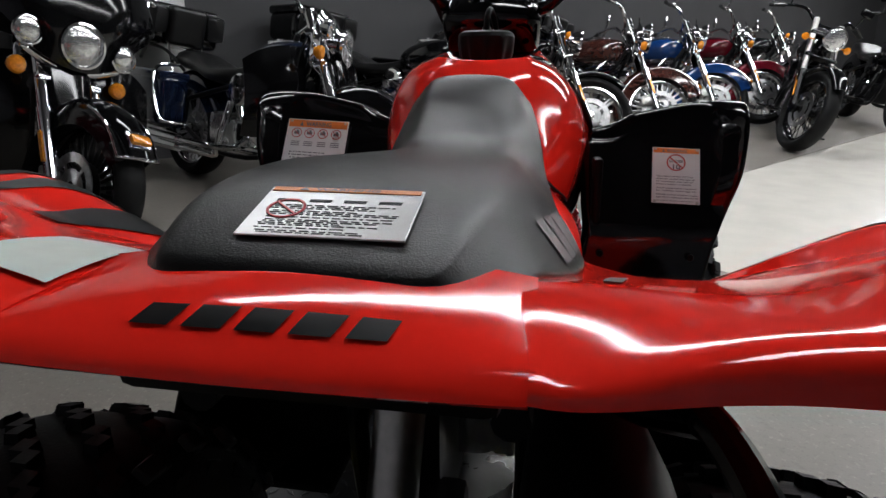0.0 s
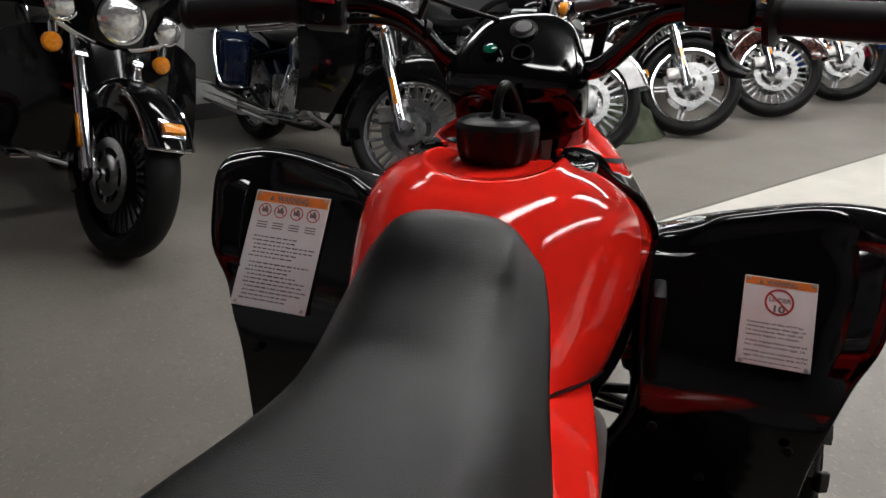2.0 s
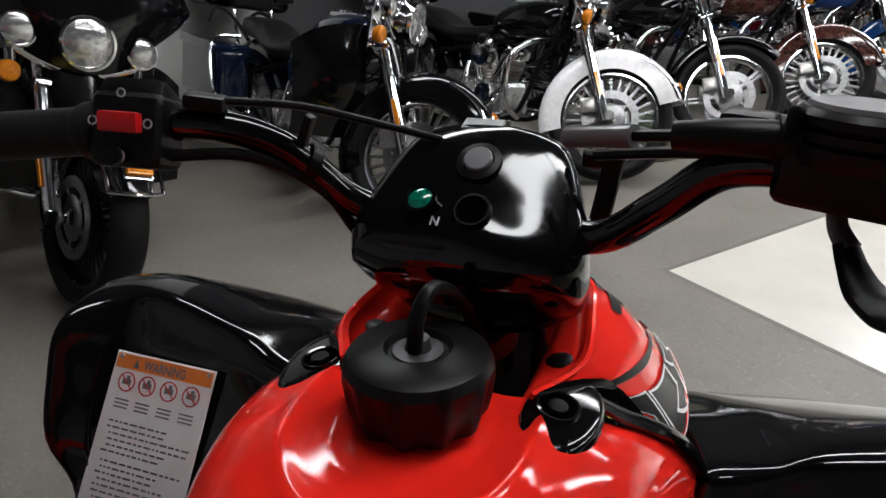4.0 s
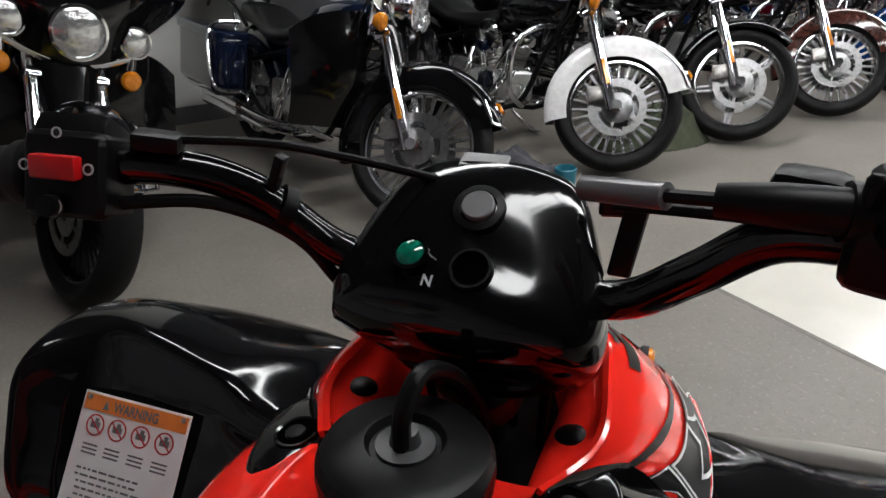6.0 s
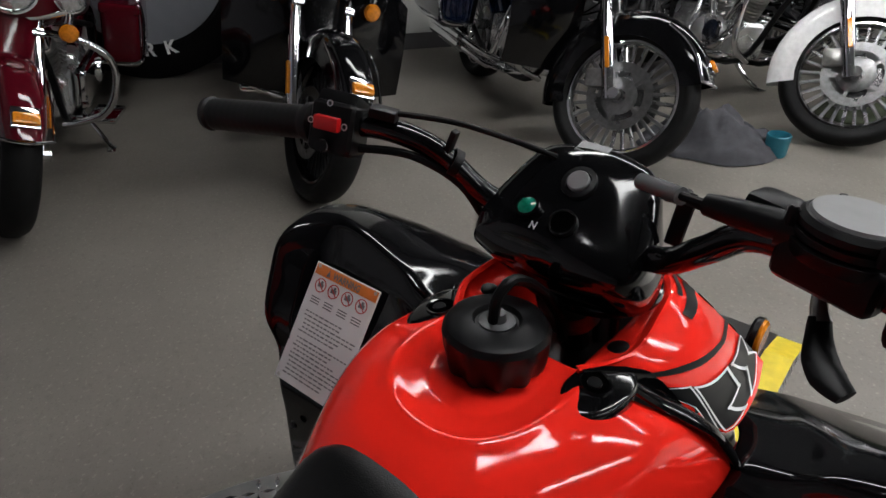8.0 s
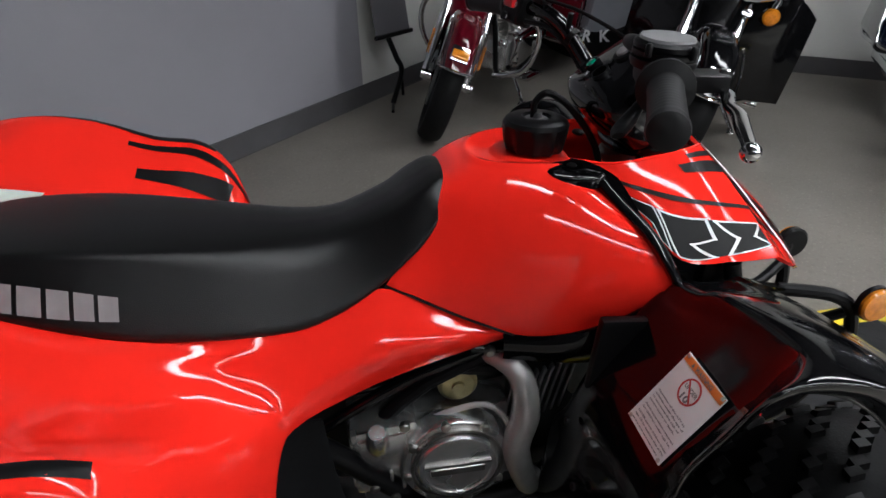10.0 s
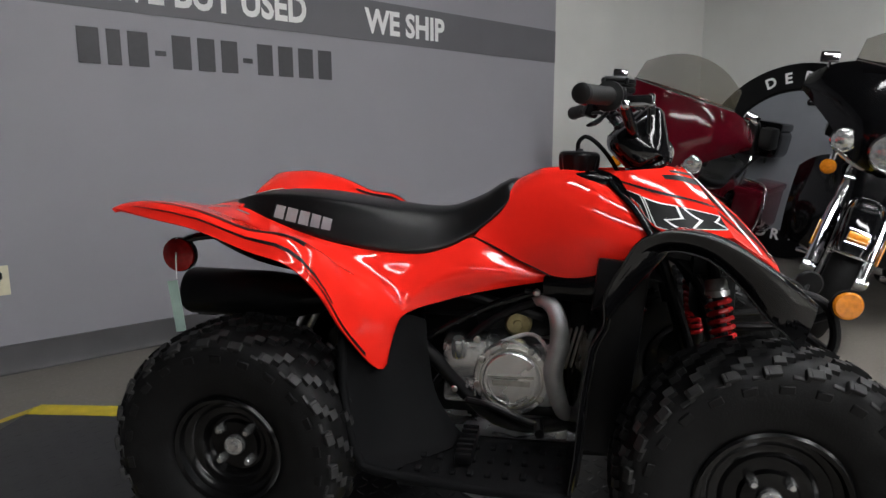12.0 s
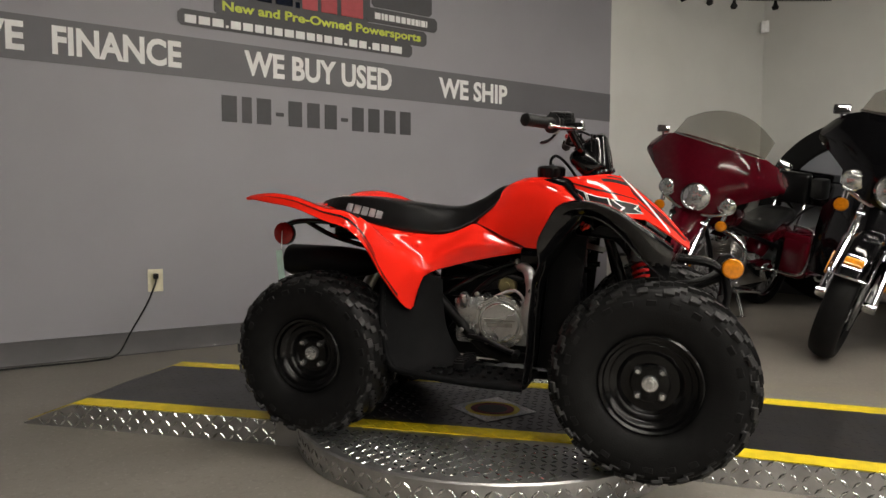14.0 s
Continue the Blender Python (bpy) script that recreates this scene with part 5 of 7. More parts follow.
# cylinder lies forward with cooling fins
bm = bmesh.new()
lathe(bm, [(0, 0), (.040, 0), (.040, .15), (0, .15)], Matrix.Translation((.01, .60, .376)) @ rot(-72), 20)
box(bm, (.01, .745, .425), (.10, .04, .09), rot(-14), 0.01)
cyl = part("cylinder", bm, M_STEEL, engine, "finned air-cooled cylinder")
for k in range(9):
    bm = bmesh.new()
    box(bm, Vector((0.01, .625 + k * .012, .385 + k * .004)), (.12, .005, .10), rot(-14), 0.002, 1)
    part("cooling_fin", bm, M_STEEL, engine)

bm = bmesh.new()
lathe(bm, [(0, 0), (.028, 0), (.030, .006), (.030, .026), (.024, .032), (.010, .032), (.009, .036), (0, .036)], pose(.055, .545, .452, 0, 90, 0), 28)
part("starter_cap", bm, M_BRASS, engine, "round yellowish plated cap")
bm = bmesh.new()
box(bm, (.03, .50, .465), (.09, .10, .06), rot(12), 0.015, 2)
part("carburettor", bm, M_BLKM, engine)
bm = bmesh.new()
tube(bm, [(.07, .575, .505), (.11, .605, .512), (.130, .628, .490), (.132, .636, .427), (.132, .624, .360), (.130, .645, .280), (.10, .665, .262)], [.013, .016, .018, .021, .021, .018, .014], 14, 6)
part("heat_guard", bm, M_GUARD, engine, "grey exhaust heat guard")
bm = bmesh.new()
tube(bm, [(.10, .50, .41), (.118, .58, .44), (.12, .62, .38), (.10, .62, .28)], .0045, 8, 5)
part("cable", bm, M_SILV, engine)
bm = bmesh.new()
tube(bm, [(.15, .44, .295), (.165, .50, .290), (.165, .57, .262), (.16, .60, .255)], .008, 10, 5)
tube(bm, [(.15, .595, .255), (.205, .60, .255)], .010, 10)
part("gear_pedal", bm, M_BLKM, quad, "black foot lever")
# black boxes added to darken the gap behind the engine and below the tank
bm = bmesh.new()
box(bm, (0, .55, .50), (.07, .46, .20), None, 0.02)
box(bm, (-.02, .50, .33), (.05, .50, .26), None, 0.02)
box(bm, (0, .705, .47), (.09, .09, .22), None, 0.02)
part("dark_filler", bm, M_BLKM, quad, "added black boxes that darken the gap behind the engine")
for sg in (1, -1):
    bm = bmesh.new()
    box(bm, (sg * .19, .735, .42), (.016, .10, .40), rot(-6), 0.006)
    part("splash_guard", bm, M_BLKM, quad, "black splash guard behind the front wheel")
bm = bmesh.new()
box(bm, (0, .855, .640), (.15, .20, .08), rot(-8), 0.02, 3)
box(bm, (0, .700, .40), (.12, .09, .34), None, 0.02, 2)
for sx in (1, -1):
    tube(bm, [(sx * .045, .84, .62), (sx * .055, .90, .44), (sx * .06, .95, .27)], .011, 10, 4)
part("inner_fender", bm, M_BLKM, quad, "black plastic panels between the front wheels")
# frame rails beside the engine
for sg in (1, -1):
    bm = bmesh.new()
    tube(bm, [(sg * .10, .320, .402), (sg * .10, .465, .486), (sg * .10, .587, .530)], .009, 12, 4)
    tube(bm, [(sg * .10, .560, .532), (sg * .11, .699, .518), (sg * .12, .810, .510)], .009, 12, 4)
    tube(bm, [(sg * .09, .330, .468), (sg * .09, .450, .477), (sg * .09, .520, .500)], .007, 10, 4)
    part("frame_rail", bm, M_BLK, quad, "gloss black frame tubes")
    bm = bmesh.new()
    lathe(bm, [(0, 0), (.009, 0), (.009, .006), (.005, .009), (0, .009)], Matrix.Translation((sg * .108, .585, .530)) @ rot(0, sg * 90, 0), 6)
    part("bolt", bm, M_STEEL, quad)
# skid plate
bm = bmesh.new()
box(bm, (0, .60, .168), (.16, .58, .006), None, 0.002)
part("skid_plate", bm, M_ALU, quad)

# exhaust silencer, on the right below the tail
bm = bmesh.new()
A, B = Vector((.165, -.195, .520)), Vector((.150, .165, .510))
mm = Matrix.Translation(A) @ (B - A).to_track_quat("Z", "Y").to_matrix().to_4x4()
lathe(bm, [(0, .004), (.030, .004), (.036, 0), (.048, .006), (.052, .016), (.052, .20), (.047, .26), (.036, .31), (.022, .34), (0, .34)], mm, 32)
sil = part("silencer", bm, M_BLKM, quad, "matt black exhaust silencer")
bm = bmesh.new()
tube(bm, [(.150, .14, .510), (.13, .24, .48), (.12, .34, .40), (.105, .50, .24), (.10, .66, .24), (.08, .72, .30)], .017, 12, 5)
part("exhaust_pipe", bm, M_BLKM, sil)
bm = bmesh.new()
box(bm, (.16, -.15, .472), (.02, .05, .02), None, 0.004)
tube(bm, [(.165, -.196, .505), (.165, -.215, .49)], .010, 10)
part("bracket", bm, M_BLKM, sil)

# rear grab bar with two red reflectors and a hanging paper tag
bm = bmesh.new()
tube(bm, [(.10, .10, .61), (.15, .00, .640), (.19, -.10, .650), (.205, -.165, .640), (.205, -.178, .612)], .009, 10, 5)
tube(bm, [(-.10, .10, .61), (-.15, .00, .640), (-.19, -.10, .650), (-.205, -.165, .640), (-.205, -.178, .612)], .009, 10, 5)
tube(bm, [(-.165, -.03, .636), (0, -.035, .630), (.165, -.03, .636)], .009, 10, 5)
tube(bm, [(.19, -.11, .650), (.17, -.02, .600), (.12, .10, .56)], .008, 10, 5)
grab = part("grab_bar", bm, M_BLK, quad, "black tubular rear bar")
for sg in (1, -1):
    bm = bmesh.new()
    lathe(bm, [(0, 0), (.033, 0), (.036, .003), (.036, .010), (.030, .014), (0, .0145)], Matrix.Translation((sg * .208, -.183, .608)) @ rot(0, sg * 90, 0) @ Matrix.Translation((0, 0, -.002)), 28)
    part("reflector", bm, M_REDL, grab, "round red reflector")
    bm = bmesh.new()
    lathe(bm, [(0, -.014), (.026, -.014), (.037, -.008), (.038, .004), (.036, .004), (.036, -.002), (0, -.002)], Matrix.Translation((sg * .206, -.183, .608)) @ rot(0, sg * 90, 0), 28)
    part("reflector_cup", bm, M_BLKM, grab)
tag = thing("paper_tag", "pale green paper tag hanging from the rear bar", "tag", "", quad.matrix_basis.copy())
bm = bmesh.new()
box(bm, (.222, -.19, .495), (.002, .022, .115), rot(6, 0, 12), 0.0006, 1)
part("card", bm, M_MINT, tag, smooth=0)
bm = bmesh.new()
tube(bm, [(.215, -.183, .645), (.221, -.185, .60), (.222, -.186, .556)], .0012, 6, 4)
part("string", bm, M_TXTW, tag)

# dark grey foot wells: mud guard behind, floor board with toothed edge
for sg in (1, -1):
    G = [[(sg * .262, .205, .488), (sg * .205, .240, .490), (sg * .160, .305, .484), (sg * .138, .350, .468)],
         [(sg * .300, .214, .400), (sg * .222, .255, .400), (sg * .172, .320, .395), (sg * .150, .358, .390)],
         [(sg * .325, .232, .310), (sg * .248, .278, .310), (sg * .188, .345, .310), (sg * .156, .374, .310)],
         [(sg * .338, .257, .240), (sg * .275, .312, .235), (sg * .208, .392, .245), (sg * .166, .412, .250)],
         [(sg * .345, .312, .212), (sg * .288, .352, .214), (sg * .220, .422, .218), (sg * .170, .442, .220)]]
    bm = bmesh.new()
    sheet(bm, dense(G, 5, 5), 0.005, flip=(sg < 0))
    E = dense(G, 5, 5)
    tube(bm, [r[0] for r in E][::3] + [(sg * .352, .50, .205), (sg * .352, .655, .203)], .010, 8, 3)
    guard = part("foot_guard", bm, M_GREYPL, quad, "dark grey textured plastic foot well", 50)
    bm = bmesh.new()
    box(bm, (sg * .262, .50, .207), (.185, .33, .014), None, 0.005)
    for k in range(9):
        for j in range(3):
            box(bm, (sg * (.205 + j * .055), .37 + k * .034, .217), (.020, .012, .008), None, 0.002, 1)
    part("floor_board", bm, M_GREYPL, guard, "grooved plastic foot board")
    bm = bmesh.new()
    box(bm, (sg * .23, .455, .232), (.13, .035, .022), None, 0.005)
    for k in range(6):
        box(bm, (sg * (.175 + k * .022), .455, .246), (.006, .034, .008), None, 0.001, 1)
    part("foot_peg", bm, M_BLKM, guard, "black toothed foot peg")

# ---- wheels ----


def tyre_mesh(R, w, rim, rows, count, zig):
    bm = bmesh.new()
    half = [(rim + .003, w * .72), (rim + .018, w * .86), (rim + (R - rim) * .45, w * 1.0), (R - .040, w * .985), (R - .020, w * .88), (R - .011, w * .62), (R - .008, w * .3), (R - .008, 0)]
    pts = [(r, h) for r, h in half] + [(r, -h) for r, h in reversed(half[:-1])]
    pts = [(p.x, p.y) for p in spline([(r, h, 0) for r, h in pts], 3)]
    lathe(bm, pts, None, 64, True)

    def surf(h):
        a = abs(h)
        if a < w * .62:
            return R - .0095 - .004 * (a / (w * .62)) ** 2
        return R - .012 - (a - w * .62) / (w * .38) * .020
    lugs = bmesh.new()
    for (h, len_t, len_h, off) in rows:
        for k in range(count):
            a0 = 2 * math.pi * (k + off) / count
            dz = zig * (1 if k % 2 else -1)
            for seg_i, (da, dh) in enumerate(((-.25, -.22), (.25, .22))):
                hh = h + dh * len_h + dz
                aa = a0 + da * len_t / R
                lw, lt = len_h * .56, len_t * .74
                base, top = [], []
                for sa, sh in ((-1, -1), (1, -1), (1, 1), (-1, 1)):
                    ang = aa + sa * lt / 2 / R
                    y = hh + sh * lw / 2
                    r0 = surf(y) - .002
                    r1 = r0 + .0145
                    base.append(lugs.verts.new((r0 * math.cos(ang), r0 * math.sin(ang), y)))
                    ang2 = aa + sa * lt * .43 / R
                    y2 = hh + sh * lw * .43
                    top.append(lugs.verts.new((r1 * math.cos(ang2), r1 * math.sin(ang2), y2)))
                lugs.faces.new(top).material_index = 1
                for i in range(4):
                    j = (i + 1) % 4
                    lugs.faces.new((base[i], base[j], top[j], top[i]))
    # raised rings and small side lugs
    for sg in (1, -1):
        for k in range(count):
            a0 = 2 * math.pi * (k + .5) / count
            M = Matrix.Rotation(a0, 4, "Z") @ Matrix.Translation((R - .025, 0, sg * w * .93)) @ rot(0, sg * -38, 0)
            n0 = len(lugs.faces)
            for dx, dy, sx, sy in ((.006, -.0115, .009, .021), (-.006, .0115, .009, .021), (0, 0, .019, .009)):
                box(lugs, M @ Vector((dx, dy, 0)), (sx, sy, .017), M.to_3x3().to_4x4(), 0.0015, 1)
            lugs.faces.ensure_lookup_table()
            for f in lugs.faces[n0:]:
                f.material_index = 1
            a0 = 2 * math.pi * k / count
            M = Matrix.Rotation(a0, 4, "Z") @ Matrix.Translation((R - .050, 0, sg * w * .992)) @ rot(0, sg * -8, 0)
            box(lugs, M.to_translation(), (.015, .024, .006), M.to_3x3().to_4x4(), 0.0015, 1)
    bmesh.ops.recalc_face_normals(bm, faces=bm.faces[:])
    bmesh.ops.recalc_face_normals(lugs, faces=lugs.faces[:])
    return bm, lugs


def rim_mesh(rim, w, face):
    """Steel disc wheel; the disc sits at height face, open to +z."""
    bm = bmesh.new()
    lathe(bm, [(rim + .004, w * .74), (rim + .006, w * .80), (rim + .001, w * .84), (rim - .006, w * .80), (rim - .010, w * .68), (rim - .020, w * .63), (rim - .024, w * .57), (rim - .036, w * .54), (rim - .041, w * .50), (rim - .044, face + .006), (rim - .050, face), (.050, face), (.046, face + .008), (.030, face + .010), (.020, face + .010),
               (.020, face - .01), (rim - .046, face - .008), (rim - .028, w * -.3), (rim - .010, w * -.66), (rim, w * -.80), (rim + .004, w * -.76)], None, 56, True)
    return bm


def wheel(x, y, z, R, w, rim, hub_x, rows, count, name):
    for sg in (1, -1):
        m = pose(x * sg, y, z) @ rot(0, 90 * sg, 0)
        rb = rim_mesh(rim, w, hub_x - .012)
        ob = part(name, rb, M_ENAMEL, quad, "gloss black steel disc wheel", 40)
        ob.matrix_basis = m
        carcass, lugs = tyre_mesh(R, w, rim, rows, count, .004)
        part("tyre", carcass, M_RUB, ob, "knobbly black rubber tyre", 40)
        tagged(part("tread_block", lugs, [M_RUB, M_TREAD], ob, "", 40), "raised black rubber tread blocks", kind="stuff")
        bm = bmesh.new()
        lathe(bm, [(0, hub_x - .02), (.020, hub_x - .02), (.0205, hub_x + .003), (.019, hub_x + .008), (.016, hub_x + .009), (.015, hub_x + .004), (.010, hub_x + .004), (.008, hub_x + .014), (.003, hub_x + .015), (0, hub_x + .015)], None, 28)
        part("hub", bm, M_ALU, ob, "bare metal hub nut")
        for k in range(4):
            a = radians(45 + 90 * k)
            bm = bmesh.new()
            lathe(bm, [(0, hub_x - .012), (.0095, hub_x - .012), (.0095, hub_x - .002), (.0085, hub_x + .008), (.005, hub_x + .013), (0, hub_x + .013)], Matrix.Translation((.044 * math.cos(a), .042 * math.sin(a), 0)), 6)
            part("wheel_nut", bm, M_ALU, ob, "chrome wheel nut", 20)


RW = [(0, .026, .030, 0.0), (.038, .028, .028, .5), (-.038, .028, .028, .5), (.076, .030, .026, 0.0), (-.076, .030, .026, 0.0)]
FW = [(0, .026, .026, 0.0), (.033, .028, .024, .5), (-.033, .028, .024, .5), (.064, .030, .022, 0.0), (-.064, .030, .022, 0.0)]
wheel(.300, 0.0, .249, .247, .100, .108, .046, RW, 22, "rear_wheel")
wheel(.338, .985, .258, .256, .086, .121, .052, FW, 24, "front_wheel")
bm = bmesh.new()
tube(bm, [(-.30, 0, .249), (.30, 0, .249)], .016, 14)
box(bm, (0, .0, .249), (.12, .10, .10), None, 0.02)
box(bm, (0, .14, .27), (.07, .26, .05), rot(8), 0.012)
part("rear_axle", bm, M_BLKM, quad, "black rear axle and swing arm")
bm = bmesh.new()
tube(bm, [(0, -.03, .33), (0, .10, .56)], .022, 12)
part("rear_damper", bm, M_STEEL, quad, "bare steel rear damper")

# front suspension
for sg in (1, -1):
    bm = bmesh.new()
    tube(bm, [(sg * .07, .90, .24), (sg * .27, .975, .235)], .011, 10)
    tube(bm, [(sg * .07, 1.05, .25), (sg * .27, .985, .235)], .011, 10)
    tube(bm, [(sg * .07, .92, .33), (sg * .25, .98, .31)], .009, 10)
    box(bm, (sg * .275, .985, .265), (.035, .045, .11), None, 0.01)
    tube(bm, [(sg * .03, .90, .33), (sg * .26, .93, .28)], .007, 8)
    arm = part("suspension_arm", bm, M_BLKM, quad, "black tubular suspension arms")
    bm = bmesh.new()
    a, b = Vector((sg * .105, .930, .630)), Vector((sg * .195, .980, .285))
    d = b - a
    mm = Matrix.Translation(a) @ d.to_track_quat("Z", "Y").to_matrix().to_4x4()
    lathe(bm, [(0, 0), (.012, 0), (.012, .04), (.012, .045), (.012, .06), (.010, .064), (.010, .098), (.010, .25), (.019, .255), (.019, .28), (.010, .285), (.010, .35), (0, .35)], mm, 18)
    sh = part("damper", bm, M_BLKM, quad, "front shock absorber")
    bm = bmesh.new()
    lathe(bm, [(0, .058), (.018, .058), (.0215, .064), (.0215, .080), (.024, .082), (.024, .094), (.012, .096), (0, .096)], mm, 24)
    part("top_cap", bm, M_ALU, sh, "bare metal spring seat")
    bm = bmesh.new()
    n = 9
    tube(bm, [mm @ Vector((.0205 * math.cos(2 * math.pi * k / 8), .0205 * math.sin(2 * math.pi * k / 8), .100 + .155 * k / (8 * n))) for k in range(8 * n + 1)], .0056, 8, 1)
    part("coil_spring", bm, M_SPRING, sh, "red coil spring")

# front bumper with round amber reflectors
bm = bmesh.new()
for s in (1, -1):
    tube(bm, [(s * .06, .98, .26), (s * .075, 1.10, .30), (s * .085, 1.175, .42), (s * .085, 1.172, .50), (s * .08, 1.135, .535), (s * .06, 1.05, .545)], .0105, 10, 5)
    tube(bm, [(s * .08, 1.165, .50), (s * .06, 1.10, .47), (s * .05, 1.0, .46)], .009, 10, 4)
tube(bm, [(-.085, 1.175, .42), (.085, 1.175, .42)], .010, 10)
bumper = part("front_bumper", bm, M_BLKM, quad, "black tubular front bumper")
for sg in (1, -1):
    bm = bmesh.new()
    lathe(bm, [(0, 0), (.026, 0), (.028, .003), (.028, .009), (.024, .012), (0, .0125)], Matrix.Translation((sg * .100, 1.190, .527)) @ rot(0, sg * 90, 0), 28)
    part("reflector", bm, M_AMBER, bumper, "round amber reflector")
    bm = bmesh.new()
    lathe(bm, [(0, -.008), (.026, -.008), (.030, -.004), (.030, .004), (0, .003)], Matrix.Translation((sg * .100, 1.190, .527)) @ rot(0, sg * 90, 0), 28)
    part("reflector_cup", bm, M_BLKM, bumper)
    bm = bmesh.new()
    tube(bm, [(sg * .085, 1.170, .50), (sg * .099, 1.188, .527)], .007, 8)
    part("bracket", bm, M_BLKM, bumper)
# wiring box ahead of the column
bm = bmesh.new()
box(bm, (.075, .93, .60), (.03, .06, .05), None, 0.008)
box(bm, (0, .96, .52), (.10, .08, .10), None, 0.015)
part("electrics_box", bm, M_BLKM, quad)

# ---- motorcycles along the side wall ----
RAKE = radians(28)
HEAD = Vector((0, 1.30, 0.85))
AXIS = Vector((0, -math.sin(RAKE), math.cos(RAKE)))


def arc_sheet(bm, cy, cz, R, a0, a1, hw, drop=0.03, n=18, thick=0.004):
    """A mudguard: part of a ring about the axle, with turned-down sides. Angles in degrees from straight ahead, upwards."""
    G = []
    for k in range(n + 1):
        a = radians(a0 + (a1 - a0) * k / n)
        w = hw * (0.72 + 0.28 * math.sin(math.pi * k / n) ** 0.5)
        row = []
        for f in (-1, -.86, -.5, 0, .5, .86, 1):
            r = R - (drop if abs(f) == 1 else (drop * .22 if abs(f) > .8 else 0)) + (0.012 if f == 0 else 0.008 if abs(f) == .5 else 0)
            row.append(Vector((w * f, cy + r * math.cos(a), cz + r * math.sin(a))))
        G.append(row)
    return sheet(bm, dense(G, 1, 3), thick, flip=True)


def bike_wheel(parent, steer, cy, R, w, style, tyre_m=None, discs=True):
    m = steer @ pose(0, cy, R, 0, 90, 0)
    bm = bmesh.new()
    rim = R - 0.085
    prof = [(rim + .002, w * .62), (rim + .020, w * .80), (R - .045, w), (R - .022, w * .92), (R - .006, w * .5), (R, 0)]
    prof = [(p.x, p.y) for p in spline([(r, h, 0) for r, h in prof + [(r, -h) for r, h in reversed(prof[:-1])]], 3)]
    lathe(bm, prof, None, 48, True)
    bmesh.ops.recalc_face_normals(bm, faces=bm.faces[:])
    t = part("wheel", bm, M_RUB, parent, "black road tyre")
    t.matrix_basis = m
    bm = bmesh.new()
    lathe(bm, [(rim + .006, w * .66), (rim - .004, w * .66), (rim - .012, w * .5), (rim - .016, w * .2), (rim - .016, -w * .2), (rim - .012, -w * .5), (rim - .004, -w * .66), (rim + .006, -w * .66), (rim - .002, 0)], None, 48, True)
    part("rim", bm, M_CHROME if style not in ("black", "dark") else M_BLK, t, "polished rim" if style not in ("black", "dark") else "black rim")
    bm = bmesh.new()
    if style in ("wire", "black"):
        for k in range(28):
            a = 2 * math.pi * k / 28
            b = a + (0.5 if k % 2 else -0.5)
            s = 1 if k % 4 < 2 else -1
            tube(bm, [(.035 * math.cos(b), .035 * math.sin(b), s * .03), ((rim - .014) * math.cos(a), (rim - .014) * math.sin(a), s * .006)], .0028, 5)
        m2 = M_CHROME if style == "wire" else M_BLKM
    elif style in ("slot", "dark"):
        for k in range(28):
            a = 2 * math.pi * k / 28
            c = (rim * .72)
            box(bm, Vector((c * math.cos(a), c * math.sin(a), 0)), (rim * .56, .016, .018), Matrix.Rotation(a, 4, "Z"), 0.003, 1)
        lathe(bm, [(.0, -.014), (rim * .47, -.012), (rim * .47, .012), (.0, .014)], None, 32)
        m2 = M_WHEEL if style == "slot" else M_BLKM
    else:
        for k in range(5):
            for d in (-.10, .10):
                a = 2 * math.pi * k / 5 + d
                c = rim * .55
                box(bm, Vector((c * math.cos(a), c * math.sin(a), 0)), (rim * .90, .020, .022), Matrix.Rotation(a, 4, "Z") @ rot(0, 0, d * -70), 0.005, 1)
        m2 = M_WHEEL
    lathe(bm, [(.0, -.06), (.028, -.06), (.034, -.045), (.034, .045), (.028, .06), (.0, .06)], None, 20)
    part("spokes", bm, m2, t, "wheel spokes and hub")
    if discs:
        for s in (1, -1):
            bm = bmesh.new()
            lathe(bm, [(.108, s * .062), (.146, s * .062), (.146, s * .067), (.108, s * .067)], None, 40, True)
            for k in range(5):
                a = 2 * math.pi * k / 5
                box(bm, Vector((.093 * math.cos(a), .093 * math.sin(a), s * .0644)), (.034, .016, .004), Matrix.Rotation(a, 4, "Z"), 0.001, 1)
            o = part("brake_disc", bm, M_DISC, t, "steel brake disc")
            bm = bmesh.new()
            lathe(bm, [(.030, s * .0632), (.080, s * .0632), (.080, s * .0656), (.060, s * .0690), (.030, s * .0690)], None, 40, True)
            part("carrier", bm, M_DISC, o, "steel disc carrier")
    return t


def lamp(parent, m, r, name="headlamp", label="chrome headlamp with clear lens"):
    """A round lamp that looks along local +y of m."""
    mm = m @ rot(-90)
    bm = bmesh.new()
    lathe(bm, [(0, -r * 1.1), (r * .5, -r * .98), (r * .88, -r * .5), (r * 1.04, -r * .05), (r * 1.08, .0), (r * 1.08, r * .16), (r * .98, r * .18), (r * .96, 0.0)], mm, 32)
    o = part(name, bm, M_CHROME, parent, label)
    bm = bmesh.new()
    lathe(bm, [(r * .97, r * .02), (r * .95, r * .10), (r * .75, r * .19), (r * .4, r * .26), (0, r * .28)], mm, 32)
    part("lens", bm, M_LENS, o, "clear fluted lens")
    return o


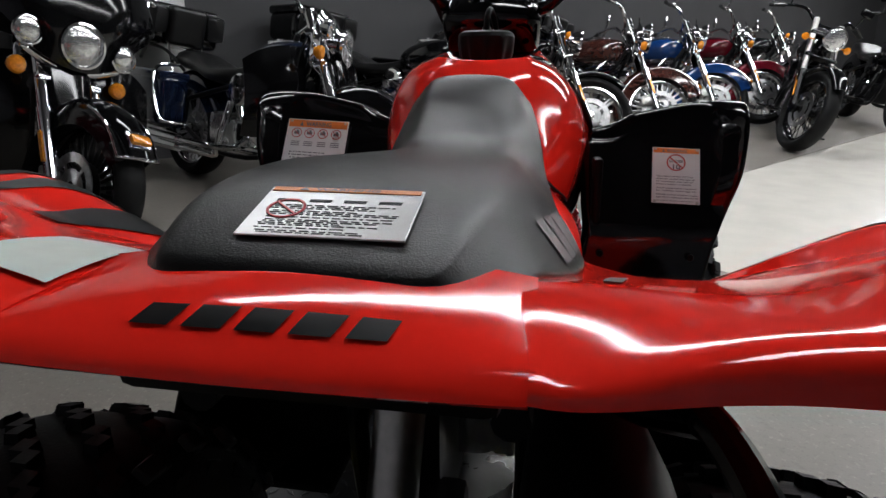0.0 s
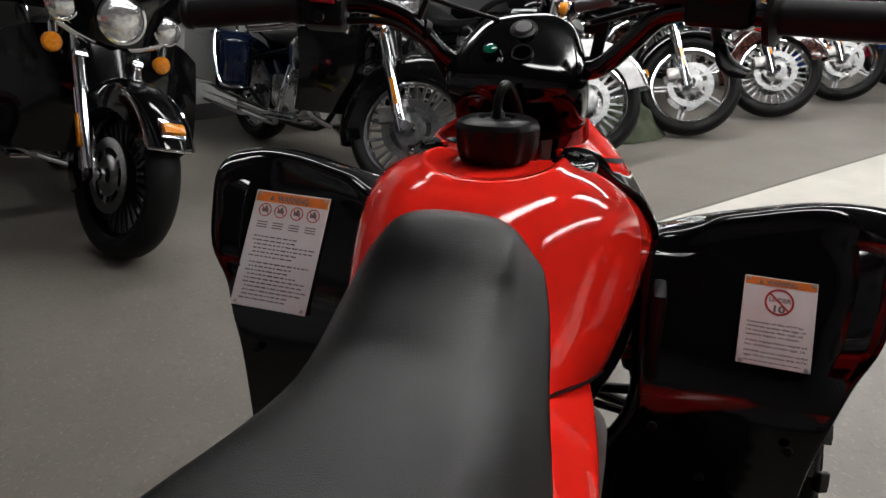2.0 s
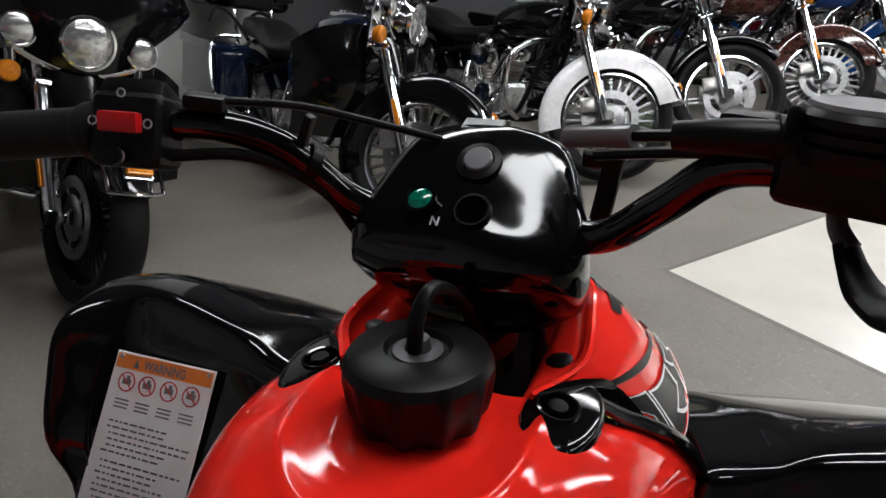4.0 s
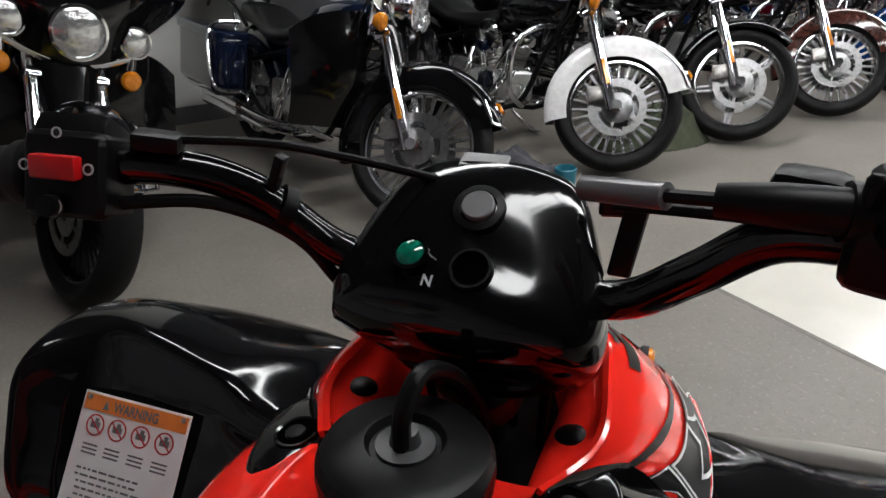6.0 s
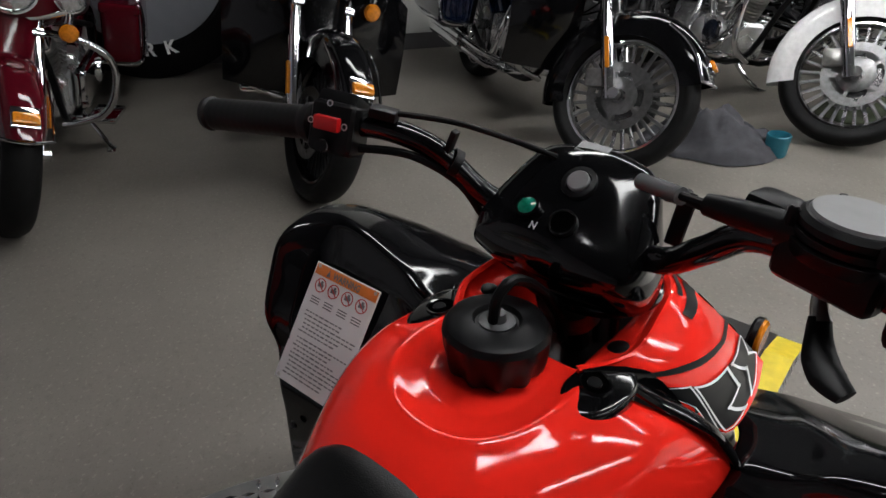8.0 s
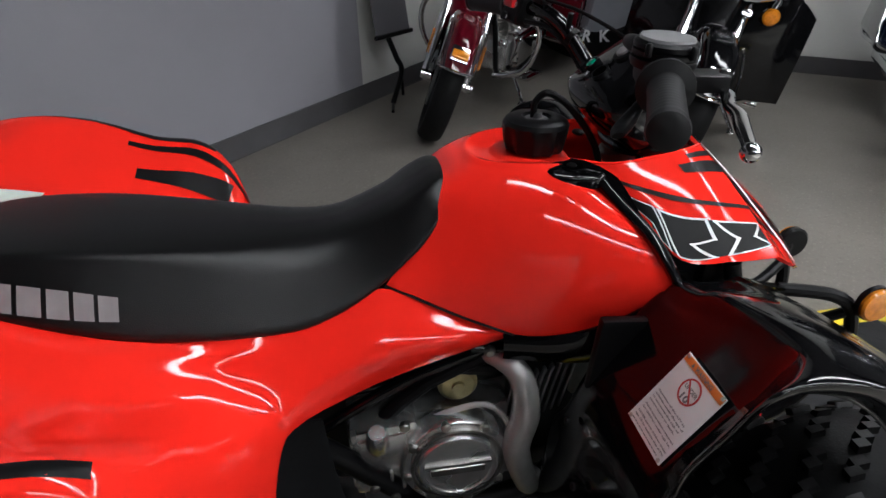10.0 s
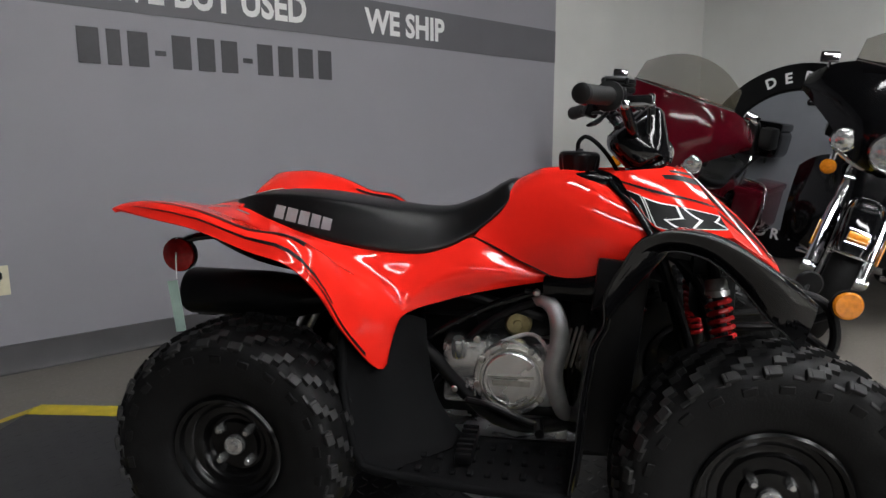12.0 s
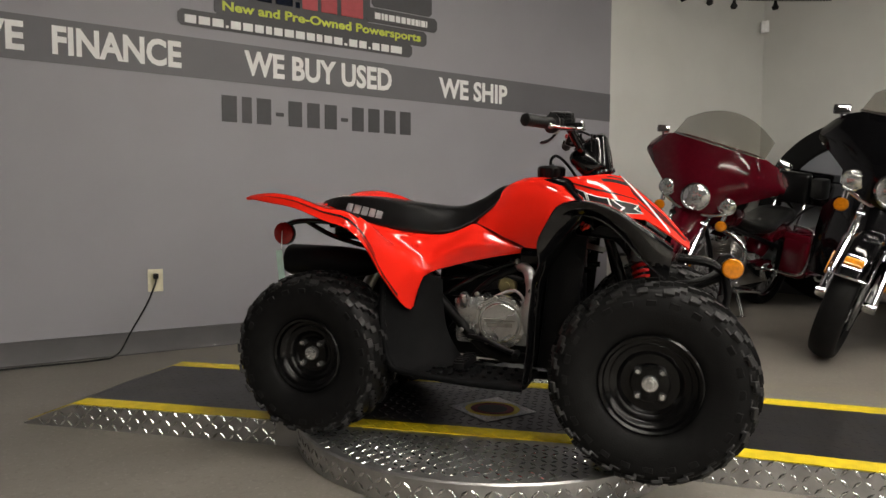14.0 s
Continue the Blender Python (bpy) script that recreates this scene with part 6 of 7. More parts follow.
def motorcycle(front, heading, lean, steer_deg, paint, label, style="wire", fairing=False, lowers=False, bags=False, fender="full", guard_bar=True, dark=False, lamps=True, screen=False, fender_paint=None, small=False, pack=False, backrest=False):
    """front: where the front tyre stands; heading in degrees from the world's x axis."""
    h = radians(heading)
    R = 0.325 if not small else 0.33
    base = Vector((front[0], front[1], 0)) - 1.62 * Vector((math.cos(h), math.sin(h), 0))
    m = Matrix.Translation(base) @ rot(0, 0, heading - 90) @ rot(0, -lean, 0)
    b = thing("motorcycle", label, "motorcycle", "motorcycles along the wall", m)
    S = Matrix.Translation(HEAD) @ Matrix.Rotation(radians(steer_deg), 4, AXIS) @ Matrix.Translation(-HEAD)
    I = Matrix()
    metal = M_BLK if dark else M_CHROME

    def fpart(name, bm, mt, lab=""):
        o = part(name, bm, mt, b, lab)
        o.matrix_basis = S
        return o

    bike_wheel(b, S, 1.62, R, 0.062, style)
    bike_wheel(b, I, 0.0, R, 0.078, "slot" if style != "wire" else "wire", discs=False)
    # fork
    for s in (1, -1):
        bm = bmesh.new()
        tube(bm, [(s * .112, 1.215, 1.02), (s * .112, 1.45, .575)], .0235, 14)
        f = fpart("fork_leg", bm, M_CHROME if not dark else M_STEEL, "polished fork tube")
        bm = bmesh.new()
        tube(bm, [(s * .112, 1.43, .615), (s * .112, 1.60, .295)], [.031, .029], 14)
        lathe(bm, [(0, -.03), (.024, -.03), (.024, .03), (0, .03)], pose(s * .112, 1.615, R, 0, 90, 0), 14)
        part("slider", bm, metal, f, "polished lower fork leg" if not dark else "black lower fork leg")
        bm = bmesh.new()
        box(bm, (s * .146, 1.515, .47), (.006, .020, .13), rot(28), 0.002, 1)
        part("side_reflector", bm, M_AMBER, f, "amber side reflector")
        bm = bmesh.new()
        box(bm, (s * .092, 1.50, .36), (.035, .09, .08), rot(20), 0.012)
        part("caliper", bm, M_STEEL if not dark else M_BLKM, f, "brake caliper")
    bm = bmesh.new()
    for c, dz in (((0, 1.27, .905), .035), ((0, 1.36, .735), .035)):
        box(bm, c, (.27, .075, dz), rot(28), 0.01)
    fpart("fork_yoke", bm, metal)
    # front mudguard
    bm = bmesh.new()
    a0, a1 = {"full": (29, 205), "short": (38, 150), "thin": (55, 170)}[fender]
    arc_sheet(bm, 1.62, R, R + 0.035, a0, a1, 0.085 if fender == "full" else 0.07, 0.105 if fender == "full" else 0.03)
    g = fpart("front_fender", bm, fender_paint or paint, "painted front mudguard")
    if fender == "full":
        bm = bmesh.new()
        for s in (1, -1):
            tube(bm, [(s * .088, 1.62 + (R + .02) * math.cos(radians(a)), R + (R + .02) * math.sin(radians(a))) for a in (30, 46, 62, 78)], .0055, 8, 3, 1.4)
        tube(bm, [(-.088, 1.62 + (R + .02) * math.cos(radians(30)), R + (R + .02) * math.sin(radians(30))), (0, 1.62 + (R + .06) * math.cos(radians(28)), R + (R + .05) * math.sin(radians(28))), (.088, 1.62 + (R + .02) * math.cos(radians(30)), R + (R + .02) * math.sin(radians(30)))], .006, 8, 4)
        part("fender_rail", bm, M_CHROME, g, "chrome trim rail")
        bm = bmesh.new()
        def tip(d, a):
            return (0, 1.62 + (R + d) * math.cos(radians(a)), R + (R + d) * math.sin(radians(a)))
        box(bm, tip(.058, 40), (.084, .044, .024), rot(-46), 0.010, 2)
        part("fender_lamp", bm, M_AMBER, g, "amber lamp on the mudguard tip")
        bm = bmesh.new()
        box(bm, tip(.044, 41), (.090, .080, .022), rot(-46), 0.008, 2)
        part("lamp_bezel", bm, M_CHROME, g)
    # lamps, indicators
    lamp_o = lamp(b, S @ pose(0, 1.43, .905), .088)
    if lamps:
        for s in (1, -1):
            lamp(b, S @ pose(s * .205, 1.40, .905), .054, "spot_lamp", "chrome spot lamp")
            bm = bmesh.new()
            lathe(bm, [(0, -.03), (.022, -.03), (.036, -.01), (.037, .006), (.030, .016), (0, .022)], pose(s * .215, 1.38, .765) @ rot(-90), 20)
            fpart("indicator", bm, M_AMBER, "amber turn signal")
        bm = bmesh.new()
        tube(bm, [(-.21, 1.375, .80), (-.205, 1.37, .845), (-.12, 1.375, .815), (0, 1.38, .79), (.12, 1.375, .815), (.205, 1.37, .845), (.21, 1.375, .80)], .012, 10, 5, 1.4)
        fpart("lamp_bar", bm, M_CHROME, "chrome lamp bar")
    else:
        for s in (1, -1):
            bm = bmesh.new()
            lathe(bm, [(0, -.025), (.018, -.025), (.028, -.008), (.029, .004), (0, .016)], pose(s * .19, 1.34, .86) @ rot(-90), 18)
            tube(bm, [(s * .10, 1.32, .86), (s * .19, 1.32, .86)], .007, 8)
            fpart("indicator", bm, M_AMBER, "amber turn signal")
    if not fairing and lamps:
        bm = bmesh.new()
        G = [[(x * k, 1.30 + .09 * (1 - abs(x) / .17) * kk, z) for x in (-.17, -.12, 0, .12, .17)] for z, k, kk in ((1.04, .75, .4), (.98, 1, .9), (.90, 1.05, 1.1), (.80, .95, .9), (.72, .8, .5))]
        sheet(bm, dense(G, 3, 3), .008)
        fpart("headlamp_nacelle", bm, M_CHROME if not dark else M_BLK, "polished headlamp nacelle")
    # fairing shaped like a wing, with short screen
    if fairing:
        X = (0, .13, .27, .39, .47)
        TOPZ, BOTZ, YM = (1.275, 1.275, 1.262, 1.215, 1.14), (.80, .83, .945, 1.03, 1.08), (1.455, 1.445, 1.39, 1.31, 1.22)
        G = []
        for q in (0, .2, .45, .7, 1):
            row = []
            for s in range(-4, 5):
                k = abs(s)
                z = TOPZ[k] + (BOTZ[k] - TOPZ[k]) * q
                y = YM[k] - .10 * (1 - q) ** 1.6 - .05 * q ** 3
                row.append((math.copysign(X[k], s) if s else 0, y, z))
            G.append(row)
        bm = bmesh.new()
        sheet(bm, dense(G, 5, 4), .012)
        fa = fpart("fairing", bm, paint, "painted batwing fairing")
        bm = bmesh.new()
        G = [[(x, 1.352 + .05 * (1 - (x / .31) ** 2) - .22 * q, 1.262 + .23 * q * (1 - .55 * (x / .31) ** 2)) for x in (-.30, -.2, -.1, 0, .1, .2, .30)] for q in (0, .4, .8, 1)]
        sheet(bm, dense(G, 3, 3), .004)
        w = part("windscreen", bm, M_SCREEN, fa, "low smoked windscreen")
        w.visible_shadow = False
        bm = bmesh.new()
        tube(bm, [(x, 1.362 + .05 * (1 - (x / .31) ** 2), 1.264) for x in (-.30, -.2, -.1, 0, .1, .2, .30)], .006, 8, 3)
        part("screen_trim", bm, M_CHROME, fa)
        bm = bmesh.new()
        box(bm, (0, 1.20, 1.06), (.60, .12, .34), rot(-15), 0.03)
        part("dashboard", bm, M_BLKM, fa, "black inner dashboard")
        for s in (1, -1):
            bm = bmesh.new()
            tube(bm, [(s * .39, 1.23, 1.18), (s * .41, 1.20, 1.235)], .008, 8)
            box(bm, (s * .415, 1.195, 1.255), (.09, .03, .055), rot(10, s * 12, 0), .014)
            part("mirror", bm, M_CHROME, fa, "chrome mirror")
    else:
        for s in (1, -1):
            bm = bmesh.new()
            tube(bm, [(s * .30, 1.06, 1.06), (s * .32, 1.08, 1.16)], .006, 8)
            box(bm, (s * .33, 1.08, 1.19), (.11, .025, .065), rot(10, s * 12, 0), .016)
            fpart("mirror", bm, metal, "oval mirror")
    if lamps:
        bm = bmesh.new()
        G = [[(x * k, 1.30 + .06 * (1 - (x / .12) ** 2) + (.86 - z) * .40, z) for x in (-.12, -.07, 0, .07, .12)] for z, k in ((.86, 1.0), (.78, 1.0), (.68, .9), (.60, .8))]
        sheet(bm, dense(G, 3, 3), .02)
        fpart("fork_cover", bm, M_BLK if not fairing else paint, "smooth cover between the fork legs")
    # handlebar
    bm = bmesh.new()
    tube(bm, [(-.42, .97, 1.02), (-.34, 1.01, 1.05), (-.20, 1.13, 1.07), (-.10, 1.20, .99), (0, 1.205, .98), (.10, 1.20, .99), (.20, 1.13, 1.07), (.34, 1.01, 1.05), (.42, .97, 1.02)], .0125, 10, 4)
    hb = fpart("handlebar", bm, metal, "polished handlebar")
    for s in (1, -1):
        bm = bmesh.new()
        tube(bm, [(s * .43, .965, 1.017), (s * .32, 1.02, 1.052)], .018, 12)
        part("grip", bm, M_GRIP, hb, "black rubber grip")
        bm = bmesh.new()
        tube(bm, [(s * .28, 1.07, 1.065), (s * .34, 1.07, 1.05), (s * .42, 1.03, 1.02)], .008, 8, 4)
        part("lever", bm, metal, hb)
    # tank, seat, rear mudguard
    bm = bmesh.new()
    Rg = []
    for y, hw, zt, zb in ((.70, .045, .79, .73), (.74, .09, .82, .70), (.84, .135, .865, .675), (.98, .155, .895, .67), (1.10, .145, .90, .68), (1.20, .11, .885, .70), (1.255, .05, .85, .75)):
        c, hh = (zt + zb) / 2, (zt - zb) / 2
        Rg.append([Vector((hw * math.copysign(abs(math.cos(a)) ** .8, math.cos(a)), y, c + hh * math.copysign(abs(math.sin(a)) ** .8, math.sin(a)))) for a in (2 * math.pi * k / 20 for k in range(20))])
    cols = [spline([r[i] for r in Rg], 3) for i in range(20)]
    rings(bm, [[c[k] for c in cols] for k in range(len(cols[0]))])
    bmesh.ops.recalc_face_normals(bm, faces=bm.faces[:])
    tk = part("fuel_tank", bm, paint, b, "painted teardrop tank", 60)
    bm = bmesh.new()
    box(bm, (0, .98, .893), (.085, .26, .022), None, 0.009)
    lathe(bm, [(0, 0), (.036, 0), (.036, .012), (.02, .018), (0, .018)], pose(.0, .94, .90), 20)
    part("tank_console", bm, M_CHROME, tk)
    bm = bmesh.new()
    Rg = []
    for y, hw, zt, zb in ((-.16, .06, .80, .76), (-.10, .11, .835, .72), (.08, .13, .83, .70), (.20, .14, .79, .68), (.36, .165, .735, .64), (.52, .155, .73, .63), (.66, .11, .745, .65), (.76, .06, .775, .70)):
        c, hh = (zt + zb) / 2, (zt - zb) / 2
        Rg.append([Vector((hw * math.copysign(abs(math.cos(a)) ** .6, math.cos(a)), y, c + hh * math.copysign(abs(math.sin(a)) ** .6, math.sin(a)))) for a in (2 * math.pi * k / 16 for k in range(16))])
    cols = [spline([r[i] for r in Rg], 3) for i in range(16)]
    rings(bm, [[c[k] for c in cols] for k in range(len(cols[0]))])
    bmesh.ops.recalc_face_normals(bm, faces=bm.faces[:])
    part("seat", bm, M_SEAT, b, "black two-step leather seat", 60)
    bm = bmesh.new()
    arc_sheet(bm, 0, R, R + .05, -8 + 30, 200, .10, .10)
    rf = part("rear_fender", bm, paint, b, "painted rear mudguard")
    bm = bmesh.new()
    box(bm, (0, -.335, .46), (.09, .03, .06), rot(-20), .01)
    part("tail_lamp", bm, M_REDL, rf, "red tail lamp")
    # engine: crankcase, two finned cylinders in a V, air cleaner, covers, pipes
    bm = bmesh.new()
    box(bm, (0, .72, .33), (.24, .42, .20), None, .045, 3)
    box(bm, (0, .46, .36), (.22, .24, .20), None, .04, 3)
    e = part("engine", bm, M_ALU if not dark else M_BLKM, b, "v-twin engine block")
    for s, y0 in ((1, .80), (-1, .66)):
        bm = bmesh.new()
        d = Vector((0, s * math.sin(radians(22.5)), math.cos(radians(22.5))))
        prof = [(0, 0), (.062, 0)]
        for k in range(8):
            h = .02 + k * .019
            prof += [(.062, h - .004), (.080, h - .003), (.080, h + .003), (.062, h + .004)]
        lathe(bm, prof + [(.062, .18), (0, .18)], Matrix.Translation((0, y0, .42)) @ rot(-22.5 * s), 18)
        part("cylinder", bm, M_STEEL if not dark else M_BLKM, e, "finned cylinder")
        bm = bmesh.new()
        c = Vector((0, y0, .42)) + d * .205
        box(bm, c, (.13, .125, .06), rot(-22.5 * s), .018, 2)
        part("rocker_cover", bm, metal, e, "polished rocker cover")
        bm = bmesh.new()
        for dx in (0, .03):
            tube(bm, [(.095, y0 - s * .03 + dx, .40), Vector((.075, y0 + dx, .42)) + d * .17], .0095, 8)
        part("pushrod_tube", bm, M_CHROME, e)
    bm = bmesh.new()
    lathe(bm, [(0, 0), (.085, 0), (.098, .012), (.098, .045), (.085, .058), (.05, .062), (0, .062)], pose(.10, .73, .60, 0, 90, 0), 32)
    part("air_cleaner", bm, metal, e, "round air cleaner cover")
    bm = bmesh.new()
    lathe(bm, [(0, 0), (.075, 0), (.072, .02), (0, .026)], pose(.12, .76, .34, 0, 90, 0), 28)
    part("cam_cover", bm, M_CHROME, e, "round polished cam cover")
    bm = bmesh.new()
    P = [(-.15, .38, .35), (-.15, .76, .35)]
    box(bm, (-.155, .57, .35), (.06, .52, .19), None, .028, 3)
    lathe(bm, [(0, 0), (.07, 0), (.066, .016), (0, .02)], pose(-.185, .38, .35, 0, -90, 0), 24)
    part("primary_cover", bm, M_CHROME if not dark else M_BLKM, e, "polished primary case")
    for s in (1, -1):
        bm = bmesh.new()
        z = .24 if s > 0 else .19
        tube(bm, [(.10, .90 if s > 0 else .58, .52), (.15, .93 if s > 0 else .60, .40), (.17, .80 if s > 0 else .55, z + .03), (.18, .50, z), (.185, .10, z + .01), (.19, -.05, z + .015)], .022, 12, 4)
        tube(bm, [(.19, .12, z + .01), (.195, -.42, z + .03)], [.036, .042], 16)
        part("exhaust_pipe", bm, M_CHROME if not dark else M_BLKM, e, "long chrome exhaust")
    # frame, boards, stand
    bm = bmesh.new()
    for s in (1, -1):
        tube(bm, [(s * .03, 1.27, .80), (s * .09, 1.16, .55), (s * .12, 1.02, .25), (s * .12, .60, .20), (s * .12, .30, .24), (s * .10, .05, .32)], .016, 10, 4)
        tube(bm, [(s * .03, 1.25, .86), (s * .07, .95, .70), (s * .09, .45, .60), (s * .12, .10, .52), (s * .11, -.10, .50)], .016, 10, 4)
        tube(bm, [(s * .11, .02, .335), (s * .125, .10, .58)], .018, 10)
    part("frame", bm, M_BLKM, b, "black steel frame")
    for s in (1, -1):
        bm = bmesh.new()
        box(bm, (s * .27, .92, .27), (.13, .30, .022), rot(4, 0, s * 4), .008)
        tube(bm, [(s * .12, .92, .24), (s * .27, .92, .255)], .011, 8)
        part("foot_board", bm, metal, b, "rubber-topped foot board")
    bm = bmesh.new()
    tube(bm, [(-.13, .70, .20), (-.22, .76, .10), (-.27, .82, .055)], .012, 10, 3)
    box(bm, (-.275, .83, .05), (.05, .09, .012), None, .004)
    part("side_stand", bm, M_CHROME if not dark else M_BLKM, b, "side stand, folded out")
    for k in range(4):
        bm = bmesh.new()
        tube(bm, [(.05 - .03 * k, 1.25, .95), (.16 - .09 * k, 1.33, .80 - .02 * k), (.10 - .05 * k, 1.20, .62), (.06, 1.05, .55)], .005, 7, 4)
        part("cable", bm, M_BLKM, b, "black cable")
    if guard_bar:
        bm = bmesh.new()
        for s in (1, -1):
            tube(bm, [(s * .05, 1.20, .70), (s * .22, 1.20, .68), (s * .34, 1.18, .60), (s * .35, 1.17, .46), (s * .28, 1.13, .33), (s * .11, 1.06, .25)], .016, 12, 4)
        part("engine_guard", bm, metal, b, "tubular engine guard")
    if lowers:
        for s in (1, -1):
            bm = bmesh.new()
            G = [[(s * (.10 + .27 * f), 1.235 - .10 * f ** 2 + .05 * math.sin(math.pi * q) * (1 - .4 * f), .84 - (.10 * f ** 3) - q * (.48 - .10 * f ** 3)) for f in (0, .25, .5, .75, 1)] for q in (0, .25, .5, .75, 1)]
            sheet(bm, dense(G, 4, 4), .05, flip=(s < 0))
            part("leg_shield", bm, M_BLK, b, "gloss black leg shield", 50)
    if bags:
        for s in (1, -1):
            bm = bmesh.new()
            box(bm, (s * .285, -.08, .50), (.20, .62, .34), rot(-3), .055, 4)
            box(bm, (s * .285, -.08, .655), (.21, .63, .06), rot(-3), .025, 3)
            bg = part("saddlebag", bm, paint if not isinstance(paint, str) else M_BLK, b, "hard saddlebag in body colour")
            bm = bmesh.new()
            tube(bm, [(s * .20, .28, .36), (s * .36, .27, .36), (s * .40, .24, .42), (s * .40, .18, .60), (s * .36, .16, .70), (s * .22, .16, .72)], .011, 10, 4)
            tube(bm, [(s * .36, .25, .36), (s * .39, -.10, .345), (s * .36, -.36, .36)], .010, 10, 4)
            part("bag_guard", bm, M_CHROME, bg, "chrome bag guard rail")
    if backrest or pack:
        bm = bmesh.new()
        box(bm, (0, -.20, 1.00), (.26, .09, .26), rot(-12), .035, 3)
        br = part("backrest", bm, M_SEAT, b, "black padded passenger backrest", 60)
        bm = bmesh.new()
        for s in (1, -1):
            tube(bm, [(s * .12, -.10, .62), (s * .12, -.20, .84), (s * .11, -.25, 1.10)], .010, 8, 4)
        part("backrest_stay", bm, metal, br)
    if pack:
        bm = bmesh.new()
        box(bm, (0, -.44, .98), (.56, .40, .22), None, .07, 4)
        tp = part("luggage_box", bm, M_BLK, b, "rounded black luggage box", 60)
        bm = bmesh.new()
        box(bm, (0, -.45, 1.11), (.54, .40, .07), None, .03, 3)
        part("lid", bm, M_BLK, tp)
        bm = bmesh.new()
        for s in (1, -1):
            tube(bm, [(s * .12, -.62, .78), (s * .14, -.45, .86), (s * .13, -.20, .82), (s * .11, .0, .70)], .012, 8, 4)
            box(bm, (s * .21, -.19, 1.02), (.12, .10, .17), rot(-10, 0, s * 20), .03, 2)
        part("speaker_pod", bm, M_SEAT, tp, "padded side pods and carrier rails")
    return b


FX = -1.80
motorcycle((FX + .09, .755), 8, 11, 22, M_MARN, "maroon touring motorcycle with batwing fairing, parked by the wall", "dark", fairing=True, bags=True, pack=True)
motorcycle((FX + .065, 1.95), 4, 11, 16, M_BLK, "black touring motorcycle with fairing and three headlamps", "dark", fairing=True, lowers=True, bags=True, pack=True)
motorcycle((FX + .06, 3.26), 8, 10, 38, M_NAVY, "dark navy touring motorcycle with saddlebags and chrome trim", "slot", lowers=True, bags=True, pack=True, fender_paint=M_BLK)
motorcycle((FX + .04, 4.43), 8, 9, 40, M_BLK, "black cruiser motorcycle with a white front mudguard", "slot", fender_paint=M_WPAINT, bags=True, pack=True)
motorcycle((FX + .02, 5.40), 8, 9, 38, M_BLK, "black cruiser motorcycle with five-spoke front wheel", "five", fender="thin", lamps=False, guard_bar=True, bags=True)
motorcycle((FX, 6.38), 8, 9, 36, M_BROWN, "brown cruiser motorcycle with spoked wheels and saddlebags", "slot", bags=True, pack=True)
motorcycle((FX - .05, 7.42), 8, 9, 34, M_BLUE, "blue cruiser motorcycle with chrome forks", "five", fender="full", bags=True, pack=True)
motorcycle((FX - .10, 8.55), 8, 9, 34, M_MARN, "dark red cruiser motorcycle with wire wheels", "wire", fender="full", bags=True)
motorcycle((FX - .15, 9.7), 8, 9, 32, M_BLK, "black cruiser motorcycle at the end of the row", "five", fender="thin", lamps=False)
motorcycle((-.93, 7.10), -65, 8, 25, M_BLK, "small black motorcycle with dark forks and orange reflectors", "black", fender="short", lamps=False, dark=True, guard_bar=False, small=True)
motorcycle((-.62, 8.75), -55, 8, 10, M_BLK, "black bobber motorcycle with black wire wheels", "black", fender="thin", lamps=False, dark=True, guard_bar=False, small=True)

# ---- loose things on the floor and wall ----


def heap(name, label, category, c, size, m, seed, rz=0):
    """A crumpled pile of cloth."""
    rng = random.Random(seed)
    n = 26
    G = []
    for i in range(n + 1):
        row = []
        for j in range(n + 1):
            x, y = i / n * 2 - 1, j / n * 2 - 1
            r = math.sqrt(x * x + y * y - x * x * y * y)
            base = max(0.0, 1 - r ** 2.2)
            k = noise.noise(Vector((x * 2.2 + seed, y * 2.2, 0.3))) * .5 + noise.noise(Vector((x * 5 + seed, y * 5, 1.7))) * .22 + abs(noise.noise(Vector((x * 9, y * 3 + seed, 4)))) * .25
            z = base * (0.62 + k) * size[2] + 0.006
            e = 1 + .14 * noise.noise(Vector((math.atan2(y, x) * 1.3, seed, 0)))
            row.append(Vector((x * math.sqrt(1 - y * y / 2) * size[0] / 2 * e, y * math.sqrt(1 - x * x / 2) * size[1] / 2 * e, max(0.006, z))))
        G.append(row)
    bm = bmesh.new()
    sheet(bm, G, 0.005)
    t = tagged(obj(name, bm, m, None, 60), label, category)
    t.matrix_basis = pose(c[0], c[1], 0, 0, 0, rz)
    return t


heap("crumpled_cloth", "crumpled dark grey cloth on the floor between two motorcycles", "cloth", (-1.85, 3.86), (.66, .46, .24), M_CLOTH, 3, 60)
heap("crumpled_cloth", "crumpled dark green cloth on the floor beside a wheel", "cloth", (-2.0, 4.98), (.75, .40, .30), M_CLOTHG, 8, 70)
bottle = thing("plastic_tub", "small teal plastic tub on the floor", "tub", "", pose(-1.68, 4.10, 0))
bm = bmesh.new()
lathe(bm, [(0, 0), (.045, 0), (.05, .01), (.054, .10), (.050, .105), (.048, .10), (.044, .012), (0, .012)], None, 24)
part("body", bm, M_TEAL, bottle)

mat_thing = tagged(obj("floor_mat", slab(0.31, 5.16, 0.0, 2.2, 6.6, 0.007), M_FLOORMAT, None, 0), "flat grey mat on the white floor", "mat")

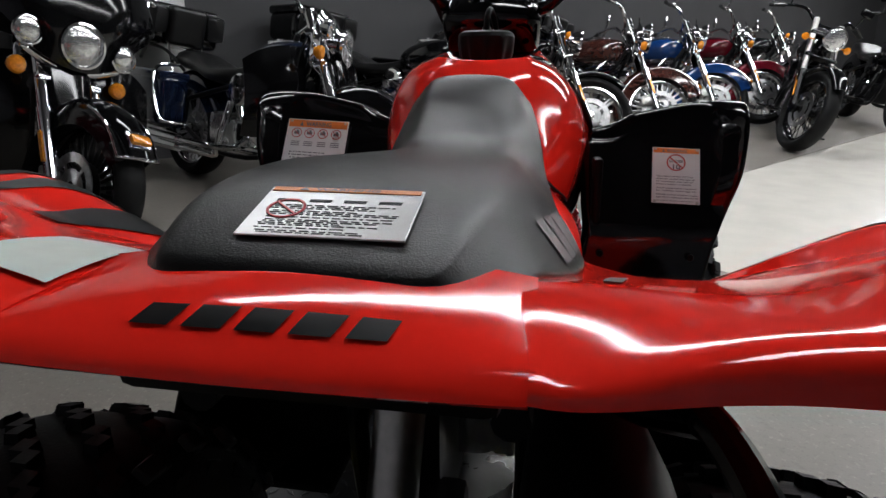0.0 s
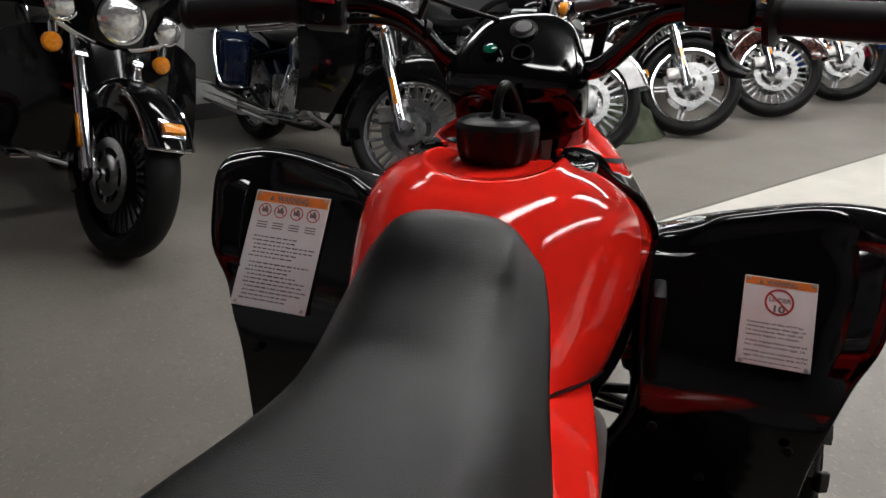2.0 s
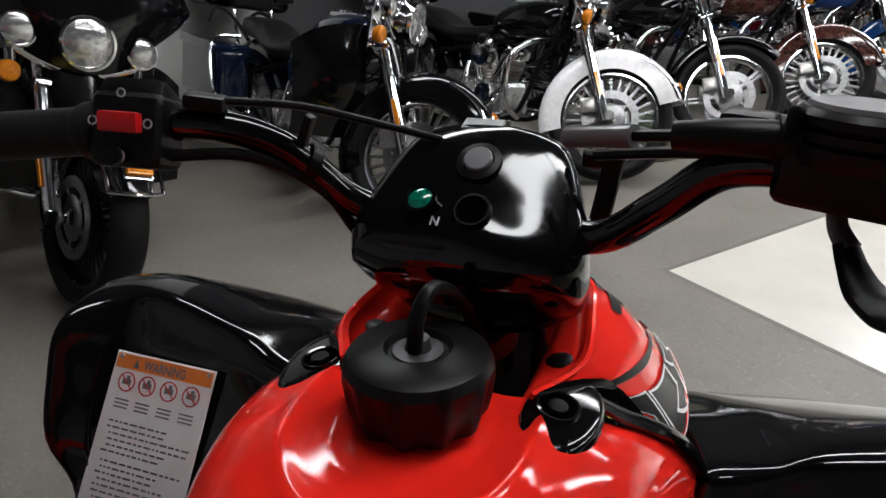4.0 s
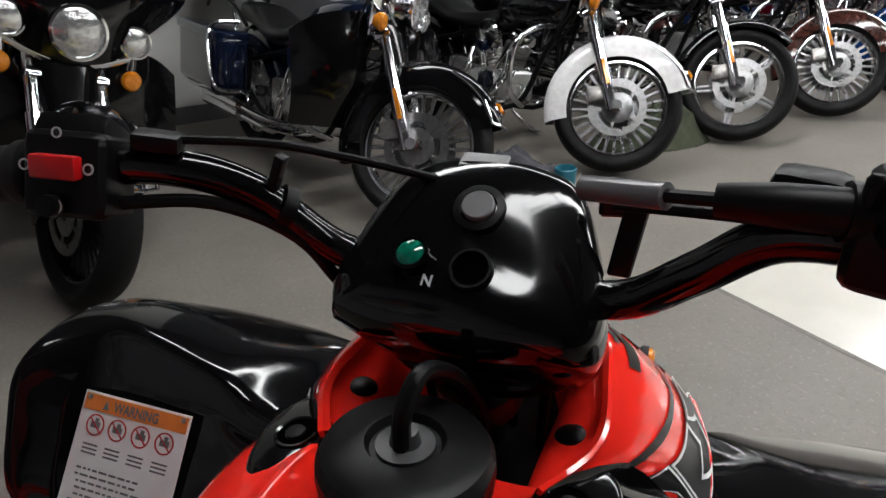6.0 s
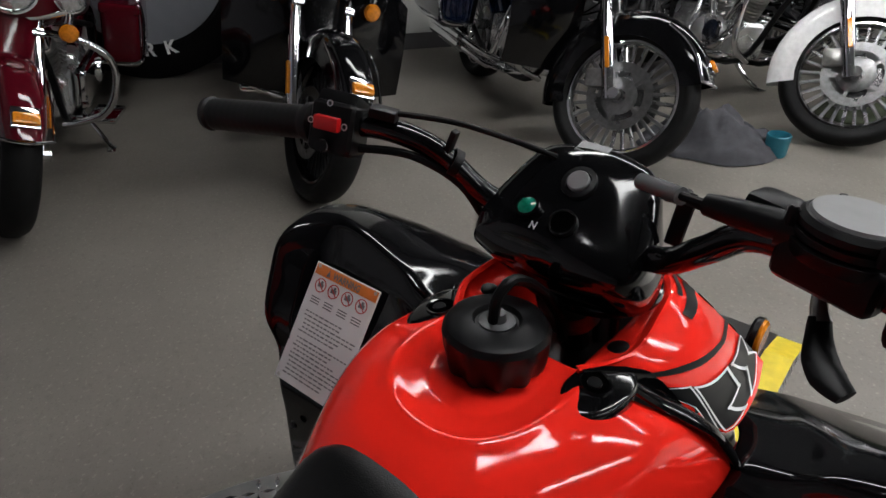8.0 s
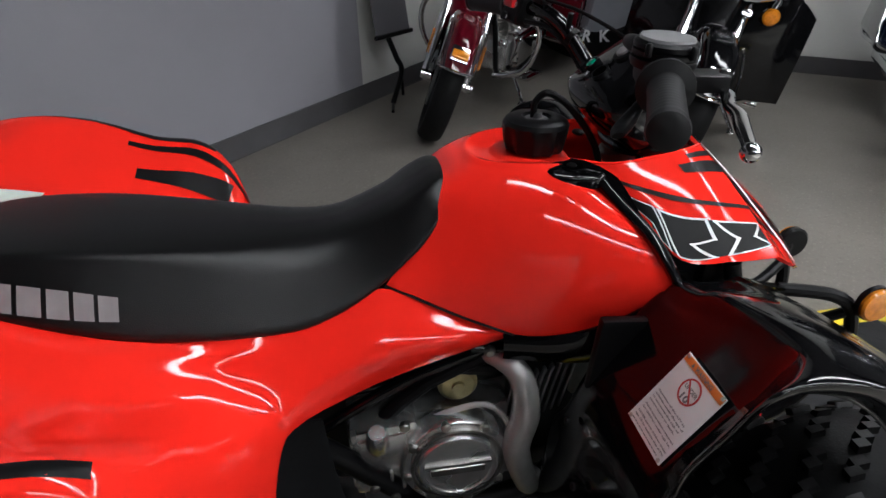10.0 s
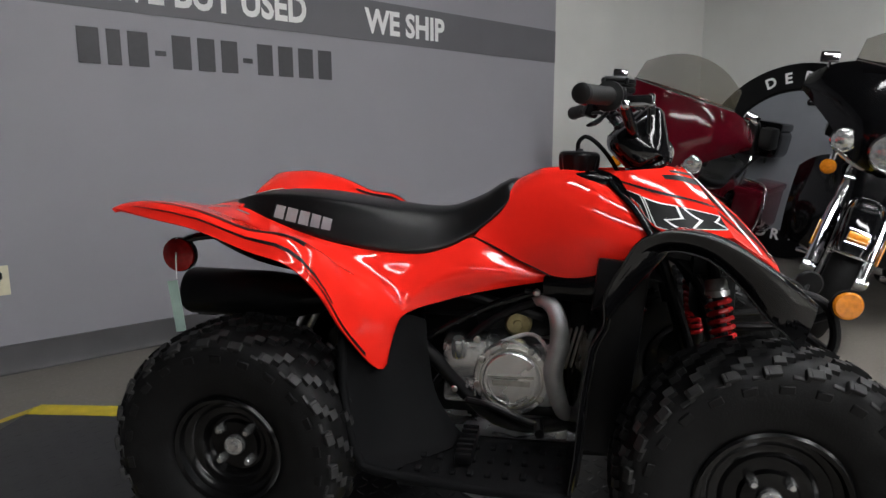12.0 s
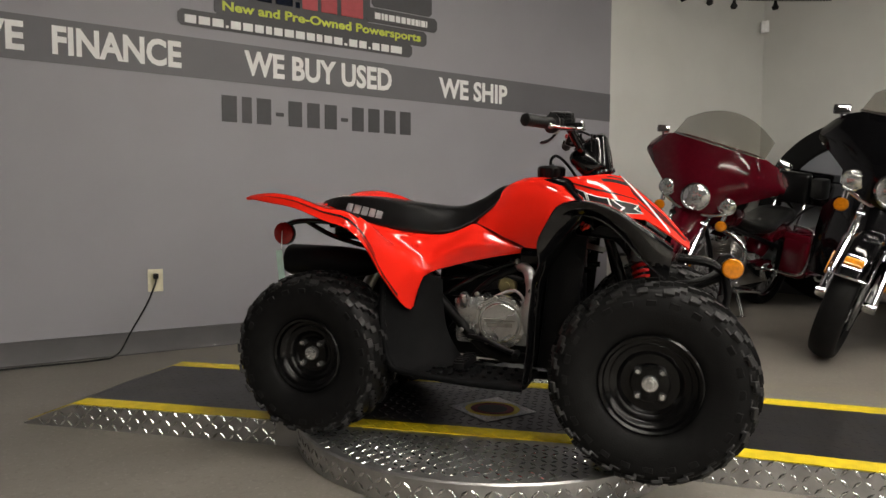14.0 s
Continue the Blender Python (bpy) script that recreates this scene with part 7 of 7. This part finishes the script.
# large round sign that leans in the corner, with letters on its ring
RS = 0.78
disc = thing("round_sign", "large black round sign with white letters, leaning on the wall", "sign", "", Matrix.Translation((-3.93, .92, RS * math.cos(radians(7)) + .005)) @ rot(0, 0, 90) @ rot(90 - 7, 0, 0))
bm = bmesh.new()
lathe(bm, [(0, -.02), (RS, -.02), (RS, .015), (RS - .02, .022), (RS - .20, .022), (RS - .21, .012), (0, .012)], None, 72)
part("board", bm, M_BLKM, disc, "matt black board")
bm = bmesh.new()
lathe(bm, [(0, .013), (RS - .22, .013), (RS - .22, .0145), (0, .0145)], None, 72)
part("centre", bm, mat("sign_grey", (0.20, 0.21, 0.235), rough=0.5, var=0.06, scale=6), disc, "blue-grey centre field")
for k, ch in enumerate("WORK"):
    a = radians(238 + k * 13)
    text_mesh(ch, 0.085, M_TXTW, disc, Matrix.Translation(((RS - .15) * math.cos(a), (RS - .15) * math.sin(a), .0)) @ rot(0, 0, math.degrees(a) + 90), None, .024)
for k, ch in enumerate("DER"):
    a = radians(112 - k * 13)
    text_mesh(ch, 0.085, M_TXTW, disc, Matrix.Translation(((RS - .15) * math.cos(a), (RS - .15) * math.sin(a), .0)) @ rot(0, 0, math.degrees(a) - 90), None, .024)

# string of small black lamps under the ceiling, and a little sensor box in the corner
garland = thing("light_string", "string of small black lamps strung across the corner", "string light", "", None)
P = [(-2.40, .0, 2.66), (-2.8, .20, 2.58), (-3.3, .36, 2.57), (-4.15, .62, 2.64)]
bm = bmesh.new()
tube(bm, P, .004, 6, 6)
part("wire", bm, M_BLKM, garland)
for k in range(5):
    p = spline(P, 6)[2 + k * 3]
    bm = bmesh.new()
    lathe(bm, [(0, 0), (.012, 0), (.016, -.03), (.03, -.055), (.022, -.075), (0, -.08)], Matrix.Translation(p) @ rot(20 * (k % 3 - 1), 25 * (k % 2), 0), 12)
    part("bulb_holder", bm, M_BLKM, garland, "small black lamp")
sensor = thing("sensor_box", "small white sensor box high in the corner", "sensor", "", pose(-4.06, .06, 2.53))
bm = bmesh.new()
box(bm, (0, 0, 0), (.07, .07, .11), rot(0, 0, 45), .012)
part("case", bm, M_WPAINT, sensor)

# thin black folding stand by the wall next to the maroon motorcycle
stand = thing("folding_stand", "thin black folding stand beside the wall, grey sheet above its bar", "stand", "", pose(-2.18, .20, 0))
bm = bmesh.new()
tube(bm, [(.06, 0, .415), (.0, .01, .29), (-.035, .02, .20), (.05, 0, .012)], .017, 8, 4)
tube(bm, [(.19, .0, .437), (-.20, .0, .425)], .014, 8)
tube(bm, [(.05, 0, .012), (.20, .10, .012)], .010, 8)
tube(bm, [(-.035, .02, .20), (-.16, -.06, .012)], .010, 8)
part("leg_frame", bm, M_BLKM, stand)
# thin grey sheet, tilted, above the bar
bm = bmesh.new()
box(bm, (-.005, -.03, .60), (.36, .008, .33), rot(8), .003, 1)
part("board", bm, M_BAND, stand, "plain grey sheet above the bar")
